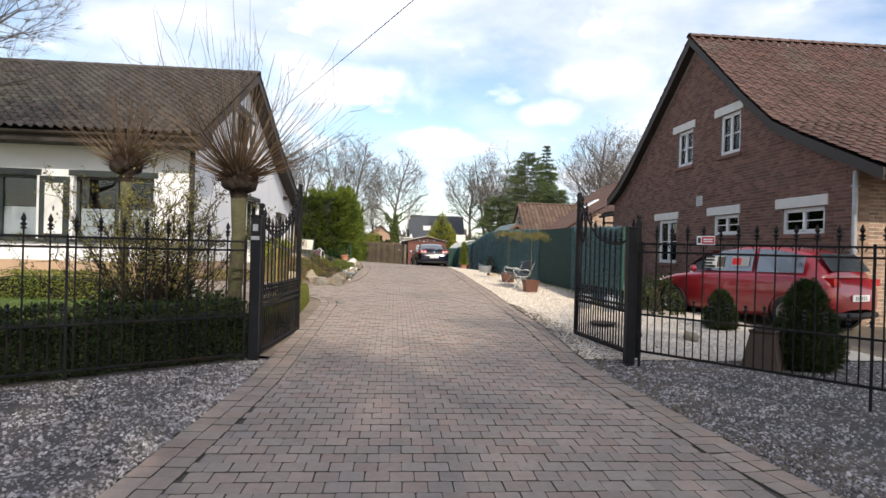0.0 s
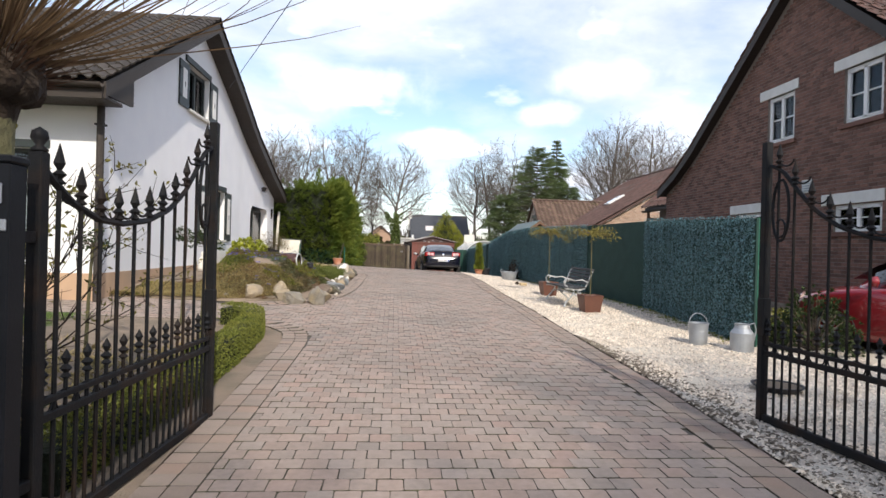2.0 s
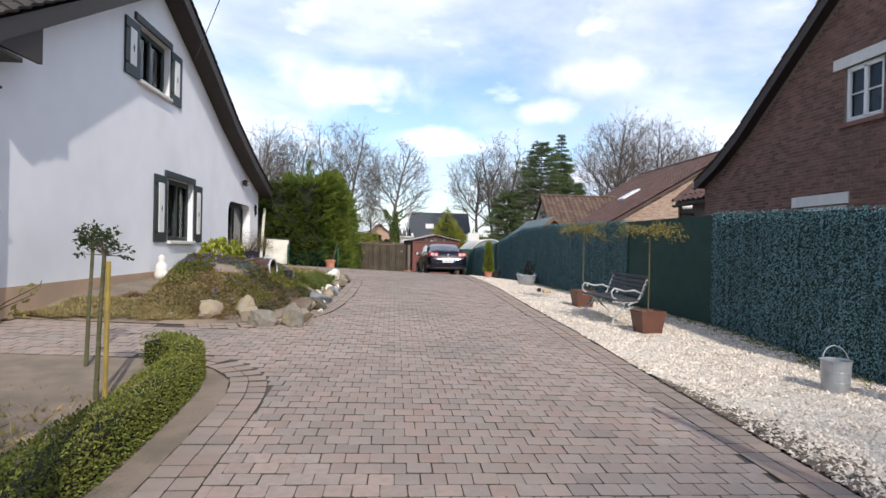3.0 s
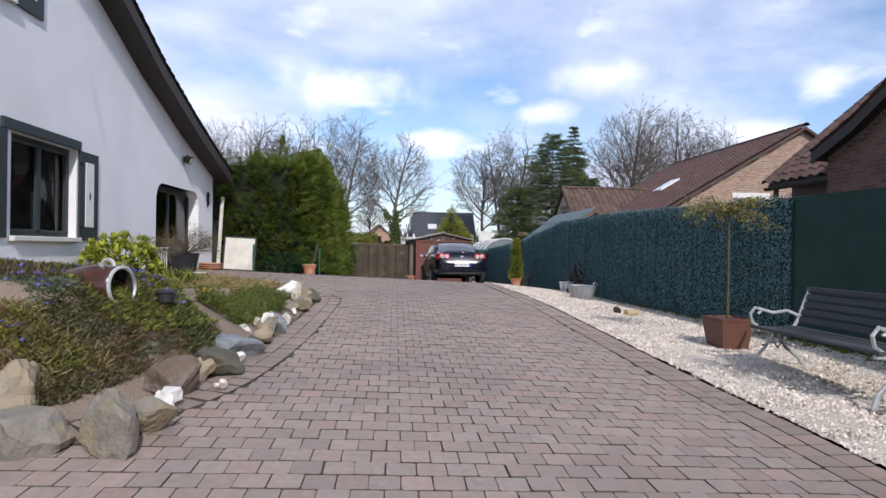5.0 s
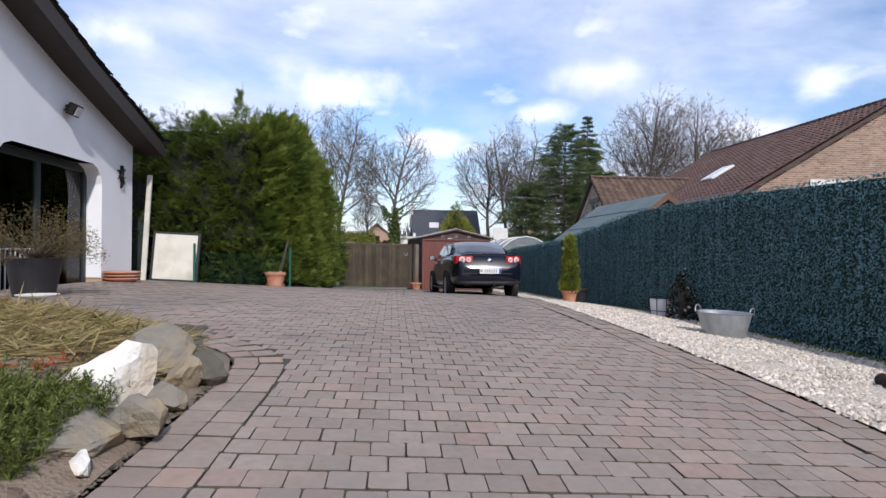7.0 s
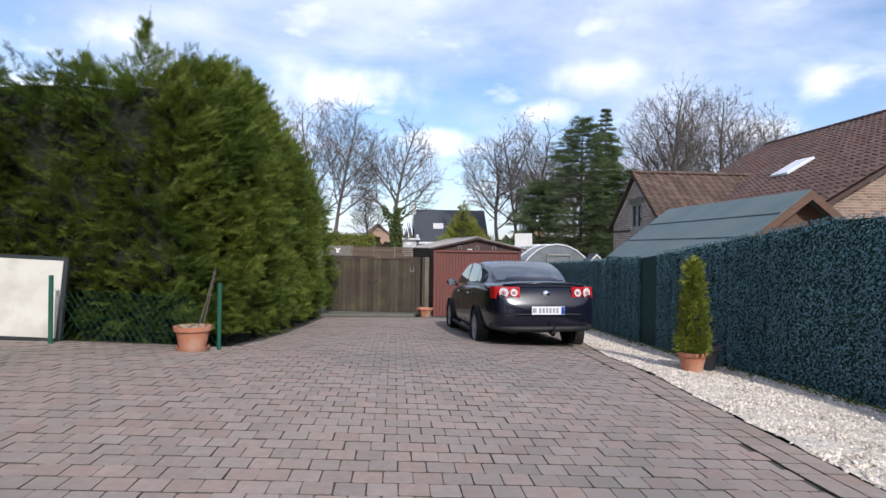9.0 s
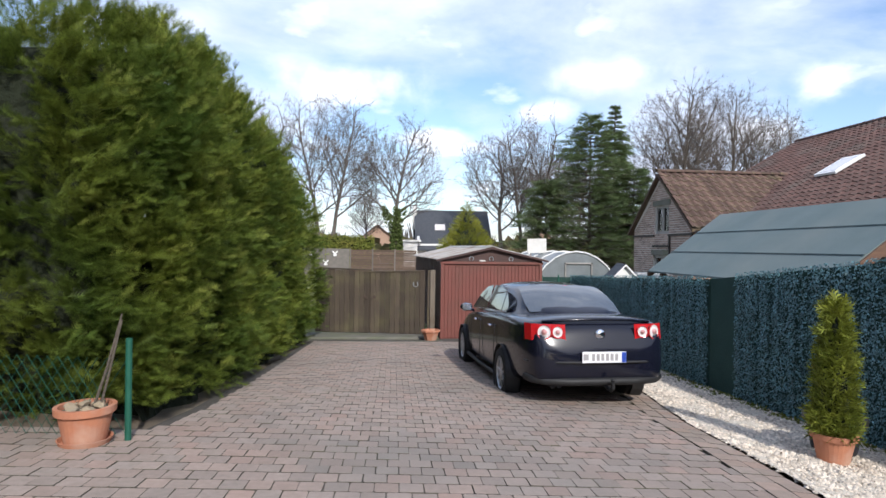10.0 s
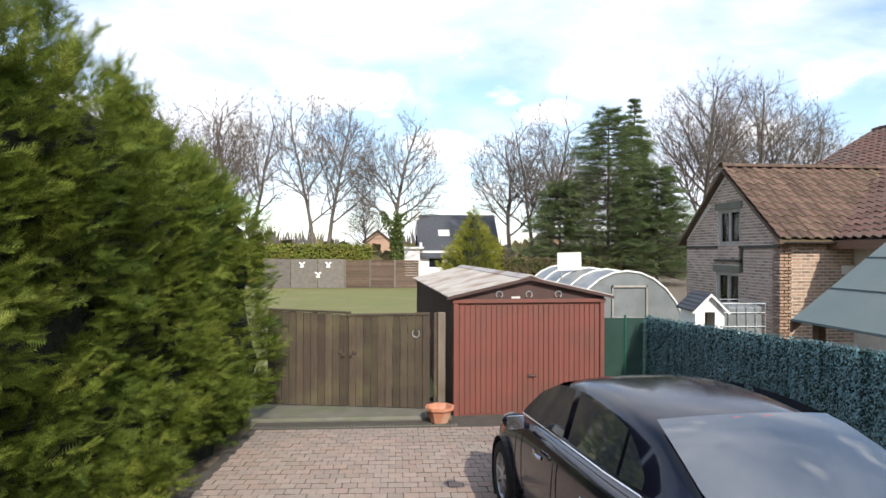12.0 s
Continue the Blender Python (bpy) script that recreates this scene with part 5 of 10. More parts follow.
gate_leaf_thing(-1.76, 7.27, -0.14, -4.4)
gate_leaf_thing(2.93, 7.22, -0.12, 5.0)
for x, y in ((-1.77, 7.1), (2.76, 7.06)):
    p = thing("gate_post", "square black steel gate post on the verge", "post", x, y, -0.3, 0, "entrance gate posts")
    part("shaft", Shape().box(-0.055, 0.055, -0.055, 0.055, 0, 1.82, 0.006), POSTPAINT, p)
    part("cap", Shape().box(-0.062, 0.062, -0.062, 0.062, 1.82, 1.85, 0.006), POSTPAINT, p)
    if x < 0:
        part("bell_plate", Shape().box(-0.03, 0.03, -0.067, -0.055, 1.66, 1.74, 0.004), ZINC, p, "small bell-push plate")
        part("name_plate", Shape().box(-0.048, 0.048, -0.066, -0.055, 1.555, 1.6, 0.003), ZINC, p, "blank metal plate")


def railing(x0, y0, x1, y1, z, step, seed):
    """A run of iron railing between two points."""
    d = math.hypot(x1 - x0, y1 - y0)
    r = thing("iron_railing", "black wrought-iron railing with spear heads", "railing", x0, y0, z, math.degrees(math.atan2(y1 - y0, x1 - x0)), "front railings")
    for zz, t in ((0.1, 0.018), (0.55, 0.014), (1.31, 0.014), (1.41, 0.014)):
        part("rail", Shape().box(0, d, -0.012, 0.012, zz, zz + t * 1.6, 0.004), IRON, r)
    n = int(d / step)
    for i in range(1, n + 1):
        u = i * step
        b = Shape().tube([(u, 0, 0.1), (u, 0, 1.5)], 0.0085, 6)
        spear(b, u, 0, 1.48, 0.017, 0.16)
        part("bar", b, IRON, r)
        c = Shape().tube([(u - step / 2, 0, 0.1), (u - step / 2, 0, 0.68)], 0.008, 6)
        spear(c, u - step / 2, 0, 0.67, 0.014, 0.12)
        part("dog_bar", c, IRON, r)
        sc = [(u - step / 2 + step * 0.36 * math.cos(a), 0, 1.375 + 0.055 * math.sin(a)) for a in [math.pi * k / 8 for k in range(9)]]
        part("scroll", Shape().tube(sc, 0.006, 4), IRON, r)
    m = max(1, int(d / 1.6))
    for i in range(m + 1):
        part("stake", Shape().box(d * i / m - 0.012, d * i / m + 0.012, -0.012, 0.012, -0.2, 1.45), IRON, r)
    return r


railing(2.86, 6.98, 5.75, 3.35, -0.08, 0.185, 1)
railing(-1.87, 7.02, -6.2, 4.05, -0.19, 0.21, 2)
sg2 = thing("warning_sign", "small red and white enamel sign wired to the railing", "sign", 3.33, 6.36, 1.34, -51)
part("plate", Shape().box(-0.1, 0.1, -0.022, -0.014, 0, 0.1), PLATE, sg2)
part("red_field", Shape().box(-0.04, 0.095, -0.025, -0.022, 0.012, 0.088), SIGNRED, sg2)
part("mark", Shape().box(-0.085, -0.055, -0.025, -0.022, 0.02, 0.08), BLACKPOT, sg2)
part("text_bar", Shape().box(-0.025, 0.08, -0.027, -0.025, 0.055, 0.07), PLATE, sg2)
part("text_bar", Shape().box(-0.025, 0.08, -0.027, -0.025, 0.03, 0.045), PLATE, sg2)

# ---- carport with the grey-green roof, behind the screen ----
CP = thing("carport", "timber carport with a grey-green sheet roof", "carport")
ridge, eave_l, eave_r = (6.38, 2.66), (4.85, 1.48), (7.9, 1.5)
for a, b in ((eave_l, ridge), (ridge, eave_r)):
    part("roof_sheet", Shape().prism([a, b, (b[0], b[1] - 0.03), (a[0], a[1] - 0.03)], 31.0, 35.95, "y"), FELTGREEN, CP, "grey-green roofing sheet")
    for y in (30.97, 35.95):
        part("barge_board", Shape().prism([(a[0], a[1] - 0.02), (b[0], b[1] - 0.02), (b[0], b[1] - 0.17), (a[0], a[1] - 0.17)], y, y + 0.035, "y"), TIMBER, CP)
    for k in (0.33, 0.66):
        xx, zz = a[0] + (b[0] - a[0]) * k, a[1] + (b[1] - a[1]) * k
        part("lath", Shape().box(xx - 0.012, xx + 0.012, 31.0, 35.95, zz + 0.0, zz + 0.014), FELTGREEN, CP)
for x, z in ((5.1, 1.6), (7.7, 1.6)):
    for y in (31.2, 33.6, 35.8):
        part("post", Shape().box(x - 0.05, x + 0.05, y - 0.05, y + 0.05, -0.4, z), TIMBER, CP)
part("gable_boards", Shape().prism([(5.45, 1.85), (7.3, 1.85), (6.38, 2.55)], 31.25, 31.28, "y"), TIMBER, CP)
part("tie_beam", Shape().box(5.05, 7.75, 31.1, 31.2, 1.48, 1.6), TIMBER, CP)

# ---- farmhouse wing and barn beyond ----
SH = thing("farmhouse", "brick farmhouse with a red-brown tiled roof and skylight", "house")
STOP = [(11.3, 2.75), (18.3, 6.85), (25.3, 2.75)]
sw = part("gable_wall", wall(Shape(), "y", 37.6, 37.9, 11.6, 25.0, -0.5, STOP, [(15.2, 16.6, 2.6, 3.7)]), MORTARPALE, SH, "pale brown brick gable")
brick_face(sw, "y", 37.6, -1, 11.6, 25.0, 1.2, STOP, [(15.2, 16.6, 2.6, 3.7)], BRICKPALE, (13, 37.6, 3), 200)
part("side_wall", wall(Shape(), "x", 11.6, 11.9, 37.9, 50.0, -0.5, [(37, 2.9), (50, 2.9)]), MORTARPALE, SH)
part("window_pane", Shape().box(15.2, 16.6, 37.7, 37.71, 2.6, 3.7), PANE, SH)
part("window_frame", Shape().box(15.2, 16.6, 37.66, 37.7, 3.62, 3.7).box(15.2, 16.6, 37.66, 37.7, 2.6, 2.68).box(15.2, 15.27, 37.66, 37.7, 2.68, 3.62).box(16.53, 16.6, 37.66, 37.7, 2.68, 3.62).box(15.86, 15.94, 37.66, 37.7, 2.68, 3.62), WHITEPAINT, SH)
part("lintel", Shape().box(15.0, 16.8, 37.55, 37.6, 3.7, 3.95), STONEWHITE, SH)
sroof = part("roof", Shape().prism([(10.9, 2.62), (18.3, 6.98), (25.7, 2.62), (25.7, 2.5), (18.3, 6.86), (10.9, 2.5)], 37.3, 50.2, "y"), TILERED, SH)
tile_roof(sroof, (10.9, 2.66), (18.3, 7.02), 37.25, 50.2, TILERED, (13, 40, 4), limit=300, along="y")
ridge_tiles(sroof, (18.3, 37.25, 7.04), (18.3, 50.2, 7.04), TILERED)
part("fascia", Shape().box(10.86, 10.9, 37.3, 50.2, 2.4, 2.62), TIMBER, SH)
sk = part("skylight", Shape(), ZINC, SH, "tilted roof window")
skm = Matrix.Translation((14.3, 42.5, 4.72)) @ Matrix.Rotation(-math.atan2(4.36, 7.4), 4, "Y")
part("skylight_frame", Shape().box(-0.6, 0.6, -0.48, 0.48, 0.03, 0.12, 0.01, skm), WHITEPAINT, sk)
part("skylight_glass", Shape().box(-0.5, 0.5, -0.38, 0.38, 0.12, 0.128, 0.0, skm), LAMPCLEAR, sk)

BN = thing("barn", "old brick barn wing with a mossy clay tile roof", "barn")
NT = [(43.1, 2.72), (45.5, 4.68), (47.9, 2.72)]
NH = [(44.85, 46.0, 2.52, 3.58), (44.9, 46.1, 0.7, 1.72)]
bw = part("gable_wall", wall(Shape(), "x", 9.6, 9.9, 43.1, 47.9, -0.5, NT, NH), MORTARPALE, BN, "shaded brick gable wall")
brick_face(bw, "x", 9.6, -1, 43.1, 47.9, 0.0, NT, NH, BRICKGREY, (9.6, 45, 2), 200, 0.215, 0.064, 0.02)
fw2 = part("front_wall", wall(Shape(), "y", 43.1, 43.4, 9.6, 13.0, -0.5, [(9, 2.75), (14, 2.75)], [(11.4, 12.6, 0.9, 1.75)]), MORTARPALE, BN, "sunlit brick front wall")
brick_face(fw2, "y", 43.1, -1, 9.6, 13.0, 0.0, [(9, 2.75), (14, 2.75)], [(11.4, 12.6, 0.9, 1.75)], BRICKPALE, (9.7, 43, 2), 250, 0.215, 0.064, 0.02)
part("front_pane", Shape().box(11.4, 12.6, 43.2, 43.21, 0.9, 1.75), PANE, BN)
part("lintel", Shape().box(11.25, 12.75, 43.06, 43.1, 1.75, 1.98), STONEWHITE, BN)
for i in range(14):
    part("corbel_brick", Shape().box(9.65 + i * 0.23, 9.77 + i * 0.23, 43.0, 43.1, 2.5, 2.72), BRICK, BN)
for (y0, y1, z0, z1) in NH:
    part("lintel", Shape().box(9.56, 9.6, y0 - 0.12, y1 + 0.12, z1, z1 + 0.2), CONCRETE, BN)
    gable_window(BN, 9.6, -1, y0, y1, z0, z1, WOODGREY, curtain=False, depth=0.1, bars=1, cross=False, name="barn_window")
part("string_course", Shape().box(9.55, 9.6, 43.1, 44.85, 2.42, 2.5).box(9.55, 9.6, 46.0, 47.9, 2.42, 2.5).box(9.55, 9.6, 44.7, 44.8, 1.75, 2.45).box(9.55, 9.6, 44.7, 46.15, 2.02, 2.1), BARGE, BN)
nroof = part("roof", Shape().prism([(42.85, 2.62), (45.5, 4.78), (48.15, 2.62), (48.15, 2.52), (45.5, 4.68), (42.85, 2.52)], 9.42, 15.0, "x"), TILEOLD, BN)
tile_roof(nroof, (42.85, 2.66), (45.5, 4.82), 9.4, 14.6, TILEOLD, (10, 43, 3), limit=180)
ridge_tiles(nroof, (9.4, 45.5, 4.84), (14.6, 45.5, 4.84), TILEOLD)
gutter(BN, (9.5, 42.8, 2.58), (13.0, 42.8, 2.58), 0.06)


# ---- planting ----
def leaf_into(s, p, axis, nrm, ln, wd, fold=0.25):
    """One folded leaf of two triangles."""
    side = axis.cross(nrm)
    side = side.normalized() if side.length > 1e-5 else axis.orthogonal().normalized()
    q = len(s.v)
    mid = p + axis * ln * 0.5
    s.v += [tuple(p), tuple(mid + side * wd * 0.5 + nrm * wd * fold), tuple(p + axis * ln), tuple(mid - side * wd * 0.5 + nrm * wd * fold)]
    s.f += [(q, q + 1, q + 2), (q, q + 2, q + 3)]


def spray_into(s, p, axis, nrm, ln):
    """A flat feathered spray: a rib with alternate tips."""
    side = axis.cross(nrm)
    side = side.normalized() if side.length > 1e-5 else axis.orthogonal().normalized()
    q = len(s.v)
    w = ln * 0.06
    s.v += [tuple(p - side * w), tuple(p + side * w), tuple(p + axis * ln)]
    s.f.append((q, q + 1, q + 2))
    for k, sg in ((0.25, 1), (0.38, -1), (0.52, 1), (0.66, -1)):
        b = p + axis * ln * k
        tip = b + (axis * 0.75 + side * sg * 0.75).normalized() * ln * (0.55 - 0.35 * k) + nrm * ln * 0.05
        q = len(s.v)
        s.v += [tuple(b - axis * w * 1.6), tuple(b + axis * w * 1.6), tuple(tip)]
        s.f.append((q, q + 1, q + 2))


def rnd_dir(zlo=-1.0, zhi=1.0):
    a, z = random.uniform(0, 2 * math.pi), random.uniform(zlo, zhi)
    r = math.sqrt(max(0.0, 1 - z * z))
    return Vector((r * math.cos(a), r * math.sin(a), z))


# one flat frond along a rib: feathers in pairs that get shorter to the tip (along, across, proud)
NODE = ((0.05, 0.20), (0.18, 0.27), (0.31, 0.31), (0.44, 0.30), (0.57, 0.26), (0.70, 0.20), (0.83, 0.12))
FROND_V = np.array([(0, 0.022, 0), (0, -0.022, 0), (1.0, 0, -0.04)] + [q for a, w in NODE for q in ((a, 0, 0.01), (a + 0.06, 0, 0.01), (a + 0.10 + w * 0.55, w, 0.04), (a + 0.10 + w * 0.55, -w, 0.04))])
FROND_F = np.array([(0, 1, 2)] + [q for i in range(7) for q in ((3 + 4 * i, 4 + 4 * i, 5 + 4 * i), (4 + 4 * i, 3 + 4 * i, 6 + 4 * i))])


FAR_V, FAR_F = FROND_V[[0, 1, 2] + list(range(7, 11)) + list(range(15, 19)) + list(range(23, 27))], FROND_F[:7]


def frond_mesh(name, pos, along, face, length, material, far=False):
    """Many fronds: their feet, directions, facings and lengths as arrays; far ones have fewer feathers."""
    FV, FF = (FAR_V, FAR_F) if far else (FROND_V, FROND_F)
    along = unit(along)
    side = unit(np.cross(along, face))
    face = np.cross(side, along)
    v = pos[:, None, :] + length[:, None, None] * (FV[None, :, 0:1] * along[:, None, :] + FV[None, :, 1:2] * side[:, None, :] + FV[None, :, 2:3] * face[:, None, :])
    f = FF[None] + (np.arange(len(pos)) * len(FV))[:, None, None]
    return array_mesh(name, v.reshape(-1, 3), f.reshape(-1, 3), material)


def frond_part(name, boughs, material, parent, label, rng, sprays=12, ln=(0.09, 0.2), droop=0.0, far=False):
    """Boughs as (foot, direction, length): each carries fronds on both sides, thicker towards its end."""
    foot = np.array([b[0] for b in boughs])
    way = unit(np.array([b[1] for b in boughs]))
    reach = np.array([b[2] for b in boughs])
    n = len(boughs)
    flat_ = unit(np.cross(way, rng.normal(size=(n, 3)) * 0.45 + np.array((0.0, 0.0, 1.0))))
    t = np.sort(rng.random((n, sprays)) ** 0.7, axis=1)
    sgn = np.where(np.arange(sprays) % 2 == 0, 1.0, -1.0)[None, :, None]
    pos = foot[:, None] + way[:, None] * (t * reach[:, None])[..., None] - np.array((0, 0, 1.0)) * (droop * t * t * reach[:, None])[..., None]
    along = way[:, None] * 0.9 + flat_[:, None] * sgn * rng.uniform(0.1, 0.85, (n, sprays, 1)) + rng.normal(size=(n, sprays, 3)) * 0.16
    face = np.cross(flat_, way)[:, None] + rng.normal(size=(n, sprays, 3)) * 0.45
    length = rng.uniform(ln[0], ln[1], (n, sprays)) * (1.12 - 0.35 * t)
    if far:
        length *= np.clip(reach / 1.0, 0.55, 1.0)[:, None]
    me = frond_mesh(name, pos.reshape(-1, 3), along.reshape(-1, 3), face.reshape(-1, 3), length.ravel(), material, far)
    ob = new(name, me)
    ob.parent = parent
    return tagged(ob, label, kind="stuff")


HY = [29.2, 30.5, 31.3, 32.2, 33.5, 35, 38.2]
HZ = [3.62, 3.88, 3.98, 4.0, 3.86, 3.56, 3.05]


def hedge_top(y):
    return float(np.interp(y, HY, HZ))


def hedge_face_x(y, z):
    h = hedge_top(y)
    x = -2.22 + 0.26 * noise.noise((y * 0.75, z * 0.8, 5.0)) + 0.16 * noise.noise((y * 2.1, z * 2.1, 9.0))
    x -= 0.4 * max(0.0, (z - (h - 0.8)) / 0.8) ** 2
    x += 0.06 * max(0.0, 1 - (z - gz(-2.3, y)) / 0.5)
    return x - 0.35 * max(0.0, 1 - (y - 29.2) / 0.5) ** 2


def hedge_face_y(x, z):
    y = 29.3 - 0.24 * noise.noise((x * 0.8, z * 0.8, 15.0)) - 0.16 * noise.noise((x * 2.2, z * 2.0, 19.0))
    return y + 0.35 * max(0.0, (z - 3.0) / 0.9) ** 2 + 0.18 * max(0.0, 1 - (z - 0.5) / 0.5)


random.seed(21)
TH = thing("thuja_hedge", "tall bushy green thuja hedge beside the drive", "hedge", 0, 0, 0)
# dark skin behind the sprays, with the hedge's inner shade in its colour
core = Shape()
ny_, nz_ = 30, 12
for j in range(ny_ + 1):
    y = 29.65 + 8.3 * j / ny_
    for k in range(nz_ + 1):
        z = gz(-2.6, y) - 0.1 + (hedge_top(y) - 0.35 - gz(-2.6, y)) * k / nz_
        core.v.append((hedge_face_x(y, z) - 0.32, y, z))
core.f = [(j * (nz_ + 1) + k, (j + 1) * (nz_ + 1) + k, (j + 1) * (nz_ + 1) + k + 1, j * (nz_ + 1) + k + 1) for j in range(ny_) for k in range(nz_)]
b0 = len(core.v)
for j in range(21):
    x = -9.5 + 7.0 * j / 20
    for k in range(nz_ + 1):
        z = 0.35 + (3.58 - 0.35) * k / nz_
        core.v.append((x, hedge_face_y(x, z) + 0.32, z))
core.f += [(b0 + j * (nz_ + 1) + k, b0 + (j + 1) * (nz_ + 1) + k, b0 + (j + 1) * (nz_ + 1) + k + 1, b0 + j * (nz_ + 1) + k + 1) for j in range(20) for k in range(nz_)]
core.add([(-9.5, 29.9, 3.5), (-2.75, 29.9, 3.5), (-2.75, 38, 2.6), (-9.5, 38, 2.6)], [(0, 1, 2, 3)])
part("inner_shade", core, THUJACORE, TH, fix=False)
rng = np.random.default_rng(21)


def lobe(a, b, c):
    """Large soft swellings with dark clefts between them."""
    return noise.noise((a * 1.1, b * 0.9, c)) + 0.6 * noise.noise((a * 2.7, b * 2.3, c + 4))


boughs = []
while len(boughs) < 3300:
    y = 29.15 + 8.95 * random.random() ** 1.35
    z = random.uniform(gz(-2.3, y) + 0.1, hedge_top(y) + 0.02)
    k = lobe(y, z, 5.0)
    if k < -0.42 and random.random() < 0.8:
        continue
    top_ness = max(0.0, (z - hedge_top(y) + 0.9) / 0.9)
    p = (hedge_face_x(y, z) - 0.34 + 0.16 * k + random.uniform(-0.06, 0.06), y, z)
    boughs.append((p, (1.0, random.uniform(-0.75, 0.25), random.uniform(-0.1, 0.75) + top_ness), random.uniform(0.26, 0.5)))
frond_part("side_foliage", boughs, THUJA, TH, "feathery thuja sprays", rng, 15, (0.075, 0.19), 0.1)
# outermost sprays: yellower young growth, with sunlight also put into the colour
tips = [((p[0] + 0.1, p[1], p[2]), (d[0], d[1], d[2] + 0.35), ln * 0.95) for p, d, ln in random.sample(boughs, 560)]
frond_part("young_foliage", tips, THUJATIP, TH, "yellow-green young sprays, brightened in colour as if sunlit", rng, 9, (0.09, 0.2), 0.0)
boughs = []
while len(boughs) < 1900:
    x = -2.25 - 5.2 * random.random() ** 1.2
    z = random.uniform(gz(-2.6, 29.3) - 0.05, 3.72 + 0.12 * noise.noise((x * 1.5, 0, 0)))
    k = lobe(x, z, 25.0)
    if k < -0.42 and random.random() < 0.8:
        continue
    q = hedge_face_y(x, z) + 0.34 - 0.16 * k + (0.6 * ((x + 2.7) / 0.45) ** 2 if x > -2.7 else 0)
    boughs.append(((x, q, z), (random.uniform(-0.4, 0.6), -1.0, random.uniform(-0.05, 0.9)), random.uniform(0.26, 0.5)))
frond_part("front_foliage", boughs, THUJA, TH, "feathery thuja sprays", rng, 15, (0.08, 0.18), 0.1)
boughs = []
for _ in range(620):
    y = random.uniform(29.4, 38.1)
    x = random.uniform(-4.6, hedge_face_x(y, hedge_top(y)) + 0.1)
    boughs.append(((x, y, hedge_top(y) - 0.25 + 0.14 * noise.noise((x * 1.3, y * 1.3, 1))), (random.uniform(-0.45, 0.6), random.uniform(-0.45, 0.45), 1), random.uniform(0.2, 0.46)))
for x, y, h in ((-4.3, 29.9, 0.5), (-5.6, 29.9, 0.5), (-3.52, 29.8, 1.05), (-2.95, 29.9, 0.5), (-2.75, 30.6, 0.5), (-2.7, 31.6, 0.62), (-3.2, 32.4, 0.75), (-2.9, 34.0, 0.5), (-3.0, 30.9, 0.5), (-6.3, 30.0, 0.6), (-2.6, 33.2, 0.4), (-2.7, 35.4, 0.4)):
    zb = hedge_top(y) - 0.2
    for k in range(int(30 * h)):
        t, a = random.random(), random.uniform(0, 6.28)
        boughs.append(((x, y, zb + t * h * 0.8), (math.cos(a) * (0.75 - 0.55 * t), math.sin(a) * (0.75 - 0.55 * t), 1.0), 0.42 * (1.1 - t) * min(1.0, h + 0.3)))
    boughs.append(((x, y, zb), (0.04, 0.03, 1.0), h + 0.1))
frond_part("top_foliage", boughs, THUJA, TH, "upright thuja shoots", rng, 13, (0.08, 0.17), 0.0)


def clipped_hedge(name, label, path, width, height, material, n, leaf=0.035, core_mat=None, lift=0.0):
    """A low clipped hedge along a path of (x, y): dark core and a skin of small leaves."""
    h = thing(name, label, "hedge")
    pts = [Vector((x, y, 0)) for x, y in path]
    seg = [(q - p).length for p, q in zip(pts, pts[1:])]
    tot = sum(seg)

    def at(u):
        for p, q, l_ in zip(pts, pts[1:], seg):
            if u <= l_:
                return p + (q - p) * (u / l_), (q - p).normalized()
            u -= l_
        return pts[-1], (pts[-1] - pts[-2]).normalized()
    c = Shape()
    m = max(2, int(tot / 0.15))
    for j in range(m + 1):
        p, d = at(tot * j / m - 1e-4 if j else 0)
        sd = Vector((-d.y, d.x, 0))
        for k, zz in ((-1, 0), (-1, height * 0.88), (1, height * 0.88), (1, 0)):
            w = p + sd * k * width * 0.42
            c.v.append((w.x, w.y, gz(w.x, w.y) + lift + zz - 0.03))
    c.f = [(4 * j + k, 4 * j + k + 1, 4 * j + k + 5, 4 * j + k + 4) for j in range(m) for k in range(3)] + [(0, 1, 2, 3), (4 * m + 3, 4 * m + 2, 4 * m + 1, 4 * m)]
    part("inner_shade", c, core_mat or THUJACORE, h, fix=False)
    s = Shape()
    for _ in range(n):
        u = random.uniform(0, tot)
        p, d = at(u)
        sd = Vector((-d.y, d.x, 0))
        a = random.random()
        bulge = 1 + 0.14 * noise.noise((u * 2.2, a * 3, 4.0))
        if a < 0.36 or a > 0.64:
            k = -1 if a < 0.36 else 1
            t = random.random()
            off, zz, out = k * width * 0.5 * bulge * (1 - 0.12 * t * t), height * t, sd * k + Vector((0, 0, 0.3))
        else:
            off, zz, out = random.uniform(-0.5, 0.5) * width, height * bulge * (0.97 + 0.06 * random.random()), Vector((0, 0, 1))
        w = p + sd * off
        e = 0.0 if 0.02 < u / tot < 0.98 else 0.05
        q = Vector((w.x, w.y, gz(w.x, w.y) + lift + zz)) + d * random.uniform(-e, e)
        out = (out + rnd_dir() * 0.7).normalized()
        leaf_into(s, q, (out + rnd_dir() * 0.8).normalized(), out, leaf * random.uniform(0.8, 1.6), leaf * 0.7)
    part("foliage", s, material, h, "small dense leaves", kind="stuff", fix=False)
    return h


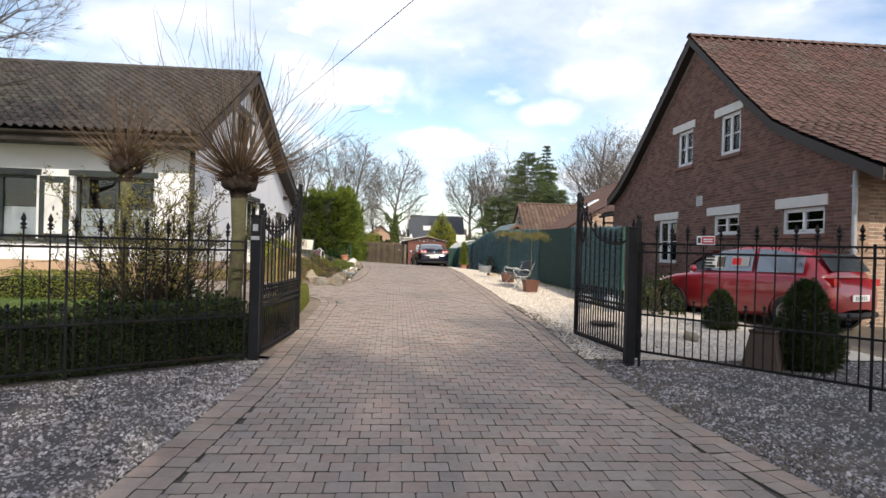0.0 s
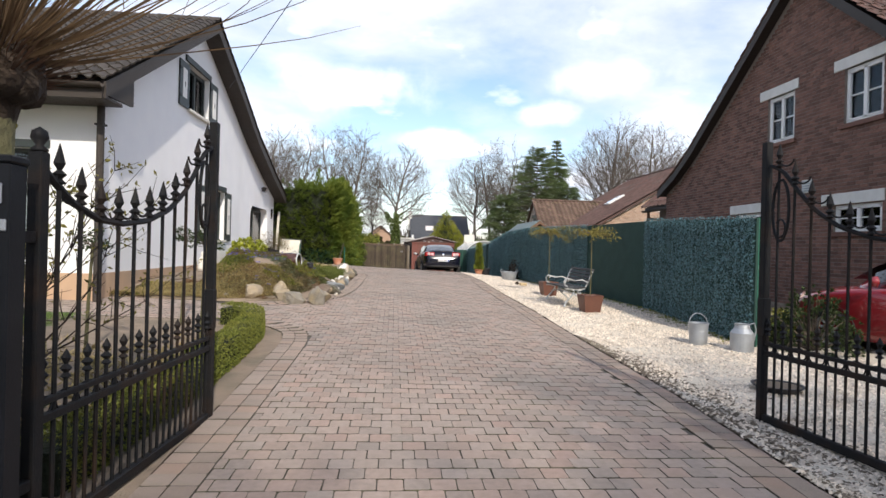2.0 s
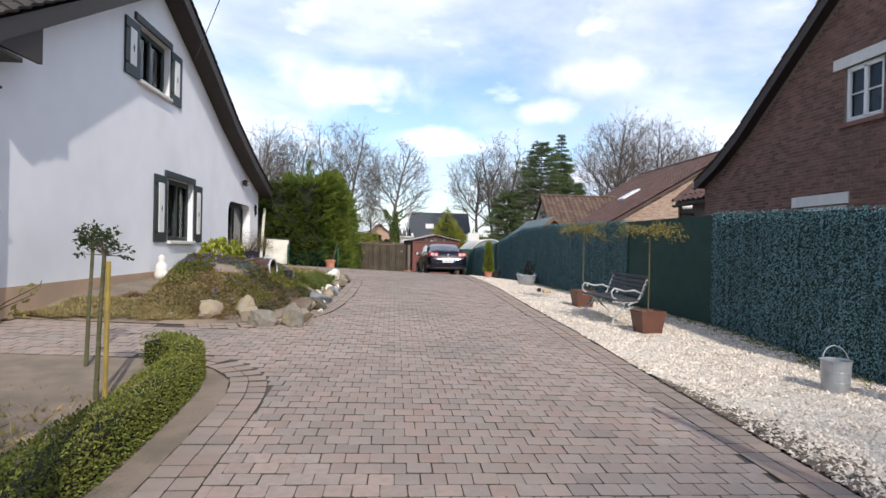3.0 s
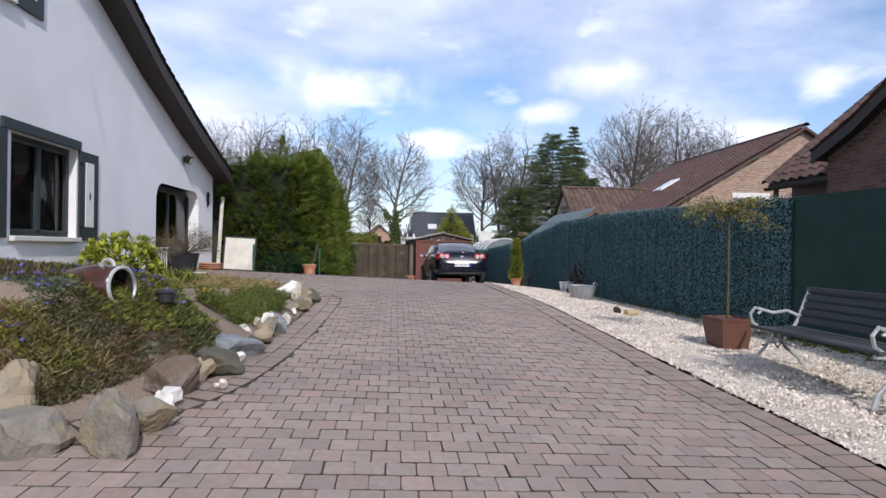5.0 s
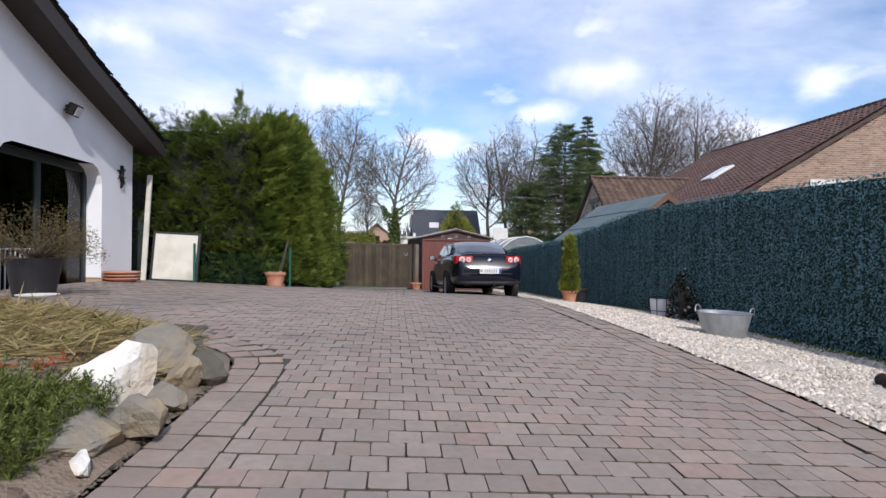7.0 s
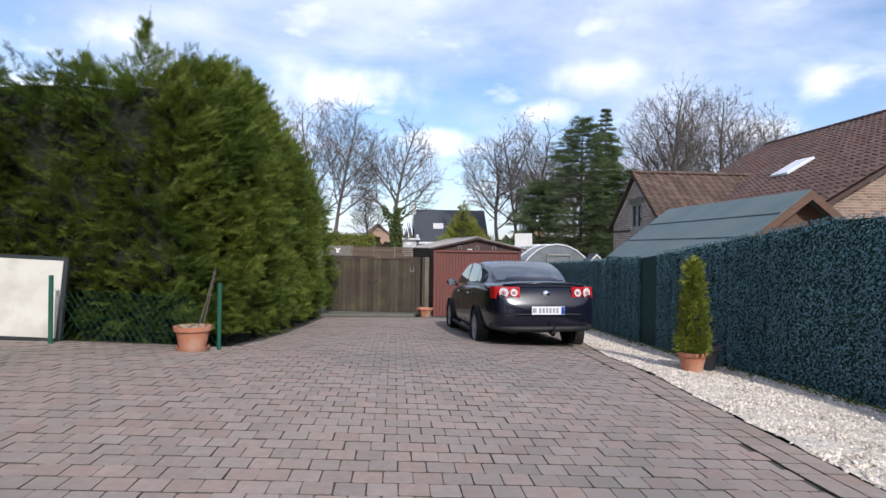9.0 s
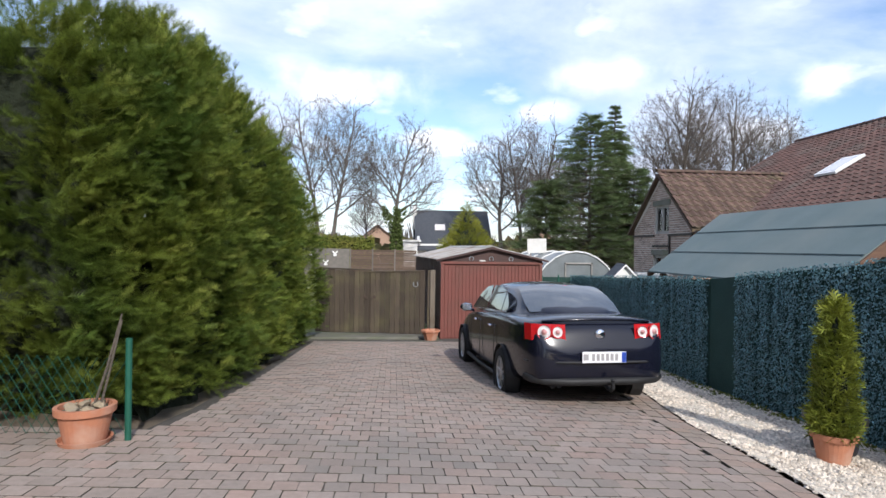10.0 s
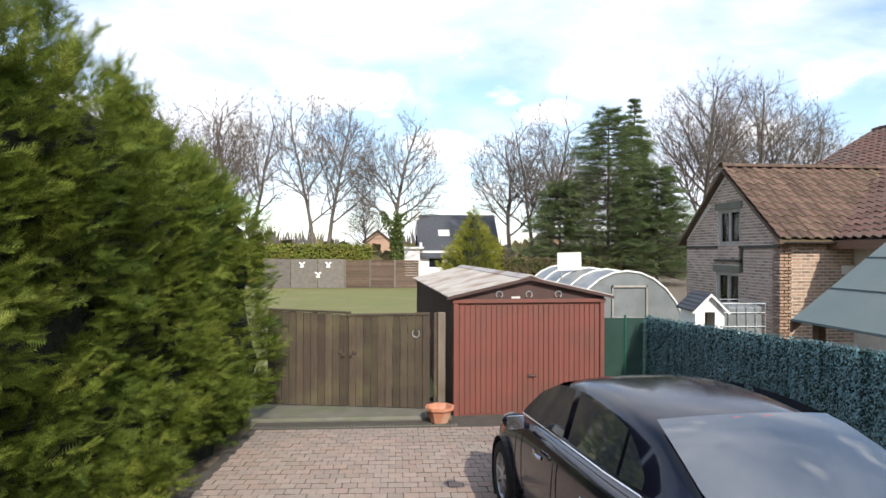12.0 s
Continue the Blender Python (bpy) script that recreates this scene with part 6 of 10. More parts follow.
clipped_hedge("box_hedge", "low curved box hedge edging the paved drive", [(-2.08, 7.9), (-1.98, 9.6), (-1.98, 11.3), (-2.02, 12.2), (-2.12, 12.8), (-2.35, 13.15), (-2.62, 13.26)], 0.27, 0.29, BOXLEAF, 26000, 0.019)
clipped_hedge("privet_hedge", "dark clipped hedge behind the front railing", [(-1.98, 7.42), (-6.6, 4.25)], 0.5, 0.62, DARKLEAF, 20000, 0.035)
clipped_hedge("box_hedge", "square clipped box hedge on the front lawn", [(-7.6, 11.9), (-5.6, 11.9)], 0.7, 0.45, BOXLEAF, 5000, 0.035)
clipped_hedge("low_hedge", "low green hedge beside the brick house", [(5.3, 13.2), (7.5, 13.2)], 0.4, 0.4, BOXLEAF, 3500, 0.035)


def rods(s, base, n, lo, hi, spread, r0=0.006, up=0.35, segs=5, fork=0.0):
    """Whippy shoots that leave a head in all upward directions and bend up."""
    for _ in range(n):
        d = rnd_dir(-0.15, 1.0)
        d = Vector((d.x * spread, d.y * spread, d.z + 0.25)).normalized()
        p = Vector(base) + d * random.uniform(0.05, 0.2)
        ln = random.uniform(lo, hi)
        pts, rad = [p.copy()], [r0]
        for k in range(segs):
            d = (d + Vector((0, 0, up / segs)) + rnd_dir() * 0.07).normalized()
            p = p + d * ln / segs
            pts.append(p.copy())
            rad.append(r0 * (1 - (k + 1) / segs * 0.8))
            if random.random() < fork and k > 1:
                e = (d + rnd_dir() * 0.7).normalized()
                s.tube([p, p + e * ln * 0.12, p + (e + Vector((0, 0, 0.3))) * ln * 0.25], [r0 * 0.5, r0 * 0.4, r0 * 0.2], 3, cap=False)
        s.tube(pts, rad, 3, cap=False)


def pollard(x, y, head, rod_lo, rod_hi, n, label, rad=0.085):
    z0 = gz(x, y) - 0.05
    t = thing("pollard_willow", label, "tree", x, y, z0, 0, "pollarded willows")
    H = head - z0
    part("trunk", Shape().tube([(0.03, 0, -0.2), (0, 0, 0.15), (-0.02, 0.01, H * 0.4), (0.01, 0, H * 0.75), (0, 0, H)], [rad * 1.3, rad * 1.1, rad, rad * 0.96, rad * 1.15], 14), BARKGREEN, t, smooth=True)
    k = Shape()
    for i in range(30):
        d = rnd_dir(-0.1, 0.9)
        c = Vector((0, 0, H + 0.10)) + Vector((d.x * 0.13, d.y * 0.13, d.z * 0.18))
        k.lathe([(0.0, -0.1), (0.07, -0.07), (0.1, 0), (0.07, 0.07), (0.0, 0.1)], 7, Matrix.Translation(c) @ d.to_track_quat("Z", "Y").to_matrix().to_4x4(), cap=False)
    k.lathe([(rad, -0.12), (0.12, 0.02), (0.18, 0.14), (0.15, 0.26), (0.0, 0.32)], 12, Matrix.Translation((0, 0, H)), cap=False)
    part("knuckle", k, KNUCKLE, t, "dark gnarled pollard head", smooth=True)
    s = Shape()
    rods(s, (0, 0, H + 0.16), n, rod_lo, rod_hi, 0.8, 0.0066, 0.4, 5, 0.25)
    part("shoot", s, TWIGRED, t, "long reddish-brown shoots", kind="stuff", fix=False)
    fine = Shape()
    rods(fine, (0, 0, H + 0.2), n, rod_lo * 0.3, rod_lo * 0.8, 1.1, 0.004, 0.3, 4, 0.15)
    part("side_twig", fine, TWIGRED, t, kind="stuff", fix=False)
    stub = Shape()
    rods(stub, (0, 0, H + 0.10), n * 5, 0.04, 0.28, 1.6, 0.0042, 0.3, 3, 0.0)
    part("stub", stub, STUBRED, t, "short red-brown dead twigs", kind="stuff", fix=False)
    return t


random.seed(5)
pollard(-2.09, 7.5, 1.84, 0.9, 1.75, 170, "pollarded willow with long bare shoots behind the railing")
pollard(-4.1, 9.0, 2.15, 0.7, 1.25, 110, "smaller pollarded willow among the shrubs", 0.07)

random.seed(6)
sh = thing("flowering_shrub", "many-stemmed shrub breaking into yellow-green leaf", "shrub", -3.45, 8.5, gz(-3.45, 8.5))
st, lf = Shape(), Shape()
for _ in range(120):
    d = rnd_dir(0.45, 1.0)
    p = Vector((random.uniform(-0.25, 0.25), random.uniform(-0.25, 0.25), 0))
    pts, ln = [p.copy()], random.uniform(1.2, 2.35)
    for k in range(7):
        d = (d + rnd_dir() * 0.2 + Vector((0, 0, 0.08))).normalized()
        p = p + d * ln / 7
        pts.append(p.copy())
        if k > 1:
            for _ in range(3):
                e = (d + rnd_dir() * 0.9).normalized()
                q = p + e * random.uniform(0.15, 0.4)
                st.tube([p, (p + q) / 2 + rnd_dir() * 0.02, q], [0.004, 0.003, 0.0015], 3, cap=False)
                for _ in range((0, 0, 0, 1, 4, 6, 7)[k]):
                    w = p + (q - p) * random.random() + rnd_dir() * 0.03
                    leaf_into(lf, w, rnd_dir(), rnd_dir(), random.uniform(0.03, 0.06), 0.022)
    st.tube(pts, [0.017, 0.015, 0.012, 0.009, 0.007, 0.005, 0.004, 0.002], 4, cap=False)
part("stem", st, KNUCKLE, sh, kind="stuff", fix=False)
part("young_leaves", lf, BUDLEAF, sh, "sparse young yellow-green leaves", kind="stuff", fix=False)


def leafy_bush(name, label, x, y, r, h, material, n, leaf=0.07, flowers=None, z=None, category="shrub", group=""):
    """A rounded bush: short stems and leaves in rosettes over an uneven dome."""
    b = thing(name, label, category, x, y, gz(x, y) if z is None else z, 0, group)
    s, stems = Shape(), Shape()
    for i in range(26):
        d = rnd_dir(0.2, 1.0)
        stems.tube([(0, 0, 0), tuple(Vector((d.x * r * 0.5, d.y * r * 0.5, d.z * h * 0.6))), tuple(Vector((d.x * r, d.y * r, d.z * h)) * 0.92)], [0.012, 0.008, 0.004], 4, cap=False)
    part("stems", stems, TWIGBROWN, b, kind="stuff", fix=False)
    fl = Shape()
    for _ in range(n // 7):
        d = rnd_dir(-0.05, 1.0)
        k = (0.72 + 0.28 * random.random()) * (1 + 0.22 * noise.noise((d.x * 2.2 + x, d.y * 2.2 + y, d.z * 2.2)))
        c = Vector((d.x * r * k, d.y * r * k, max(0.02, d.z * h * k)))
        for _ in range(7):
            ax = (d + rnd_dir() * 0.9).normalized()
            leaf_into(s, c, ax, (d + Vector((0, 0, 0.6))).normalized(), leaf * random.uniform(0.7, 1.3), leaf * 0.42)
        if flowers and random.random() < 0.12:
            for _ in range(6):
                leaf_into(fl, c + d * 0.03, rnd_dir(), d, 0.03, 0.03)
    part("foliage", s, material, b, "dense leaves", kind="stuff", fix=False)
    if flowers:
        part("flowers", fl, flowers, b, "small pale flowers", kind="stuff", fix=False)
    return b


random.seed(7)
leafy_bush("skimmia", "glossy dark evergreen shrub with pale flower heads", -2.75, 8.1, 0.55, 0.72, DARKLEAF, 3600, 0.07, PALEFLOWER)
leafy_bush("skimmia", "glossy dark evergreen shrub with pale flower heads", -3.6, 7.7, 0.6, 0.66, DARKLEAF, 3600, 0.07, PALEFLOWER)
leafy_bush("white_flowers", "clump of white spring flowers on the lawn edge", -4.9, 8.6, 0.4, 0.4, BOXLEAF, 1200, 0.05, PALEFLOWER, category="flowers")
leafy_bush("skimmia", "low dark shrub behind the clipped hedge", -4.6, 7.1, 0.6, 0.5, DARKLEAF, 2600, 0.06)
leafy_bush("aucuba", "yellow-spotted laurel bush against the white house", -4.35, 21.6, 0.62, 0.85, YELLOWLEAF, 3000, 0.12, z=0.5)
leafy_bush("mixed_shrub", "green shrub beside the brick house", 5.5, 12.2, 0.55, 0.85, DARKLEAF, 3400, 0.06)
leafy_bush("mixed_shrub", "low shrub on the gravel beside the brick house", 8.5, 8.3, 0.6, 0.4, BOXLEAF, 2000, 0.06)


def cone_conifer(name, label, x, y, r, h, material, n, spray=0.12, z=None, blunt=0.75, bare=0.0, category="conifer", group=""):
    """A dense conical conifer with feathery outline."""
    z = gz(x, y) if z is None else z
    t = thing(name, label, category, x, y, z, 0, group)
    part("trunk", Shape().tube([(0, 0, -0.05), (0, 0, h * 0.9)], [max(0.03, r * 0.07), 0.012], 7), BARK, t)
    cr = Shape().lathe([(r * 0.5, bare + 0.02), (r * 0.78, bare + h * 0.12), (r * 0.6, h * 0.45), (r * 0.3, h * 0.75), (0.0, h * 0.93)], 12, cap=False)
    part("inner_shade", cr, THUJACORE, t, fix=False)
    s = Shape()
    for _ in range(n):
        u = random.random() ** 1.4
        zz = bare + (h - bare) * u
        rr = r * (1 - u) ** blunt * (min(1.0, 0.6 + u * 4)) * (1 + 0.16 * noise.noise((x + zz * 2, y, zz * 3)))
        a = random.uniform(0, 6.283)
        rr *= 1 + 0.15 * noise.noise((math.cos(a) * 2 + x, math.sin(a) * 2 + y, zz * 2.5))
        d = Vector((math.cos(a), math.sin(a), 0))
        p = Vector((d.x, d.y, 0)) * rr * random.uniform(0.78, 1.0) + Vector((0, 0, zz))
        spray_into(s, p, (d * 0.6 + Vector((0, 0, random.uniform(0.1, 1.0))) + rnd_dir() * 0.35).normalized(), (d + rnd_dir() * 0.4).normalized(), spray * random.uniform(0.7, 1.3))
    part("foliage", s, material, t, "feathery evergreen sprays", kind="stuff", fix=False)
    return t


random.seed(8)
cone_conifer("yew_cone", "dark clipped yew cone on the gravel", 4.98, 6.95, 0.42, 1.06, DARKLEAF, 4500, 0.09, blunt=0.5)
cone_conifer("yew_cone", "small dark clipped yew dome on the gravel", 5.65, 10.0, 0.30, 0.68, DARKLEAF, 2400, 0.08, blunt=0.5)
gc = thing("golden_conifer", "broad golden-green garden conifer", "conifer", 5.85, 74.5, -0.3)
part("trunk", Shape().tube([(0, 0, -0.05), (0, 0, 5.7)], [0.16, 0.02], 7), BARK, gc)
part("inner_shade", Shape().lathe([(1.7, 0.1), (1.9, 0.7), (1.2, 2.8), (0.4, 4.6), (0.0, 5.4)], 12, cap=False), THUJACORE, gc, fix=False)
gold = []
for _ in range(620):
    u, a = random.random() ** 1.5, random.uniform(0, 6.283)
    rr = 2.75 * (1 - u) ** 1.05 * min(1.0, 0.75 + u * 3) * (1 + 0.3 * noise.noise((math.cos(a) * 2, math.sin(a) * 2, u * 7)))
    gold.append(((math.cos(a) * rr * 0.6, math.sin(a) * rr * 0.6, 0.2 + 5.4 * u), (math.cos(a), math.sin(a), random.uniform(0.2, 1.0)), 0.45 + rr * 0.42))
gold.append(((0, 0, 5.2), (0, 0, 1), 0.9))
frond_part("foliage", gold, GOLDLEAF, gc, "golden evergreen sprays", np.random.default_rng(8), 16, (0.3, 0.6), 0.0, True)


# ---- bare trees ----
def bare_tree(name, label, x, y, h, R, seed, lean=0.0, stems=1, material=None, rad=None, fine=0.013, group="bare trees", limbs=6):
    """A leafless tree: tapered trunk, arching limbs that fork into fine twigs inside a rounded crown of radius R."""
    random.seed(seed)
    t = thing(name, label, "tree", x, y, gz(x, y), 0, group)
    trunk, limb_s, twig_s = Shape(), Shape(), Shape()
    rad = rad or h * 0.016
    ends = []

    def out_of_crown(p):
        return ((p.x - lean * p.z) / R) ** 2 + (p.y / R) ** 2 + ((p.z - 0.60 * h) / (0.41 * h)) ** 2 > 1.0

    def branch(p, d, ln, r, lv, bend):
        segs = (9, 5, 3)[lv]
        pts, rads = [p.copy()], [r]
        turn = random.uniform(0, 6.28)
        for k in range(segs):
            d = (d + rnd_dir() * (0.10, 0.16, 0.2)[lv] + Vector((0, 0, bend / segs))).normalized()
            q = p + d * ln / segs
            if k > 1 and out_of_crown(q):
                break
            u = (k + 1) / segs
            p = q
            pts.append(p.copy())
            rads.append(max(r * (1 - 0.8 * u), fine * (1.2, 0.95, 0.75)[lv]))
            if lv < 2 and u > (0.2, 0.12)[lv]:
                for _ in range((2, 2)[lv]):
                    turn += 2.4
                    o = d.orthogonal().normalized()
                    o = o * math.cos(turn) + d.cross(o) * math.sin(turn)
                    e = (d * 0.8 + o * random.uniform(0.5, 0.95)).normalized()
                    if e.z < 0:
                        e.z *= 0.4
                    branch(p - d * ln / segs * random.random() * 0.6, e, ln * (0.52, 0.5)[lv] * (1.15 - 0.5 * u) * random.uniform(0.7, 1.15), rads[-1] * 0.6, lv + 1, bend * 0.7)
            if lv == 2 or u > 0.75:
                for _ in range(6 if lv == 2 else 3):
                    ends.append((p, (d + rnd_dir() * 0.75 + Vector((0, 0, 0.12))).normalized(), random.uniform(0.35, 0.95) * h / 16))
        if len(pts) > 1:
            ends.append((p, (d + rnd_dir() * 0.2).normalized(), 0.7 * h / 16))
            (limb_s if lv == 0 else twig_s).tube(pts, rads, 5 if lv == 0 else 3, cap=False)
    for sidx in range(stems):
        a = 6.283 * sidx / stems + seed
        off = Vector((math.cos(a), math.sin(a), 0)) * (0.45 if stems > 1 else 0)
        d0 = Vector((lean + off.x * 0.3, off.y * 0.3, 1)).normalized()
        th, rs = h * 0.33, rad * (1.0 if stems == 1 else 0.75)
        trunk.tube([off - d0 * 0.3, off + d0 * th * 0.1, off + d0 * th * 0.5, off + d0 * th], [rs * 1.6, rs * 1.15, rs, rs * 0.82], 9, cap=False)
        branch(off + d0 * th * 0.98, d0, h * 0.70, rs * 0.8, 0, 0.1)
        n_ = limbs if stems == 1 else max(3, limbs - 2)
        for i in range(n_):
            w = 2.4 * i + random.uniform(-0.4, 0.4) + seed
            k = (i + 0.5) / n_
            e = (d0 + Vector((math.cos(w), math.sin(w), 0)) * (2.1 - 1.3 * k) * random.uniform(0.8, 1.15)).normalized()
            branch(off + d0 * th * (0.8 + 0.75 * k), e, h * random.uniform(0.48, 0.6), rs * (0.46 - 0.1 * k), 0, 0.6)
    part("trunk", trunk, material or BARKFAR, t, smooth=True, fix=False)
    part("limb", limb_s, material or BARKFAR, t, kind="stuff", fix=False)
    part("branch", twig_s, material or BARKFAR, t, kind="stuff", fix=False)
    foot = np.array([tuple(e[0]) for e in ends])
    way = np.array([tuple(e[1]) for e in ends])
    ln = np.array([e[2] for e in ends])
    u = unit(np.cross(way, np.array((0.31, 0.52, 0.79))))
    w = np.cross(way, u)
    r = fine * 0.62
    v = np.stack([foot + u * r, foot - u * r * 0.5 + w * r * 0.87, foot - u * r * 0.5 - w * r * 0.87, foot + way * ln[:, None]], 1)
    f = np.array(((0, 1, 3), (1, 2, 3), (2, 0, 3)))[None] + (np.arange(len(foot)) * 4)[:, None, None]
    ob = new("twig", array_mesh("twig", v.reshape(-1, 3), f.reshape(-1, 3), material or BARKFAR))
    ob.parent = t
    tagged(ob, "fine bare twigs", kind="stuff")
    return t


def again(proto, label, x, y, turn, size):
    """The same kind of tree elsewhere, turned and scaled."""
    c = copy_thing(proto, pose(x, y, gz(x, y), 0, 0, turn) @ Matrix.Diagonal((size, size, size, 1)))
    return tagged(c, label)


tree_a = bare_tree("oak_tree", "tall twin-stemmed bare tree beyond the back hedge", -7.5, 86, 17.6, 5.2, 31, stems=2)
tree_b = bare_tree("ash_tree", "bare tree with an ivy-clad trunk", -0.2, 84, 15.3, 4.4, 32)
s = Shape()
for _ in range(2300):
    zz = random.random() ** 1.2 * 6.2
    a = random.uniform(0, 6.283)
    rr = (0.55 + 0.3 * noise.noise((zz * 0.7, a, 2))) * (1.2 - zz / 7.5)
    arm = random.random()
    off = (-0.42 * max(0.0, zz - 3.2) if arm < 0.4 else (0.3 * max(0.0, zz - 3.6) if arm < 0.6 else 0.0))
    leaf_into(s, Vector((math.cos(a) * rr + off - 0.2, math.sin(a) * rr + 83.6, zz - 0.3)), rnd_dir(), rnd_dir(), 0.26, 0.2)
solo("trunk_ivy", s, HERB, "dark ivy climbing a bare tree trunk", kind="stuff", fix=False)
tree_c = bare_tree("oak_tree", "tall upright bare tree beside the spruces", 13.6, 84, 16.2, 3.7, 34, stems=2, limbs=6)
tree_d = bare_tree("oak_tree", "wide bare tree behind the farmhouse", 28.8, 82, 19.0, 5.6, 35, limbs=8)
tree_e = bare_tree("ash_tree", "slender leaning bare tree behind the dark-roofed house", 11.4, 87, 14.2, 3.5, 37, lean=-0.09)
again(tree_a, "tall bare tree behind the farmhouse", 35.5, 84, 75, 1.08)
again(tree_c, "spreading bare tree behind the farmhouse", 41.0, 86, 200, 1.15)
again(tree_c, "bare tree beyond the thuja hedge", -14.9, 86, 50, 1.06)
again(tree_b, "bare tree at the edge of the far wood", -18.3, 87, 310, 1.1)
again(tree_d, "bare tree at the edge of the far wood", -24.5, 90, 220, 0.92)
again(tree_b, "bare tree at the edge of the far wood", -32.0, 94, 120, 1.1)
again(tree_e, "small bare tree in the neighbouring garden", -3.9, 96, 120, 0.66)
again(tree_e, "thin bare tree in the neighbouring garden", 18.4, 92, 250, 1.05)
again(tree_b, "bare tree far behind the farmhouse", 23.5, 98, 30, 0.9)
bare_tree("garden_tree", "bare ornamental tree on the front lawn", -9.6, 10.4, 9.4, 4.2, 43, material=BARK, fine=0.005)


def spruce(name, label, x, y, h, r, seed, taper=0.85, droop=0.25, thin=1.0):
    """A conifer in tiers of boughs with gaps between them."""
    random.seed(seed)
    rng_ = np.random.default_rng(seed)
    t = thing(name, label, "conifer", x, y, gz(x, y), 0, "tall spruces")
    part("trunk", Shape().tube([(0, 0, 0), (0, 0, h)], [h * 0.015, 0.03], 7), BARKFAR, t)
    b, boughs_ = Shape(), []
    tiers = int(h * 2.3 * thin)
    for i in range(tiers):
        u = (i + random.uniform(-0.3, 0.3)) / tiers
        zz = h * (0.07 + 0.93 * max(0.0, u))
        for k in range(22 if u < 0.75 else 15):
            a = random.uniform(0, 6.283)
            rr = (r * (1 - max(0.0, u)) ** taper + 0.3) * random.uniform(0.6, 1.15) * (1 + 0.35 * noise.noise((math.cos(a) * 1.4, math.sin(a) * 1.4, zz * 0.5 + seed)))
            d = (math.cos(a), math.sin(a), random.uniform(-0.05, 0.3))
            b.tube([(0, 0, zz), (d[0] * rr, d[1] * rr, zz + d[2] * rr - droop * rr)], [0.035, 0.01], 3, cap=False)
            boughs_.append(((d[0] * rr * 0.12, d[1] * rr * 0.12, zz), d, rr))
    boughs_.append(((0, 0, h * 0.92), (0, 0, 1), h * 0.07))
    part("bough", b, BARKFAR, t, kind="stuff", fix=False)
    frond_part("needles", boughs_, SPRUCELEAF, t, "drooping dark needles", rng_, 34, (0.36, 0.8), droop, True)
    return t


spruce("spruce", "tall dark pointed spruce", 19.8, 76.8, 15.6, 2.5, 51, 0.9)
spruce("pine", "broad loose conifer beside the spruce", 16.9, 75, 14.2, 4.6, 52, 0.55, 0.1)
spruce("pine", "lower dark conifer beside the spruce", 13.2, 76, 8.6, 3.2, 53, 0.5, 0.1)
spruce("pine", "dark conifer among the bare trees", 20.5, 74, 9.6, 3.6, 54, 0.6, 0.15)


# ---- roadside trees behind the entrance, out of view, that shade it ----
for proto, x, y, turn, size in ((tree_c, -6.5, -7.0, 15, 0.70), (tree_a, -2.6, -8.5, 80, 0.70), (tree_d, 0.9, -7.0, 200, 0.66), (tree_c, 4.4, -8.5, 300, 0.74), (tree_a, 7.8, -7.5, 130, 0.74),
                                (tree_c, 7.0, -2.8, 65, 0.72), (tree_d, 11.2, -8.2, 40, 0.80), (tree_b, 14.5, -7.0, 260, 0.84)):
    again(proto, "roadside tree behind the entrance with bare crown", x, y, turn, size)

# ---- parked saloon ----
def loft(sections, closed_ends=True):
    """A skin through cross-sections of equal length."""
    s = Shape()
    n = len(sections[0])
    for sec in sections:
        s.v += [tuple(p) for p in sec]
    for i in range(len(sections) - 1):
        for k in range(n - 1):
            s.f.append((i * n + k, i * n + k + 1, (i + 1) * n + k + 1, (i + 1) * n + k))
    if closed_ends:
        s.f.append(tuple(range(n))[::-1])
        s.f.append(tuple((len(sections) - 1) * n + k for k in range(n)))
    return s


def wheel(parent, x, y, side, r=0.315, w=0.21, spokes=9):
    t = Shape().lathe([(r * 0.66, -w / 2), (r * 0.94, -w / 2), (r, -w * 0.36), (r, w * 0.36), (r * 0.94, w / 2), (r * 0.66, w / 2)], 28, pose(x, y, r, 0, 90, 0), cap=False)
    wh = part("wheel", t, TYRE, parent, "black tyre", smooth=True)
    rim = Shape().lathe([(r * 0.68, w * 0.46), (r * 0.64, w * 0.48), (r * 0.60, w * 0.38), (r * 0.58, -w * 0.2)], 28, pose(x, y, r, 0, 90 * side, 0), cap=False)
    for k in range(spokes):
        a = 2 * math.pi * k / spokes
        m = pose(x, y, r, 0, 90 * side, 0) @ Matrix.Rotation(a, 4, "Z")
        rim.box(0.03, r * 0.62, -0.016, 0.016, w * 0.34, w * 0.44, 0.005, m)
    rim.lathe([(0.055, w * 0.3), (0.05, w * 0.45), (0.0, w * 0.46)], 12, pose(x, y, r, 0, 90 * side, 0), cap=False)
    part("rim", rim, ALLOY, wh, "silver alloy rim")
    part("brake_disc", Shape().lathe([(0.0, 0.0), (r * 0.5, 0.0)], 20, pose(x + 0.01 * side, y, r, 0, 90 * side, 0), cap=False), CARTRIM, wh)


CAR = thing("parked_car", "dark blue-black saloon car parked on the paving", "car", 1.95, 30.56, 0.055, 3.4, rx=-2.2)
CAR.matrix_world = CAR.matrix_world @ Matrix.Diagonal((0.96, 1, 1, 1))
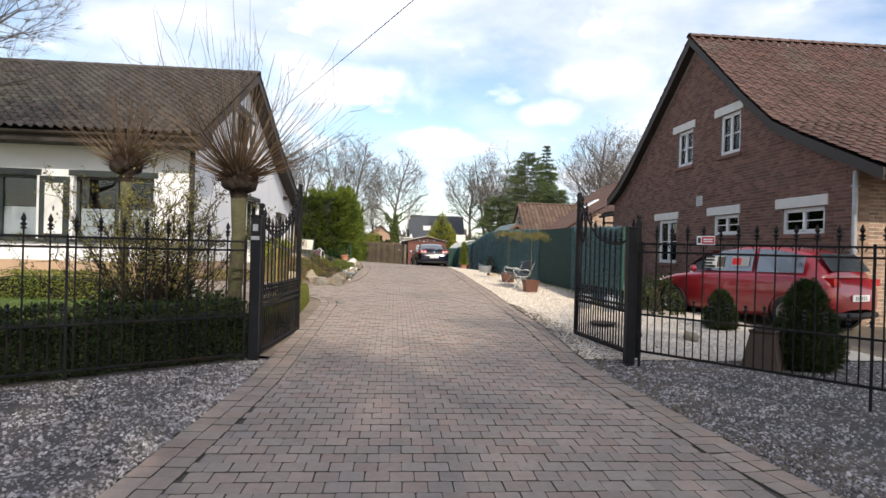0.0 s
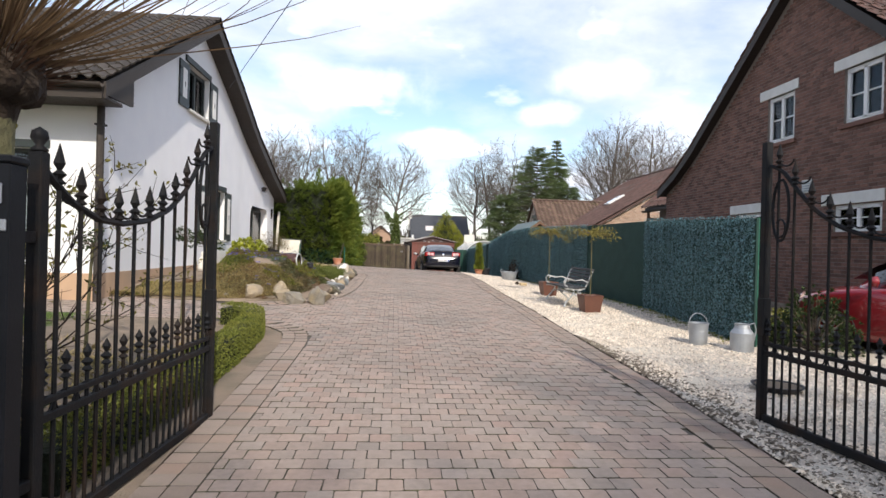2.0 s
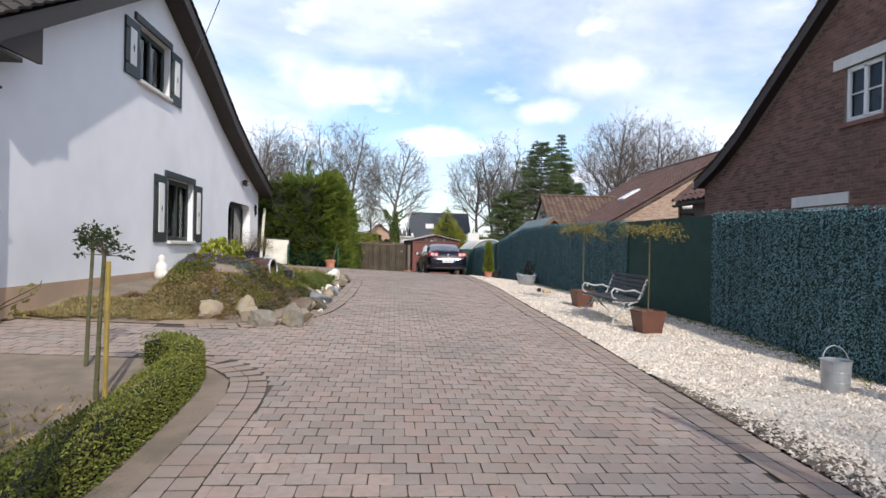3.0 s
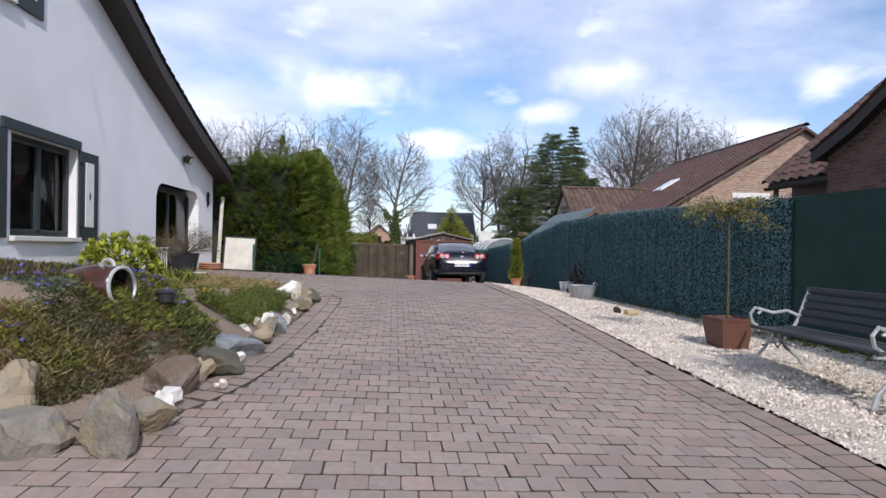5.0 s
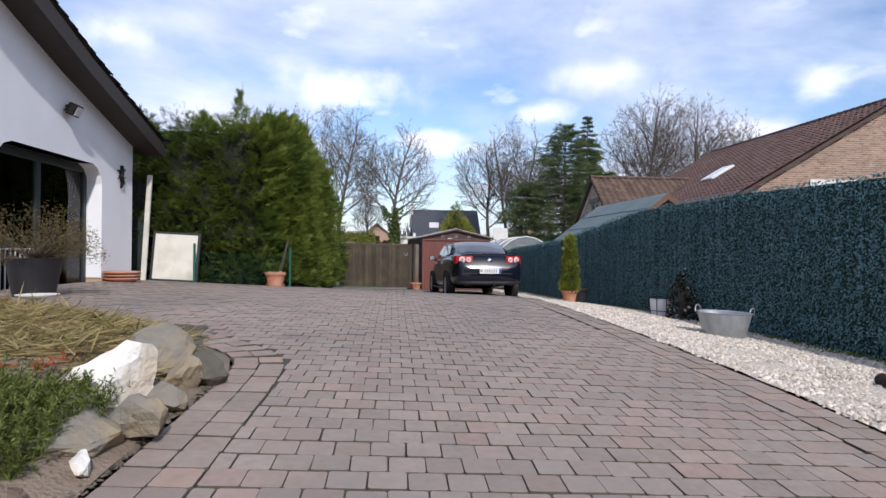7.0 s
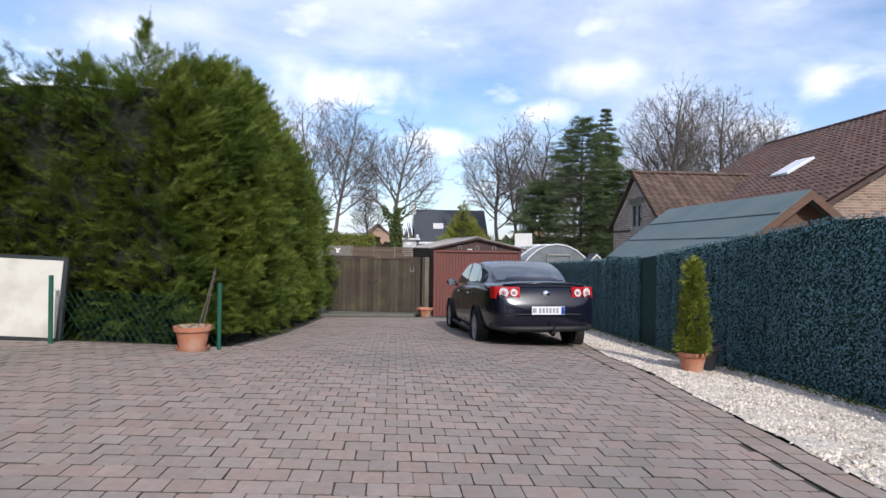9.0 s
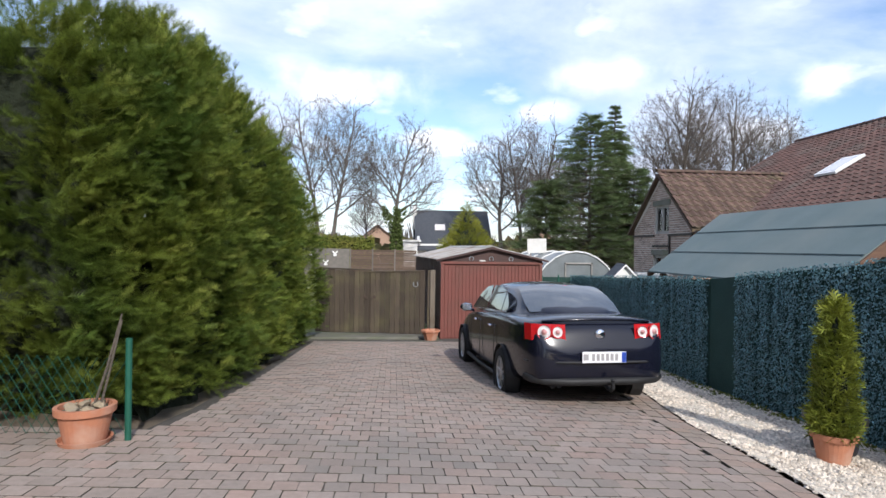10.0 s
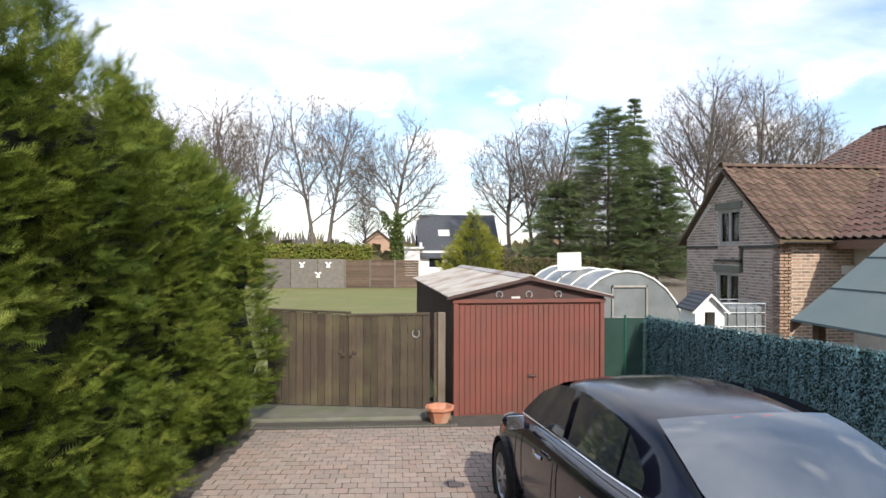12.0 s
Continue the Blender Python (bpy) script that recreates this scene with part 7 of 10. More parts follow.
# side outline, y forward from the rear bumper, z up: half widths and heights by station
ST = [  # y, half width, sill z, shoulder z (deck or bonnet line), deck crown
    (0.00, 0.60, 0.46, 0.68, 0.69), (0.06, 0.75, 0.36, 0.82, 0.84), (0.14, 0.80, 0.32, 1.00, 1.06), (0.35, 0.86, 0.30, 1.035, 1.095),
    (0.75, 0.89, 0.27, 1.045, 1.09), (1.13, 0.90, 0.23, 1.04, 1.07), (1.7, 0.905, 0.20, 1.02, 1.04), (2.4, 0.905, 0.20, 0.995, 1.01),
    (3.1, 0.90, 0.20, 0.965, 1.0), (3.5, 0.895, 0.21, 0.92, 0.98), (3.84, 0.89, 0.22, 0.85, 0.92), (4.3, 0.85, 0.24, 0.74, 0.81), (4.6, 0.74, 0.28, 0.60, 0.66), (4.74, 0.55, 0.36, 0.50, 0.53)]
secs = []
for y, hw, z0, z1, zc in ST:
    prof = [(hw * 0.86, z0), (hw * 0.97, z0 + 0.07), (hw, z0 + (z1 - z0) * 0.45), (hw * 0.985, z1 - 0.11), (hw * 0.945, z1 - 0.02), (hw * 0.88, z1 + 0.012), (hw * 0.5, zc), (0, zc + 0.006)]
    secs.append([(x, y, z) for x, z in prof] + [(-x, y, z) for x, z in prof[::-1][1:]])
body_s = loft(secs)
# closed underside
for i in range(len(ST) - 1):
    n_ = len(secs[0])
    body_s.f.append((i * n_, (i + 1) * n_, (i + 1) * n_ + n_ - 1, i * n_ + n_ - 1))
cb = part("body", body_s, CARPAINT, CAR, "dark glossy saloon body", smooth=True)
sub = cb.modifiers.new("round", "SUBSURF")
sub.levels = sub.render_levels = 2
# cabin: glasshouse under a curved roof
CB = [(0.66, 0.56, 1.05, 1.07), (1.0, 0.66, 1.03, 1.19), (1.35, 0.69, 1.03, 1.335), (1.75, 0.70, 1.02, 1.41), (2.3, 0.705, 1.0, 1.435), (2.75, 0.70, 0.985, 1.415), (3.1, 0.695, 0.97, 1.33), (3.45, 0.68, 0.95, 1.15), (3.75, 0.64, 0.92, 0.95)]
secs = []
for y, hw, z0, zt in CB:
    wt = hw * (0.80 if zt > 1.2 else 0.9)
    prof = [(hw + 0.10, z0 - 0.03), (hw + 0.075, z0 + 0.02), (hw * 0.5 + wt * 0.5 + 0.03, (z0 + zt) / 2), (wt + 0.02, zt - 0.05), (wt - 0.09, zt - 0.008), (wt * 0.5, zt + 0.012), (0, zt + 0.018)]
    secs.append([(x, y, z) for x, z in prof] + [(-x, y, z) for x, z in prof[::-1][1:]])
cabin = part("roof", loft(secs), CARPAINT, CAR, "curved roof", smooth=True)
sub = cabin.modifiers.new("round", "SUBSURF")
sub.levels = sub.render_levels = 2
# rear window, windscreen and side glass, a little proud of the cabin


def glass_strip(name, rows_, parent):
    s = Shape()
    n = len(rows_[0])
    for r in rows_:
        s.v += r
    s.f = [(i * n + k, i * n + k + 1, (i + 1) * n + k + 1, (i + 1) * n + k) for i in range(len(rows_) - 1) for k in range(n - 1)]
    return part(name, s, CARGLASS, parent, "tinted glass", smooth=True)


rw = []
for y, hw, z in ((0.80, 0.60, 1.10), (0.98, 0.615, 1.195), (1.18, 0.60, 1.29), (1.38, 0.575, 1.365), (1.50, 0.55, 1.395)):
    rw.append([(hw * t, y - 0.012 + 0.05 * t * t, z + 0.022 - 0.03 * t * t) for t in (-1, -0.8, -0.5, 0, 0.5, 0.8, 1)])
glass_strip("rear_window", rw, CAR)
ws = []
for y, hw, z in ((3.74, 0.62, 0.955), (3.5, 0.63, 1.10), (3.25, 0.61, 1.235), (3.04, 0.58, 1.325)):
    ws.append([(hw * t, y + 0.01 - 0.06 * t * t, z + 0.024 - 0.02 * t * t) for t in (-1, -0.7, 0, 0.7, 1)])
glass_strip("windscreen", ws, CAR)
for sd in (-1, 1):
    for name, ys_ in (("rear_quarter_glass", ((1.30, 1.09, 1.15), (1.44, 1.075, 1.25), (1.56, 1.07, 1.31))), ("rear_side_glass", ((1.60, 1.07, 1.325), (1.9, 1.06, 1.37), (2.2, 1.05, 1.385), (2.36, 1.045, 1.385))),
                      ("front_side_glass", ((2.46, 1.04, 1.385), (2.8, 1.025, 1.35), (3.1, 1.01, 1.24), (3.30, 1.0, 1.11), (3.42, 0.995, 1.02)))):
        rws = []
        for y, za, zb in ys_:
            rws.append([(sd * (0.792 - 0.33 * (zz - 1.0) + 0.012), y, zz) for zz in (za, za + (zb - za) * 0.5, zb)])
        glass_strip(name, rws, CAR)
    part("window_trim", Shape().tube([(sd * 0.80, 1.25, 1.075), (sd * 0.812, 1.7, 1.055), (sd * 0.815, 2.4, 1.035), (sd * 0.80, 3.45, 0.985)], 0.007, 6), CHROME, CAR, "chrome window strip")
    m = part("mirror", Shape().lathe([(0.0, -0.07), (0.06, -0.06), (0.085, 0.0), (0.075, 0.05), (0.0, 0.06)], 12, Matrix.Translation((sd * 1.0, 3.05, 1.02)) @ Matrix.Rotation(math.pi / 2, 4, "X") @ Matrix.Diagonal((1.25, 0.8, 0.8, 1))), CARPAINT, CAR, "door mirror", smooth=True)
    part("mirror_glass", Shape().box(sd * 1.0 - 0.075, sd * 1.0 + 0.075, 2.992, 3.0, 0.965, 1.075, 0.003), CHROME, m)
    part("mirror_arm", Shape().tube([(sd * 0.86, 3.1, 0.96), (sd * 0.96, 3.07, 0.98)], 0.025, 6), CARPAINT, m)
    for y in (1.62, 2.58):
        part("door_handle", Shape().tube([(sd * 0.915, y, 0.86), (sd * 0.935, y + 0.06, 0.865), (sd * 0.915, y + 0.19, 0.865)], 0.014, 6), CHROME, CAR)
    for y in (1.5, 2.4, 3.35):
        part("door_gap", Shape().tube([(sd * 0.912, y, 0.32), (sd * 0.922, y - 0.02, 0.6), (sd * 0.90, y - 0.03, 0.9)], 0.005, 4), CARTRIM, CAR)
    part("sill_trim", Shape().tube([(sd * 0.885, 1.5, 0.24), (sd * 0.89, 2.4, 0.225), (sd * 0.885, 3.45, 0.24)], 0.03, 6), CARTRIM, CAR)
    # rear lamp: two round lenses in a red housing wrapping the corner
    lm = Shape()
    prof = [(0.42, 0.118), (0.58, 0.128), (0.71, 0.152), (0.795, 0.212), (0.838, 0.335)]
    for x, y in prof:
        lm.v += [(sd * x, y - 0.055, 0.845 - 0.02 * (x - 0.42)), (sd * x, y - 0.03, 1.01 + 0.02 * (x - 0.4))]
    lm.f = [(2 * k, 2 * k + 1, 2 * k + 3, 2 * k + 2) for k in range(4)]
    rl = part("rear_lamp", lm, LAMPRED, CAR, "red rear lamp cluster")
    for x, y, a, rr in ((0.515, 0.072, 0, 0.066), (0.668, 0.092, 20, 0.08)):
        part("round_lens", Shape().lathe([(rr, 0.0), (rr * 0.92, 0.008), (rr * 0.8, 0.002), (rr * 0.62, 0.0), (rr * 0.5, 0.008), (0.0, 0.012)], 20, Matrix.Translation((sd * x, y, 0.93)) @ Matrix.Rotation(sd * radians(a), 4, "Z") @ Matrix.Rotation(math.pi / 2, 4, "X"), cap=False), LAMPCLEAR, rl, smooth=True)
        part("lens_ring", Shape().tube([tuple(Matrix.Translation((sd * x, y - 0.008, 0.93)) @ Matrix.Rotation(sd * radians(a), 4, "Z") @ Vector((rr * math.cos(q), 0, rr * math.sin(q)))) for q in [2 * math.pi * k / 18 for k in range(19)]], 0.008, 5, cap=False), LAMPRED, rl)
        part("lens_core", Shape().lathe([(rr * 0.42, 0.0), (rr * 0.3, 0.02), (0.0, 0.024)], 14, Matrix.Translation((sd * x, y - 0.006, 0.93)) @ Matrix.Rotation(sd * radians(a), 4, "Z") @ Matrix.Rotation(math.pi / 2, 4, "X"), cap=False), LENSCORE, rl, smooth=True)
    part("headlamp", Shape().lathe([(0.12, 0.0), (0.09, 0.05), (0.0, 0.07)], 14, Matrix.Translation((sd * 0.62, 4.52, 0.62)) @ Matrix.Rotation(-math.pi / 2, 4, "X"), cap=False), LAMPCLEAR, CAR, smooth=True)
    for y in (1.13, 3.84):
        arch_ = Shape().lathe([(0.36, 0.0), (0.36, 0.16), (0.0, 0.16)], 24, Matrix.Translation((sd * 0.925, y, 0.315)) @ Matrix.Rotation(sd * -math.pi / 2, 4, "Y"), cap=False)
        part("wheel_arch", arch_, CARTRIM, CAR, "black wheel arch")
        wheel(CAR, sd * 0.815, y, sd)
part("bumper_trim", Shape().tube([(-0.84, 0.5, 0.60), (-0.82, 0.24, 0.60), (-0.70, 0.07, 0.60), (-0.45, 0.0, 0.605), (0, -0.025, 0.605), (0.45, 0.0, 0.605), (0.70, 0.07, 0.60), (0.82, 0.24, 0.60), (0.84, 0.5, 0.60)], 0.014, 6), CARTRIM, CAR)
part("bumper_skirt", Shape().tube([(-0.81, 0.34, 0.415), (-0.78, 0.2, 0.405), (-0.66, 0.09, 0.395), (-0.4, 0.03, 0.39), (0.4, 0.03, 0.39), (0.66, 0.09, 0.395), (0.78, 0.2, 0.405), (0.81, 0.34, 0.415)], 0.045, 8), CARTRIM, CAR, smooth=True)
part("boot_gap", Shape().tube([(-0.62, 0.10, 0.99), (-0.50, 0.085, 0.84), (-0.44, 0.06, 0.73), (0, 0.028, 0.72), (0.44, 0.06, 0.73), (0.50, 0.085, 0.84), (0.62, 0.10, 0.99)], 0.006, 5), CARTRIM, CAR)
part("spoiler_lip", Shape().tube([(-0.66, 0.2, 1.03), (-0.4, 0.13, 1.055), (0, 0.115, 1.065), (0.4, 0.13, 1.055), (0.66, 0.2, 1.03)], 0.018, 6), CARPAINT, CAR, smooth=True)
part("badge_disc", Shape().lathe([(0.06, 0.0), (0.055, 0.012), (0.0, 0.014)], 20, Matrix.Translation((0, 0.075, 0.90)) @ Matrix.Rotation(math.pi / 2, 4, "X"), cap=False), CHROME, CAR, "round chrome badge", smooth=True)
np_ = part("number_plate", Shape().box(-0.262, 0.262, -0.045, -0.03, 0.605, 0.725, 0.003), PLATE, CAR, "white number plate")
part("plate_band", Shape().box(0.205, 0.258, -0.048, -0.045, 0.61, 0.72), PLATEBLUE, np_)
for i in range(6):
    part("plate_bar", Shape().box(-0.15 + i * 0.055, -0.115 + i * 0.055, -0.048, -0.045, 0.63, 0.705), PLATEGREY, np_)
part("plate_bar", Shape().box(-0.25, -0.19, -0.048, -0.045, 0.635, 0.70), PLATEGREY, np_)
part("exhaust", Shape().tube([(-0.48, 0.1, 0.34), (-0.48, 0.3, 0.34)], 0.03, 10).tube([(-0.56, 0.1, 0.34), (-0.56, 0.3, 0.34)], 0.03, 10), CARTRIM, CAR)
part("tow_bar", Shape().tube([(0.08, 0.2, 0.34), (0.08, -0.04, 0.30), (0.08, -0.09, 0.34), (0.08, -0.09, 0.40)], 0.02, 8).lathe([(0.0, -0.03), (0.028, 0), (0.0, 0.03)], 10, Matrix.Translation((0.08, -0.09, 0.42)), cap=False), CARTRIM, CAR)
part("rear_wiper_light", Shape().tube([(-0.12, 1.46, 1.40), (0.12, 1.46, 1.40)], 0.008, 5), LAMPRED, CAR)

# ---- red hatchback behind the railing ----
RC = thing("parked_hatchback", "bright red hatchback parked on gravel by the brick house", "car", 8.08, 9.75, -0.10, 22)
RC.matrix_world = RC.matrix_world @ Matrix.Diagonal((1.0, 1.05, 1.05, 1))
ST2 = [(0.0, 0.55, 0.42, 0.62, 0.64), (0.08, 0.74, 0.30, 0.86, 0.88), (0.25, 0.83, 0.24, 0.98, 1.0), (0.8, 0.88, 0.20, 0.97, 1.0), (1.7, 0.89, 0.19, 0.94, 0.98), (2.6, 0.89, 0.19, 0.92, 0.96), (3.2, 0.87, 0.21, 0.86, 0.93), (3.7, 0.80, 0.26, 0.74, 0.80), (4.0, 0.55, 0.36, 0.55, 0.58)]
secs = []
for y, hw, z0, z1, zc in ST2:
    prof = [(hw * 0.86, z0), (hw * 0.97, z0 + 0.07), (hw, z0 + (z1 - z0) * 0.45), (hw * 0.985, z1 - 0.11), (hw * 0.945, z1 - 0.02), (hw * 0.85, z1 + 0.01), (hw * 0.5, zc), (0, zc + 0.006)]
    secs.append([(x, y, z) for x, z in prof] + [(-x, y, z) for x, z in prof[::-1][1:]])
rb = part("body", loft(secs), CARRED, RC, "glossy red body", smooth=True)
rb.modifiers.new("round", "SUBSURF").levels = 2
secs = []
for y, hw, z0, zt in ((0.12, 0.62, 0.96, 1.0), (0.35, 0.70, 0.95, 1.30), (0.8, 0.72, 0.94, 1.45), (1.6, 0.73, 0.93, 1.49), (2.2, 0.72, 0.92, 1.42), (2.7, 0.70, 0.91, 1.2), (3.1, 0.64, 0.9, 0.94)):
    wt = hw * 0.82
    prof = [(hw + 0.1, z0 - 0.02), (hw + 0.07, z0 + 0.02), (wt + 0.02, zt - 0.06), (wt - 0.08, zt - 0.01), (0, zt + 0.015)]
    secs.append([(x, y, z) for x, z in prof] + [(-x, y, z) for x, z in prof[::-1][1:]])
rr_ = part("roof", loft(secs), CARRED, RC, smooth=True)
rr_.modifiers.new("round", "SUBSURF").levels = 2
glass_strip("rear_window", [[(hw * t, y - 0.02, z + 0.02) for t in (-1, -0.5, 0, 0.5, 1)] for y, hw, z in ((0.17, 0.60, 1.03), (0.3, 0.60, 1.2), (0.42, 0.57, 1.33))], RC)
glass_strip("windscreen", [[(hw * t, y + 0.02, z + 0.02) for t in (-1, -0.5, 0, 0.5, 1)] for y, hw, z in ((3.05, 0.60, 0.98), (2.75, 0.6, 1.17), (2.4, 0.56, 1.34))], RC)
for sd in (-1, 1):
    for ys_ in (((0.5, 1.0, 1.30), (0.95, 0.99, 1.38), (1.35, 0.985, 1.40)), ((1.45, 0.985, 1.40), (2.1, 0.97, 1.36), (2.7, 0.96, 1.1))):
        glass_strip("side_glass", [[(sd * (0.80 - 0.22 * (zz - 0.95) + 0.02), y, zz) for zz in (za, (za + zb) / 2, zb)] for y, za, zb in ys_], RC)
    for y in (0.72, 3.22):
        part("wheel_arch", Shape().lathe([(0.345, 0.0), (0.345, 0.14), (0.0, 0.14)], 24, Matrix.Translation((sd * 0.895, y, 0.3)) @ Matrix.Rotation(sd * -math.pi / 2, 4, "Y"), cap=False), CARTRIM, RC, "black wheel arch")
        wheel(RC, sd * 0.79, y, sd, 0.30, 0.2, 10)
    part("rear_lamp", Shape().prism([(0.50 * sd, 0.80), (0.70 * sd, 0.80), (0.72 * sd, 0.93), (0.58 * sd, 0.92)], 0.05, 0.22, "y"), LAMPRED, RC, "red rear lamp")
    part("headlamp", Shape().lathe([(0.13, 0.0), (0.1, 0.05), (0.0, 0.07)], 14, Matrix.Translation((sd * 0.58, 3.72, 0.66)) @ Matrix.Rotation(-math.pi / 2, 4, "X"), cap=False), LAMPCLEAR, RC, smooth=True)
    part("mirror", Shape().lathe([(0.0, -0.06), (0.06, -0.05), (0.075, 0.02), (0.0, 0.05)], 10, Matrix.Translation((sd * 0.95, 2.62, 0.99)) @ Matrix.Rotation(math.pi / 2, 4, "X"), cap=False), CARRED, RC, smooth=True)
p2 = part("number_plate", Shape().box(-0.26, 0.26, -0.02, -0.008, 0.55, 0.66, 0.003), PLATE, RC, "white number plate")
for i in range(6):
    part("plate_bar", Shape().box(-0.18 + i * 0.06, -0.14 + i * 0.06, -0.023, -0.02, 0.57, 0.64), PLATEGREY, p2)
part("bumper_skirt", Shape().tube([(-0.78, 0.25, 0.33), (-0.6, 0.06, 0.31), (0, 0.0, 0.3), (0.6, 0.06, 0.31), (0.78, 0.25, 0.33)], 0.06, 8), CARTRIM, RC, smooth=True)


def on_window(y0, y1, z0, z1, proud):
    """A thin slip lying on the slanted side window."""
    xa, xb = -(0.84 - 0.22 * (z0 - 0.95)) - proud, -(0.84 - 0.22 * (z1 - 0.95)) - proud
    return Shape().prism([(xa, z0), (xb, z1), (xb + 0.004, z1), (xa + 0.004, z0)], y0, y1, "y")


wp = part("window_poster", on_window(2.06, 2.46, 1.02, 1.25, 0.0), STONEWHITE, RC, "white poster in the side window")
for y0, y1, z0, z1 in ((2.26, 2.47, 1.21, 1.25), (2.26, 2.47, 1.15, 1.19), (2.3, 2.47, 1.09, 1.13), (2.22, 2.47, 1.03, 1.07)):
    part("poster_bar", on_window(y0, y1, z0, z1, 0.004), CARTRIM, wp)
part("poster_patch", on_window(2.05, 2.19, 1.04, 1.24, 0.004), BARK, wp)
w2 = part("window_poster", on_window(1.52, 1.88, 1.07, 1.25, 0.0), PLATEGREY, RC, "faded red and white poster in the side window")
part("poster_patch", on_window(1.68, 1.86, 1.10, 1.22, 0.004), SIGNRED, w2)

# ---- rockery island ----
AY, AH = [15.0, 15.4, 16.0, 16.5, 17.0, 17.7, 18.5, 19.2, 20.2, 22.0, 23.3], [0.06, 0.15, 0.36, 0.62, 0.68, 0.50, 0.22, 0.15, 0.12, 0.10, 0.02]


def mound(x, y):
    d = left_edge(y) - 0.03 - x
    k = min(1.0, max(0.0, d) / 0.8) * min(1.0, max(0.0, y - 15.1) / 1.0) * min(1.0, max(0.0, 23.25 - y) / 0.8)
    k *= 1.0 if x > -3.5 else max(0.08, 1 - (-3.5 - x) / 0.5)
    return gz(x, y) + 0.05 * min(1.0, max(0.0, d) / 0.25) + float(np.interp(y, AY, AH)) * k + 0.03 * noise.noise((x * 2.5, y * 2.5, 7))


s = Shape()
ny_, nx_ = 84, 30
for j in range(ny_ + 1):
    y = 15.12 + 8.15 * j / ny_
    r_ = left_edge(y) - 0.02
    for i in range(nx_ + 1):
        x = -5.08 + (r_ + 5.08) * i / nx_
        s.v.append((x, y, mound(x, y)))
s.f = [(j * (nx_ + 1) + i, j * (nx_ + 1) + i + 1, (j + 1) * (nx_ + 1) + i + 1, (j + 1) * (nx_ + 1) + i) for j in range(ny_) for i in range(nx_)]
solo("rockery_bed", s, SAND, "raised earth bed of the rockery by the house", kind="structure", fix=False, smooth=True)


def rock(x, y, r, material, label, seed, sx=1.0, sy=0.8, sz=0.65, z=None, lift=0.25):
    """One angular stone, half sunk in its bed."""
    rnd = random.Random(seed)
    bm = bmesh.new()
    bmesh.ops.create_icosphere(bm, subdivisions=3, radius=1.0)
    planes = [(Vector((rnd.gauss(0, 1), rnd.gauss(0, 1), rnd.gauss(0, 1))).normalized(), rnd.uniform(0.42, 0.78)) for _ in range(13)]
    for v in bm.verts:
        c = v.co.copy()
        for n_, dd in planes:
            t = c.dot(n_) - dd
            if t > 0:
                c -= n_ * t * 0.99
        c *= 1 + 0.13 * noise.noise(c * 3.1 + Vector((seed, 0, 0))) + 0.05 * noise.noise(c * 9.0 + Vector((0, seed, 0)))
        v.co = Vector((c.x * r * sx, c.y * r * sy, c.z * r * sz))
    me = bpy.data.meshes.new("rockery_stone")
    bm.to_mesh(me)
    bm.free()
    me.materials.append(material)
    ob = tagged(new("rockery_stone", me), label, "stone", "rockery stones")
    zz = (mound(x, y) if z is None else z) + r * sz * lift
    ob.matrix_world = pose(x, y, zz, rnd.uniform(-12, 12), rnd.uniform(-12, 12), rnd.uniform(0, 360))
    return ob


STONES = {"grey": (ROCKGREY, "rough grey rubble slab edging the rockery"), "white": (ROCKWHITE, "white quartz stone edging the rockery"), "blue": (ROCKBLUE, "veined blue-grey stone edging the rockery"),
          "tan": (ROCKTAN, "tan sandstone block edging the rockery"), "dark": (ROCKDARK, "dark olive-grey stone edging the rockery"), "brown": (ROCKBROWN, "brown weathered stone edging the rockery")}


def edge_stone(kind, x, y, w, h, deep=0.8, sink=0.3, seed=0):
    """A stone w wide and h high over the bed at its front foot (x, y)."""
    m, label = STONES[kind]
    if y > 17.4:
        w, h = w * 1.22, h * 1.2
    r = 0.5 * w / 0.72
    zb = gz(x, y) + 0.05
    return rock(x - 0.03, y + 0.45 * w * deep, r, m, label, 400 + seed, 1.0, deep, h * 0.72 / r, zb, (0.5 - sink) * 1.4)


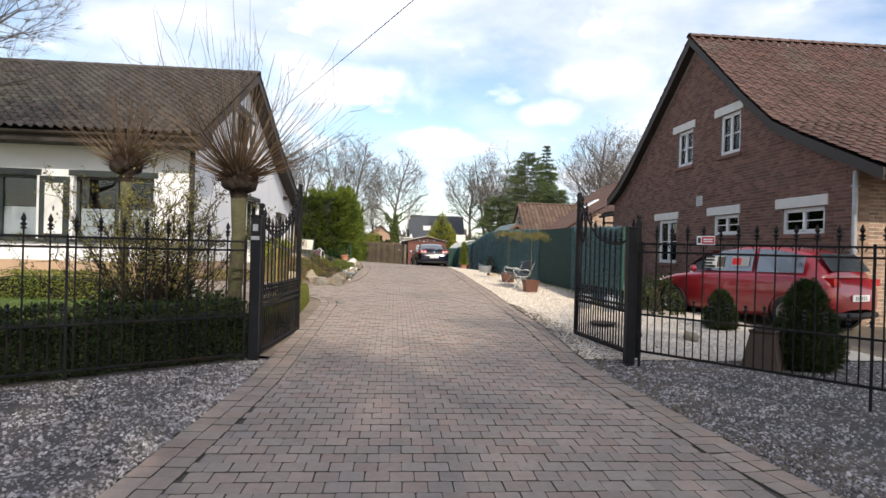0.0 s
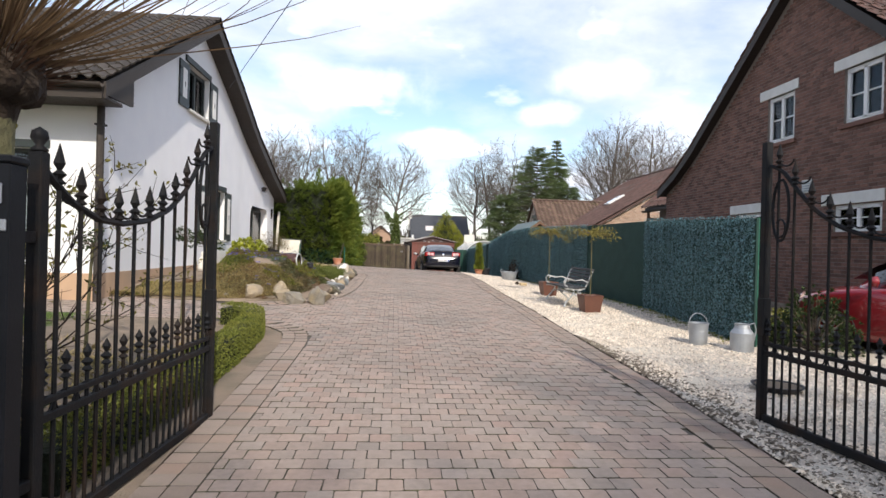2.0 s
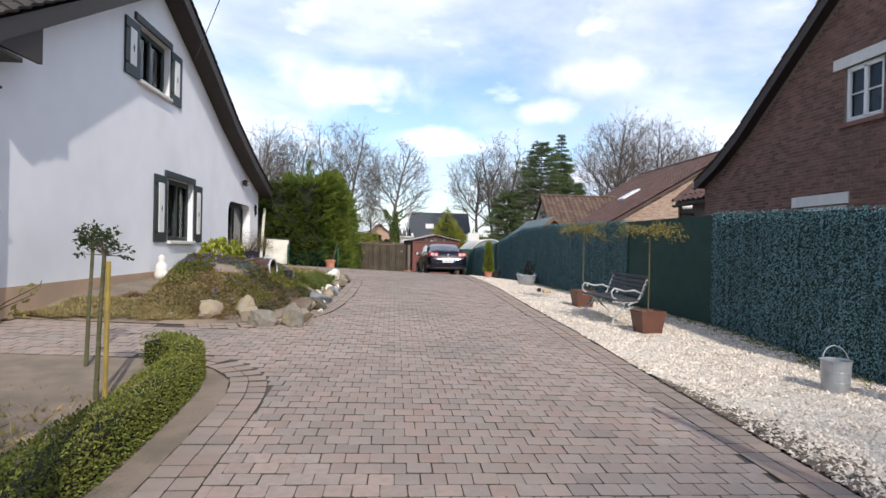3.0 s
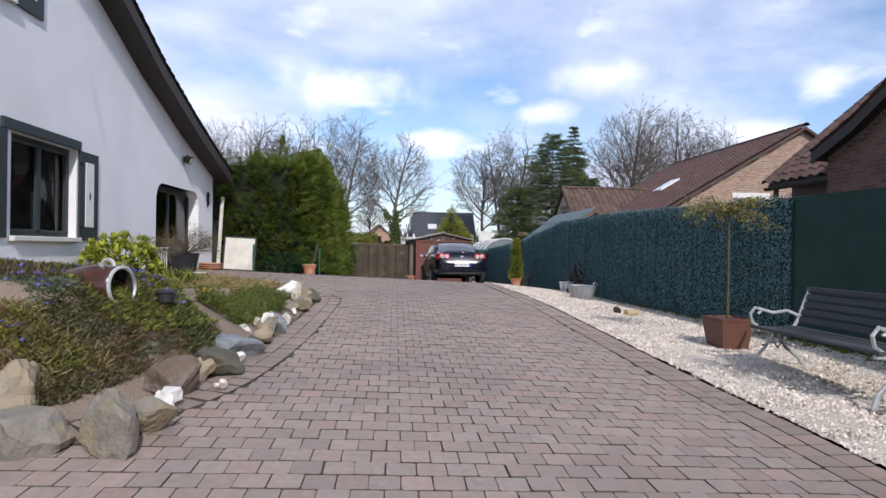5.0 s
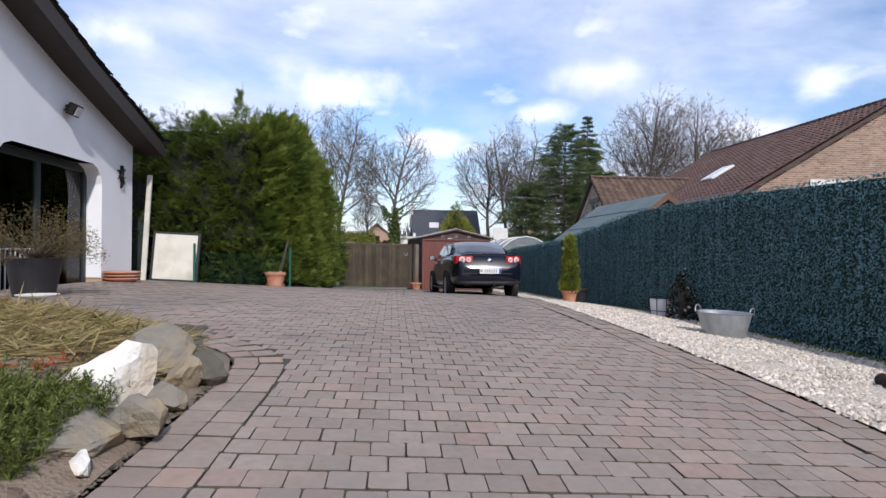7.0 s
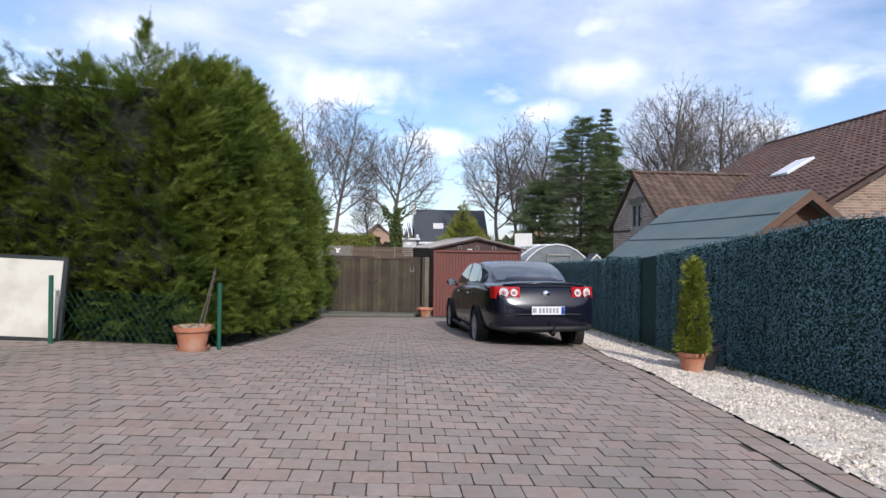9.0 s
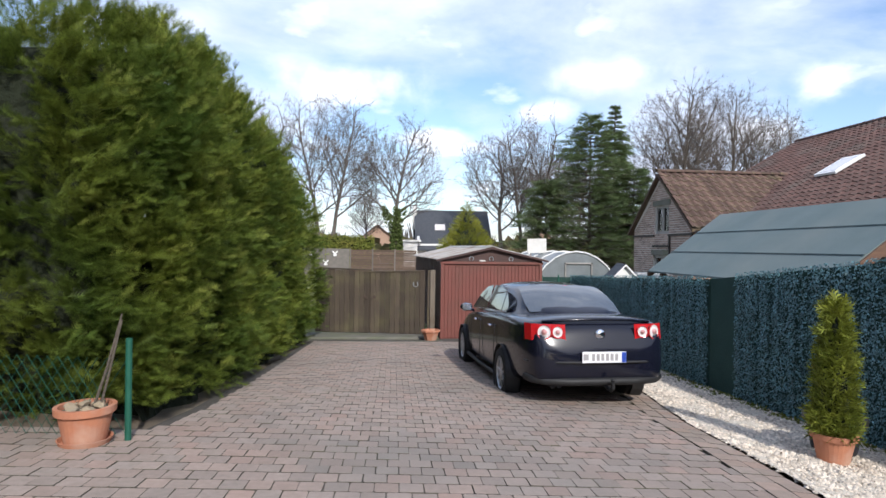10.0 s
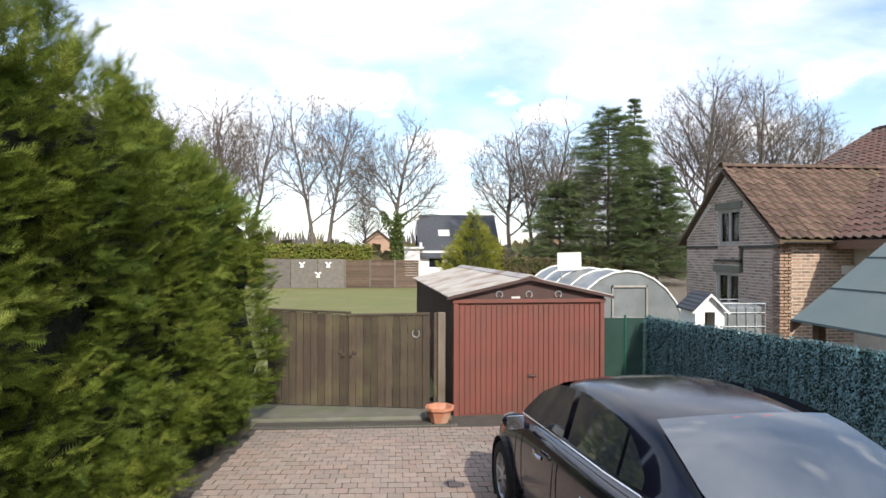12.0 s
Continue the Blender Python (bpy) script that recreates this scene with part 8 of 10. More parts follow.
for k, q in enumerate((("grey", -1.98, 15.25, 0.34, 0.27), ("tan", -2.35, 15.72, 0.32, 0.3, 0.8, 0.1), ("grey", -1.62, 15.30, 0.36, 0.30, 0.6), ("tan", -2.75, 15.42, 0.42, 0.26), ("tan", -2.2, 15.48, 0.25, 0.3),
                       ("grey", -1.50, 15.55, 0.27, 0.19), ("white", -1.50, 15.86, 0.13, 0.16), ("brown", -1.60, 16.2, 0.30, 0.27), ("white", -1.55, 15.98, 0.17, 0.14), ("tan", -1.53, 16.60, 0.14, 0.16),
                       ("dark", -1.52, 16.68, 0.36, 0.25, 0.9), ("white", -1.42, 17.08, 0.12, 0.09), ("white", -1.33, 16.42, 0.07, 0.06), ("white", -1.36, 16.39, 0.035, 0.03), ("blue", -1.54, 17.26, 0.48, 0.24, 0.55),
                       ("white", -1.60, 17.95, 0.18, 0.13, 0.8, 0.1), ("grey", -1.70, 18.0, 0.29, 0.16), ("dark", -1.42, 17.62, 0.11, 0.09), ("tan", -1.38, 17.85, 0.19, 0.15), ("tan", -1.64, 18.28, 0.15, 0.19),
                       ("white", -1.56, 18.34, 0.19, 0.13), ("white", -1.45, 18.28, 0.14, 0.16, 0.8, 0.1), ("grey", -1.42, 18.22, 0.16, 0.19), ("blue", -1.38, 18.40, 0.2, 0.23, 0.6), ("dark", -1.42, 18.75, 0.1, 0.09), ("white", -1.36, 18.92, 0.09, 0.10),
                       ("white", -1.36, 19.44, 0.07, 0.07), ("grey", -1.50, 19.48, 0.36, 0.18, 1.1), ("grey", -1.34, 19.75, 0.2, 0.15, 1.1), ("white", -1.55, 20.05, 0.33, 0.27, 0.75, 0.15), ("grey", -1.36, 20.15, 0.14, 0.14),
                       ("tan", -1.4, 20.5, 0.14, 0.17), ("dark", -1.36, 20.62, 0.24, 0.17), ("grey", -1.62, 20.55, 0.34, 0.24, 0.8, 0.1), ("dark", -1.55, 21.1, 0.2, 0.13), ("grey", -3.15, 19.85, 0.42, 0.15, 0.7),
                       ("dark", -1.85, 21.8, 0.26, 0.12), ("grey", -2.6, 22.3, 0.2, 0.1), ("grey", -3.2, 15.35, 0.2, 0.12), ("tan", -1.46, 17.02, 0.06, 0.05), ("brown", -1.44, 19.2, 0.06, 0.05))):
    edge_stone(*q, **{"seed": k})

random.seed(71)


def blade_mesh(name, foot, way, ln, wd, material, rng_):
    """Folded blades of two triangles: feet, directions and lengths as arrays."""
    way = unit(way)
    nrm = unit(rng_.normal(size=way.shape))
    side = unit(np.cross(way, nrm))
    mid = foot + way * (ln * 0.45)[:, None] + nrm * wd * 0.25
    v = np.stack([foot, mid + side * wd * 0.5, foot + way * ln[:, None], mid - side * wd * 0.5], 1)
    f = np.array(((0, 1, 2), (0, 2, 3)))[None] + (np.arange(len(foot)) * 4)[:, None, None]
    return array_mesh(name, v.reshape(-1, 3), f.reshape(-1, 3), material)


def tufts(name, label, n, spot, material, ln, wd, blades=6, lean=0.6, up=1.0):
    """Low plants as many small blades."""
    at = np.repeat(np.array([w for w in (spot() for _ in range(n)) if w is not None]), blades, 0)
    r_ = np.random.default_rng(n + blades)
    m = len(at)
    at = at + np.stack([r_.uniform(-0.03, 0.03, m), r_.uniform(-0.03, 0.03, m), np.zeros(m)], 1)
    way = np.stack([r_.uniform(-lean, lean, m), r_.uniform(-lean, lean, m), up * r_.uniform(0.3, 1, m)], 1)
    return tagged(new(name, blade_mesh(name, at, way, ln * r_.uniform(0.6, 1.4, m), wd, material, r_)), label, kind="stuff")


def sprigs(name, label, feet, material, height, needle, wd, per=30, lean=0.45):
    """A bushy herb: upright sprigs set all round with short needles."""
    r_ = np.random.default_rng(len(feet))
    n = len(feet)
    stem = unit(np.stack([r_.normal(0, lean, n), r_.normal(0, lean, n), np.ones(n)], 1))
    tall = height * r_.uniform(0.55, 1.2, n)
    t = r_.random((n, per)) ** 0.8
    foot = np.array(feet)[:, None] + stem[:, None] * (t * tall[:, None])[..., None]
    way = stem[:, None] * 0.8 + r_.normal(size=(n, per, 3)) * 0.6
    ln = needle * (1.25 - 0.6 * t) * r_.uniform(0.7, 1.2, (n, per))
    return tagged(new(name, blade_mesh(name, foot.reshape(-1, 3), way.reshape(-1, 3), ln.ravel(), wd, material, r_)), label, kind="stuff")


def bed_spot(y0, y1, x0=-5.0, xin=0.08, dens=None):
    def f():
        y = random.uniform(y0, y1)
        x = random.uniform(x0, left_edge(y) - xin)
        if dens is not None and noise.noise((x * 1.6, y * 1.6, dens)) < -0.05:
            return None
        return x, y, mound(x, y)
    return f


tufts("ground_cover", "patchy brown and green ground-cover plants on the rockery", 11000, bed_spot(15.6, 17.7, -3.95, 0.18, 1.0), HEATHER, 0.055, 0.012, 7, 1.0, 0.7)
tufts("dead_stems", "fine brown dead stems on the rockery", 5000, bed_spot(15.4, 17.3, -4.4, 0.16, 11.0), RUSTLEAF, 0.07, 0.006, 7, 1.2, 0.6)
tufts("thyme", "grey-green trailing thyme on the rockery", 5000, bed_spot(15.7, 17.5, -4.0, 0.25, 3.0), THYMELEAF, 0.035, 0.012, 8, 1.0, 0.6)
tufts("periwinkle", "glossy green periwinkle leaves on the rockery", 12000, bed_spot(16.05, 17.8, -4.0, 0.35, 6.0), BOXLEAF, 0.05, 0.02, 6, 1.0, 0.7)
tufts("dry_grass", "flattened straw-coloured dead stems on the bed", 3600, bed_spot(20.5, 23.2, -5.0, 0.3), DRYGRASS, 0.2, 0.010, 5, 1.8, 0.25)
tufts("bed_moss", "short green moss between the straw", 2600, bed_spot(20.3, 23.1, -4.9, 0.25, 9.0), BOXLEAF, 0.04, 0.012, 5, 1.2, 0.6)
tufts("dry_grass", "dry grass at the foot of the rockery", 6500, bed_spot(15.15, 16.3, -4.9, 0.3), DRYGRASS, 0.07, 0.010, 6, 1.1, 0.7)
tufts("dry_grass", "sparse dry stems on the rockery", 260, bed_spot(17.7, 20.6, -4.6, 0.3, 5.0), DRYGRASS, 0.09, 0.008, 3, 1.5, 0.4)
tufts("saxifrage", "low bluish-green rosette plant on bare soil", 60, lambda: (random.gauss(-2.72, 0.13), random.gauss(19.0, 0.09), mound(-2.72, 19.0) + 0.01), THYMELEAF, 0.06, 0.026, 6, 1.2, 0.6)


def edge_spot():
    y = random.uniform(17.95, 19.95)
    x = left_edge(y) - random.uniform(0.2, 0.66 + 0.14 * noise.noise((0, y * 2.5, 3.0)))
    if noise.noise((x * 3.1, y * 3.1, 8.0)) < -0.3:
        return None
    return x, y, mound(x, y) + 0.06 * max(0.0, noise.noise((x * 4, y * 4, 2.0)))


sprigs("rosemary", "bushy green rosemary along the rockery edge", [w for w in (edge_spot() for _ in range(1500)) if w is not None], ROSEMARY, 0.17, 0.04, 0.006, 34)


def violet_spot():
    cx, cy, r = random.choice(((-2.9, 16.6, 0.4), (-3.4, 16.9, 0.4), (-2.6, 16.3, 0.3), (-2.2, 17.2, 0.25), (-2.9, 17.5, 0.3), (-3.6, 17.6, 0.3)))
    x, y = random.gauss(cx, r * 0.6), random.gauss(cy, r * 0.6)
    return (x, y, mound(x, y) + 0.055) if x < left_edge(max(15.2, y)) - 0.2 and y > 15.3 else None


tufts("violets", "small blue spring flowers on the rockery", 120, violet_spot, PURPLE, 0.028, 0.022, 4, 1.2, 0.8)
tufts("daffodil", "single yellow daffodil on the bed", 3, lambda: (-2.05, 18.25, mound(-2.05, 18.25) + 0.12), YELLOW, 0.05, 0.035, 6, 1.0, 0.8)
tufts("daffodil", "yellow daffodils by the house wall", 3, lambda: (-4.3, 22.6, mound(-4.3, 22.6) + 0.16), YELLOW, 0.05, 0.035, 6, 1.0, 0.8)
tufts("rust_leaves", "orange-red dead fern clump", 10, lambda: (random.gauss(-2.15, 0.1), random.gauss(20.3, 0.08), mound(-2.15, 20.3) + 0.02), RUST, 0.06, 0.018, 6, 1.2, 0.6)
tufts("tulip_leaves", "fresh green bulb leaves in the bed", 40, lambda: (random.gauss(-3.3, 0.15), random.gauss(20.9, 0.1), mound(-3.3, 20.9)), BOXLEAF, 0.2, 0.035, 5, 0.7, 1.0)
tufts("bed_weeds", "low weeds in the flower bed behind the gate", 500, lambda: (random.uniform(-4.4, -2.4), random.uniform(8.5, 13.3), gz(-3, 11)), DRYGRASS, 0.09, 0.018, 6, 1.0, 0.8)


def grass_spot():
    y = random.uniform(7.7, 13.5)
    x = random.uniform(-9.5, -4.7)
    return x, y, gz(x, y) - 0.01


LAWNBLADE = leafmat("grass blade", (0.10, 0.17, 0.04), (0.15, 0.20, 0.06), 0.4)
tufts("lawn_grass", "short mown grass blades on the front lawn", 9000, grass_spot, LAWNBLADE, 0.05, 0.008, 5, 0.6, 1.0)


def moss_spot():
    y = 12.5 + 26 * random.random()
    x = fence_x(y) - abs(random.gauss(0.02, 0.12))
    return x, y, gz(x, y) + 0.012


tufts("fence_weeds", "weeds and moss at the foot of the screen fence", 1500, moss_spot, BOXLEAF, 0.05, 0.018, 5, 1.2, 0.6)

# stoneware jar on its side
jr = thing("stoneware_jar", "brown glazed stoneware jar lying on the rockery", "jar", -2.16, 16.72, 0.91)
jm = Vector((0.97, -0.22, 0.05)).to_track_quat("Z", "Y").to_matrix().to_4x4()
part("jar_body", Shape().lathe([(0.02, -0.62), (0.10, -0.6), (0.13, -0.5), (0.165, -0.3), (0.17, -0.15), (0.15, -0.04), (0.148, 0.0), (0.128, 0.0)], 28, jm, cap=False), GLAZE, jr, smooth=True)
# separate near-black inner skin paints the shade in the jar's mouth
part("jar_inside", Shape().lathe([(0.129, 0.0), (0.126, -0.05), (0.14, -0.2), (0.1, -0.5), (0.0, -0.56)], 28, jm, cap=False), KNUCKLE, jr, "inside with its shade put into a dark colour", smooth=True)
part("jar_rim", Shape().tube([tuple(jm @ Vector((0.14 * math.cos(a), 0.14 * math.sin(a), 0.0))) for a in [2 * math.pi * k / 28 for k in range(29)]], 0.014, 6, cap=False), CASTIRON, jr, "grey rim")
part("jar_ear", Shape().tube([tuple(jm @ Vector((-0.06 + 0.0, 0.15 + 0.05 * math.sin(a), -0.06 + 0.05 * math.cos(a)))) for a in [math.pi * k / 8 for k in range(9)]], 0.014, 6), CASTIRON, jr)
gd = thing("garden_lamp", "small round black garden lamp in the bed", "lamp", -1.98, 17.05, mound(-1.98, 17.05))
part("stake", Shape().tube([(0, 0, -0.1), (0, 0, 0.08)], 0.012, 6), BLACKPOT, gd)
part("shade", Shape().lathe([(0.05, 0.06), (0.07, 0.08), (0.07, 0.14), (0.078, 0.15), (0.06, 0.17), (0.0, 0.175)], 18), BLACKPOT, gd)

# garden figure by the wall: one plain shape
fg = Shape().lathe([(0.0, 0.0), (0.13, 0.0), (0.135, 0.1), (0.11, 0.18), (0.12, 0.25), (0.085, 0.31), (0.055, 0.34), (0.07, 0.39), (0.06, 0.45), (0.0, 0.49)], 16, cap=False)
fg.lathe([(0.0, 0.0), (0.07, 0.01), (0.075, 0.06), (0.05, 0.12), (0.0, 0.14)], 12, Matrix.Translation((0.1, -0.07, 0.02)), cap=False)
f_ = solo("garden_figure", fg, STONEWHITE, "small weathered white garden figure by the plinth", "statue", smooth=True)
f_.matrix_world = pose(-4.86, 19.3, mound(-4.86, 19.3) - 0.01)


# ---- pots and planters ----
def round_pot(name, label, x, y, r, h, material, z=None, rim=True, saucer=False, category="pot"):
    t = thing(name, label, category, x, y, gz(x, y) if z is None else z)
    prof = [(r * 0.68, 0.0), (r * 0.72, 0.02), (r * 0.93, h * 0.82)] + ([(r * 1.04, h * 0.82), (r * 1.06, h)] if rim else [(r, h)]) + [(r * 0.9, h), (r * 0.86, h * 0.86)]
    part("pot_body", Shape().lathe(prof, 28, cap=False), material, t, smooth=False)
    part("pot_base", Shape().lathe([(0.0, 0.004), (r * 0.7, 0.004)], 24, cap=False), material, t)
    part("pot_soil", Shape().lathe([(0.0, h * 0.86), (r * 0.88, h * 0.86)], 24, cap=False), SOIL, t)
    if saucer:
        part("saucer", Shape().lathe([(0.0, 0.0), (r * 0.85, 0.0), (r * 0.95, 0.04), (r * 0.9, 0.04), (r * 0.82, 0.012), (0.0, 0.012)], 24, cap=False), material, t)
    return t


def square_planter(x, y, label):
    t = thing("square_planter", label, "planter", x, y, gz(x, y), 4, "brown planters")
    h, a, b = 0.34, 0.145, 0.192
    part("planter_body", Shape().add([(sx * q, sy * q, z) for q, z in ((a, 0), (b, h), (b - 0.02, h), (b - 0.03, h - 0.06)) for sx, sy in ((-1, -1), (1, -1), (1, 1), (-1, 1))],
         [(0, 3, 2, 1)] + [(4 * k + i, 4 * k + (i + 1) % 4, 4 * k + 4 + (i + 1) % 4, 4 * k + 4 + i) for k in range(3) for i in range(4)]), BROWNPOT, t)
    for k in range(4):
        q = b - 0.02 * k * 0.55 + 0.004
        zz = h - 0.03 - 0.03 * k
        part("rib", Shape().box(-q, q, -q, q, zz, zz + 0.012, 0.003), BROWNPOT, t)
    part("pot_soil", Shape().box(-b + 0.03, b - 0.03, -b + 0.03, b - 0.03, h - 0.07, h - 0.055), SOIL, t)
    w = thing("weeping_standard", "slender standard tree with sparse arching twigs in a planter", "tree", x, y, gz(x, y) + h - 0.06, 0, "potted standards")
    part("stem", Shape().tube([(0, 0, 0), (0.01, 0.01, 0.6), (0, 0, 1.25)], [0.013, 0.011, 0.012], 7), BARKGREEN, w)
    st_, lf_ = Shape(), Shape()
    for _ in range(34):
        a_ = random.uniform(0, 6.283)
        d = Vector((math.cos(a_), math.sin(a_), random.uniform(0.1, 0.9))).normalized()
        p, pts = Vector((0, 0, 1.22)), []
        for k in range(6):
            pts.append(p.copy())
            d = (d + Vector((0, 0, -0.13)) + rnd_dir() * 0.12).normalized()
            p = p + d * random.uniform(0.06, 0.1)
            for _ in range(5):
                leaf_into(lf_, p + rnd_dir() * 0.035, (d + rnd_dir()).normalized(), rnd_dir(), 0.05, 0.017)
        st_.tube(pts, [0.006, 0.005, 0.004, 0.003, 0.003, 0.002], 3, cap=False)
    part("branch", st_, TWIGBROWN, w, kind="stuff", fix=False)
    part("leaves", lf_, BUDLEAF, w, kind="stuff", fix=False)


random.seed(72)
square_planter(3.54, 15.62, "brown ribbed plastic planter on the white gravel")
square_planter(3.48, 18.46, "brown ribbed plastic planter behind the bench")
pt = round_pot("terracotta_pot", "terracotta pot with a golden conifer on white gravel", 3.3, 28.9, 0.165, 0.24, TERRA, gz(3.3, 28.9) + 0.01)
cone_conifer("potted_conifer", "narrow golden-green conifer in a terracotta pot", 3.3, 28.9, 0.145, 1.12, YELLOWTIP, 1300, 0.13, gz(3.3, 28.9) + 0.2, 0.62)
round_pot("black_pot", "black plastic pot beside the screen fence", 3.6, 29.27, 0.24, 0.34, BLACKPOT)
pt = round_pot("terracotta_pot", "terracotta pot topped with stones before the hedge", -2.54, 28.74, 0.19, 0.27, TERRA, None, True, True)
for k in range(6):
    rk = rock(-2.54 + 0.1 * math.cos(k * 1.05), 28.74 + 0.1 * math.sin(k * 1.05), 0.055, ROCKTAN, "pale stone lying in the pot", 200 + k, z=gz(-2.54, 28.74) + 0.25)
    rk["category"], rk["group"] = "stone", "pot stones"
stick = thing("pot_sticks", "two bare canes leaning in the pot", "canes", -2.5, 28.74, gz(-2.5, 28.74) + 0.2)
part("cane", Shape().tube([(0, 0, 0), (0.1, 0.02, 0.35), (0.18, 0.05, 0.72)], [0.012, 0.01, 0.006], 6), BARK, stick)
part("cane", Shape().tube([(0.05, 0, 0), (0.13, 0.0, 0.35), (0.19, 0.03, 0.68)], [0.01, 0.009, 0.006], 6), BARK, stick)
bp = round_pot("black_pot", "square black pot with a bare brown shrub by the door", -4.36, 24.3, 0.29, 0.44, BLACKPOT, gz(-4.36, 24.3), False)
mp_ = thing("bare_shrub", "fine-twigged brown shrub in the black pot", "shrub", -4.36, 24.3, gz(-4.36, 24.3) + 0.36)
st_, lf_ = Shape(), Shape()
for _ in range(80):
    d = rnd_dir(0.5, 1.0)
    p, pts = Vector((0, 0, 0)), []
    for k in range(7):
        pts.append(p.copy())
        d = (d + rnd_dir() * 0.25 + Vector((d.x, d.y, -0.05)) * 0.25).normalized()
        p = p + d * 0.1
        for _ in range((0, 0, 2, 7, 13, 15, 15)[k]):
            leaf_into(lf_, p + rnd_dir() * 0.07, rnd_dir(), rnd_dir(), 0.035, 0.011)
    st_.tube(pts, [0.008, 0.007, 0.005, 0.004, 0.003, 0.002, 0.002], 3, cap=False)
part("branch", st_, TWIGBROWN, mp_, kind="stuff", fix=False)
part("leaves", lf_, OLIVELEAF, mp_, kind="stuff", fix=False)
for k in range(3):
    bw_ = thing("terracotta_bowl", "shallow terracotta bowls stacked by the white wall", "bowl", -4.80, 27.45, gz(-4.8, 27.45) + 0.05 * k, 0, "stacked bowls")
    part("bowl_body", Shape().lathe([(0.2, 0.0), (0.26, 0.05), (0.285, 0.055), (0.285, 0.075), (0.25, 0.07), (0.18, 0.02), (0.0, 0.02)], 28, cap=False), TERRA, bw_)
bb_ = thing("bird_bath", "low pale stone bird bath on the bed edge", "bird bath", -3.78, 23.35, gz(-3.78, 23.35))
part("foot", Shape().lathe([(0.07, 0.0), (0.055, 0.05), (0.07, 0.09)], 16), STONEWHITE, bb_)
part("dish", Shape().lathe([(0.06, 0.09), (0.18, 0.12), (0.19, 0.135), (0.16, 0.13), (0.0, 0.11)], 20, cap=False), STONEWHITE, bb_)
pl_ = thing("terracotta_planter", "faceted terracotta planter by the wooden gate", "planter", 0.50, 37.55, gz(0.5, 37.55) + 0.0, 10)
part("planter_body", Shape().lathe([(0.13, 0.0), (0.20, 0.20), (0.225, 0.20), (0.225, 0.235), (0.19, 0.235), (0.12, 0.04), (0.0, 0.04)], 8, cap=False), TERRA, pl_)

# zinc tub, bucket and can
tb = thing("zinc_tub", "oval galvanised zinc tub on the white gravel", "tub", 3.57, 23.78, gz(3.57, 23.78) + 0.01, -50)
tb.matrix_world = tb.matrix_world @ Matrix.Diagonal((0.56, 0.85, 0.88, 1))
part("tub_body", Shape().lathe([(0.0, 0.0), (0.2, 0.0), (0.26, 0.31), (0.272, 0.32), (0.262, 0.325), (0.25, 0.31), (0.19, 0.02), (0.0, 0.02)], 30, Matrix.Diagonal((2.05, 1.0, 1.0, 1)), cap=False), ZINC, tb)
for sd in (-1, 1):
    part("tub_handle", Shape().tube([(sd * (0.53 + 0.02 * math.sin(a)), 0.1 * math.cos(a), 0.31 + 0.09 * math.sin(a)) for a in [math.pi * k / 8 for k in range(9)]], 0.011, 6), ZINC, tb)
bk = thing("zinc_bucket", "galvanised zinc bucket with a raised wire handle", "bucket", 4.05, 12.54, gz(4.05, 12.54) + 0.01)
part("bucket_body", Shape().lathe([(0.0, 0.0), (0.115, 0.0), (0.132, 0.30), (0.14, 0.30), (0.14, 0.31), (0.126, 0.30), (0.11, 0.02), (0.0, 0.02)], 26, cap=False), ZINC, bk)
for zz, rr in ((0.1, 0.1215), (0.2, 0.127)):
    part("hoop", Shape().tube([(rr * math.cos(a), rr * math.sin(a), zz) for a in [2 * math.pi * k / 26 for k in range(27)]], 0.004, 4, cap=False), ZINC, bk)
part("handle", Shape().tube([(0.135 * math.cos(a), 0.03 * math.sin(a), 0.29 + 0.15 * math.sin(a)) for a in [math.pi * k / 12 for k in range(13)]], 0.006, 5), ZINC, bk)
wc = thing("watering_can", "old galvanised watering can by the screen fence", "watering can", 4.42, 12.1, gz(4.42, 12.1) + 0.01)
part("can_body", Shape().lathe([(0.0, 0.0), (0.145, 0.0), (0.145, 0.25), (0.10, 0.31), (0.09, 0.36), (0.1, 0.37), (0.08, 0.36), (0.09, 0.3), (0.0, 0.26)], 26, cap=False), ZINC, wc)
part("can_handle", Shape().tube([(0.1, 0.0, 0.36), (0.17, 0, 0.38), (0.2, 0, 0.28), (0.16, 0, 0.12)], 0.01, 6), ZINC, wc)
wb = thing("wire_basket", "white pail in a dark wire basket by the fence", "pail", 4.05, 26.4, gz(4.05, 26.4))
part("pail", Shape().lathe([(0.0, 0.0), (0.15, 0.0), (0.18, 0.28), (0.17, 0.28), (0.14, 0.02), (0.0, 0.02)], 20, cap=False), WHITEPAINT, wb)
for k in range(8):
    a = k * math.pi / 4
    part("wire", Shape().tube([(0.17 * math.cos(a), 0.17 * math.sin(a), 0), (0.2 * math.cos(a), 0.2 * math.sin(a), 0.3)], 0.006, 4), IRON, wb)
for zz in (0.1, 0.3):
    part("hoop", Shape().tube([(0.195 * math.cos(a), 0.195 * math.sin(a), zz) for a in [2 * math.pi * k / 16 for k in range(17)]], 0.006, 4, cap=False), IRON, wb)
leafy_bush("dark_heather", "dark dead pot plant with white tags by the fence", 4.15, 25.9, 0.2, 0.75, KNUCKLE, 900, 0.06, PALEFLOWER)
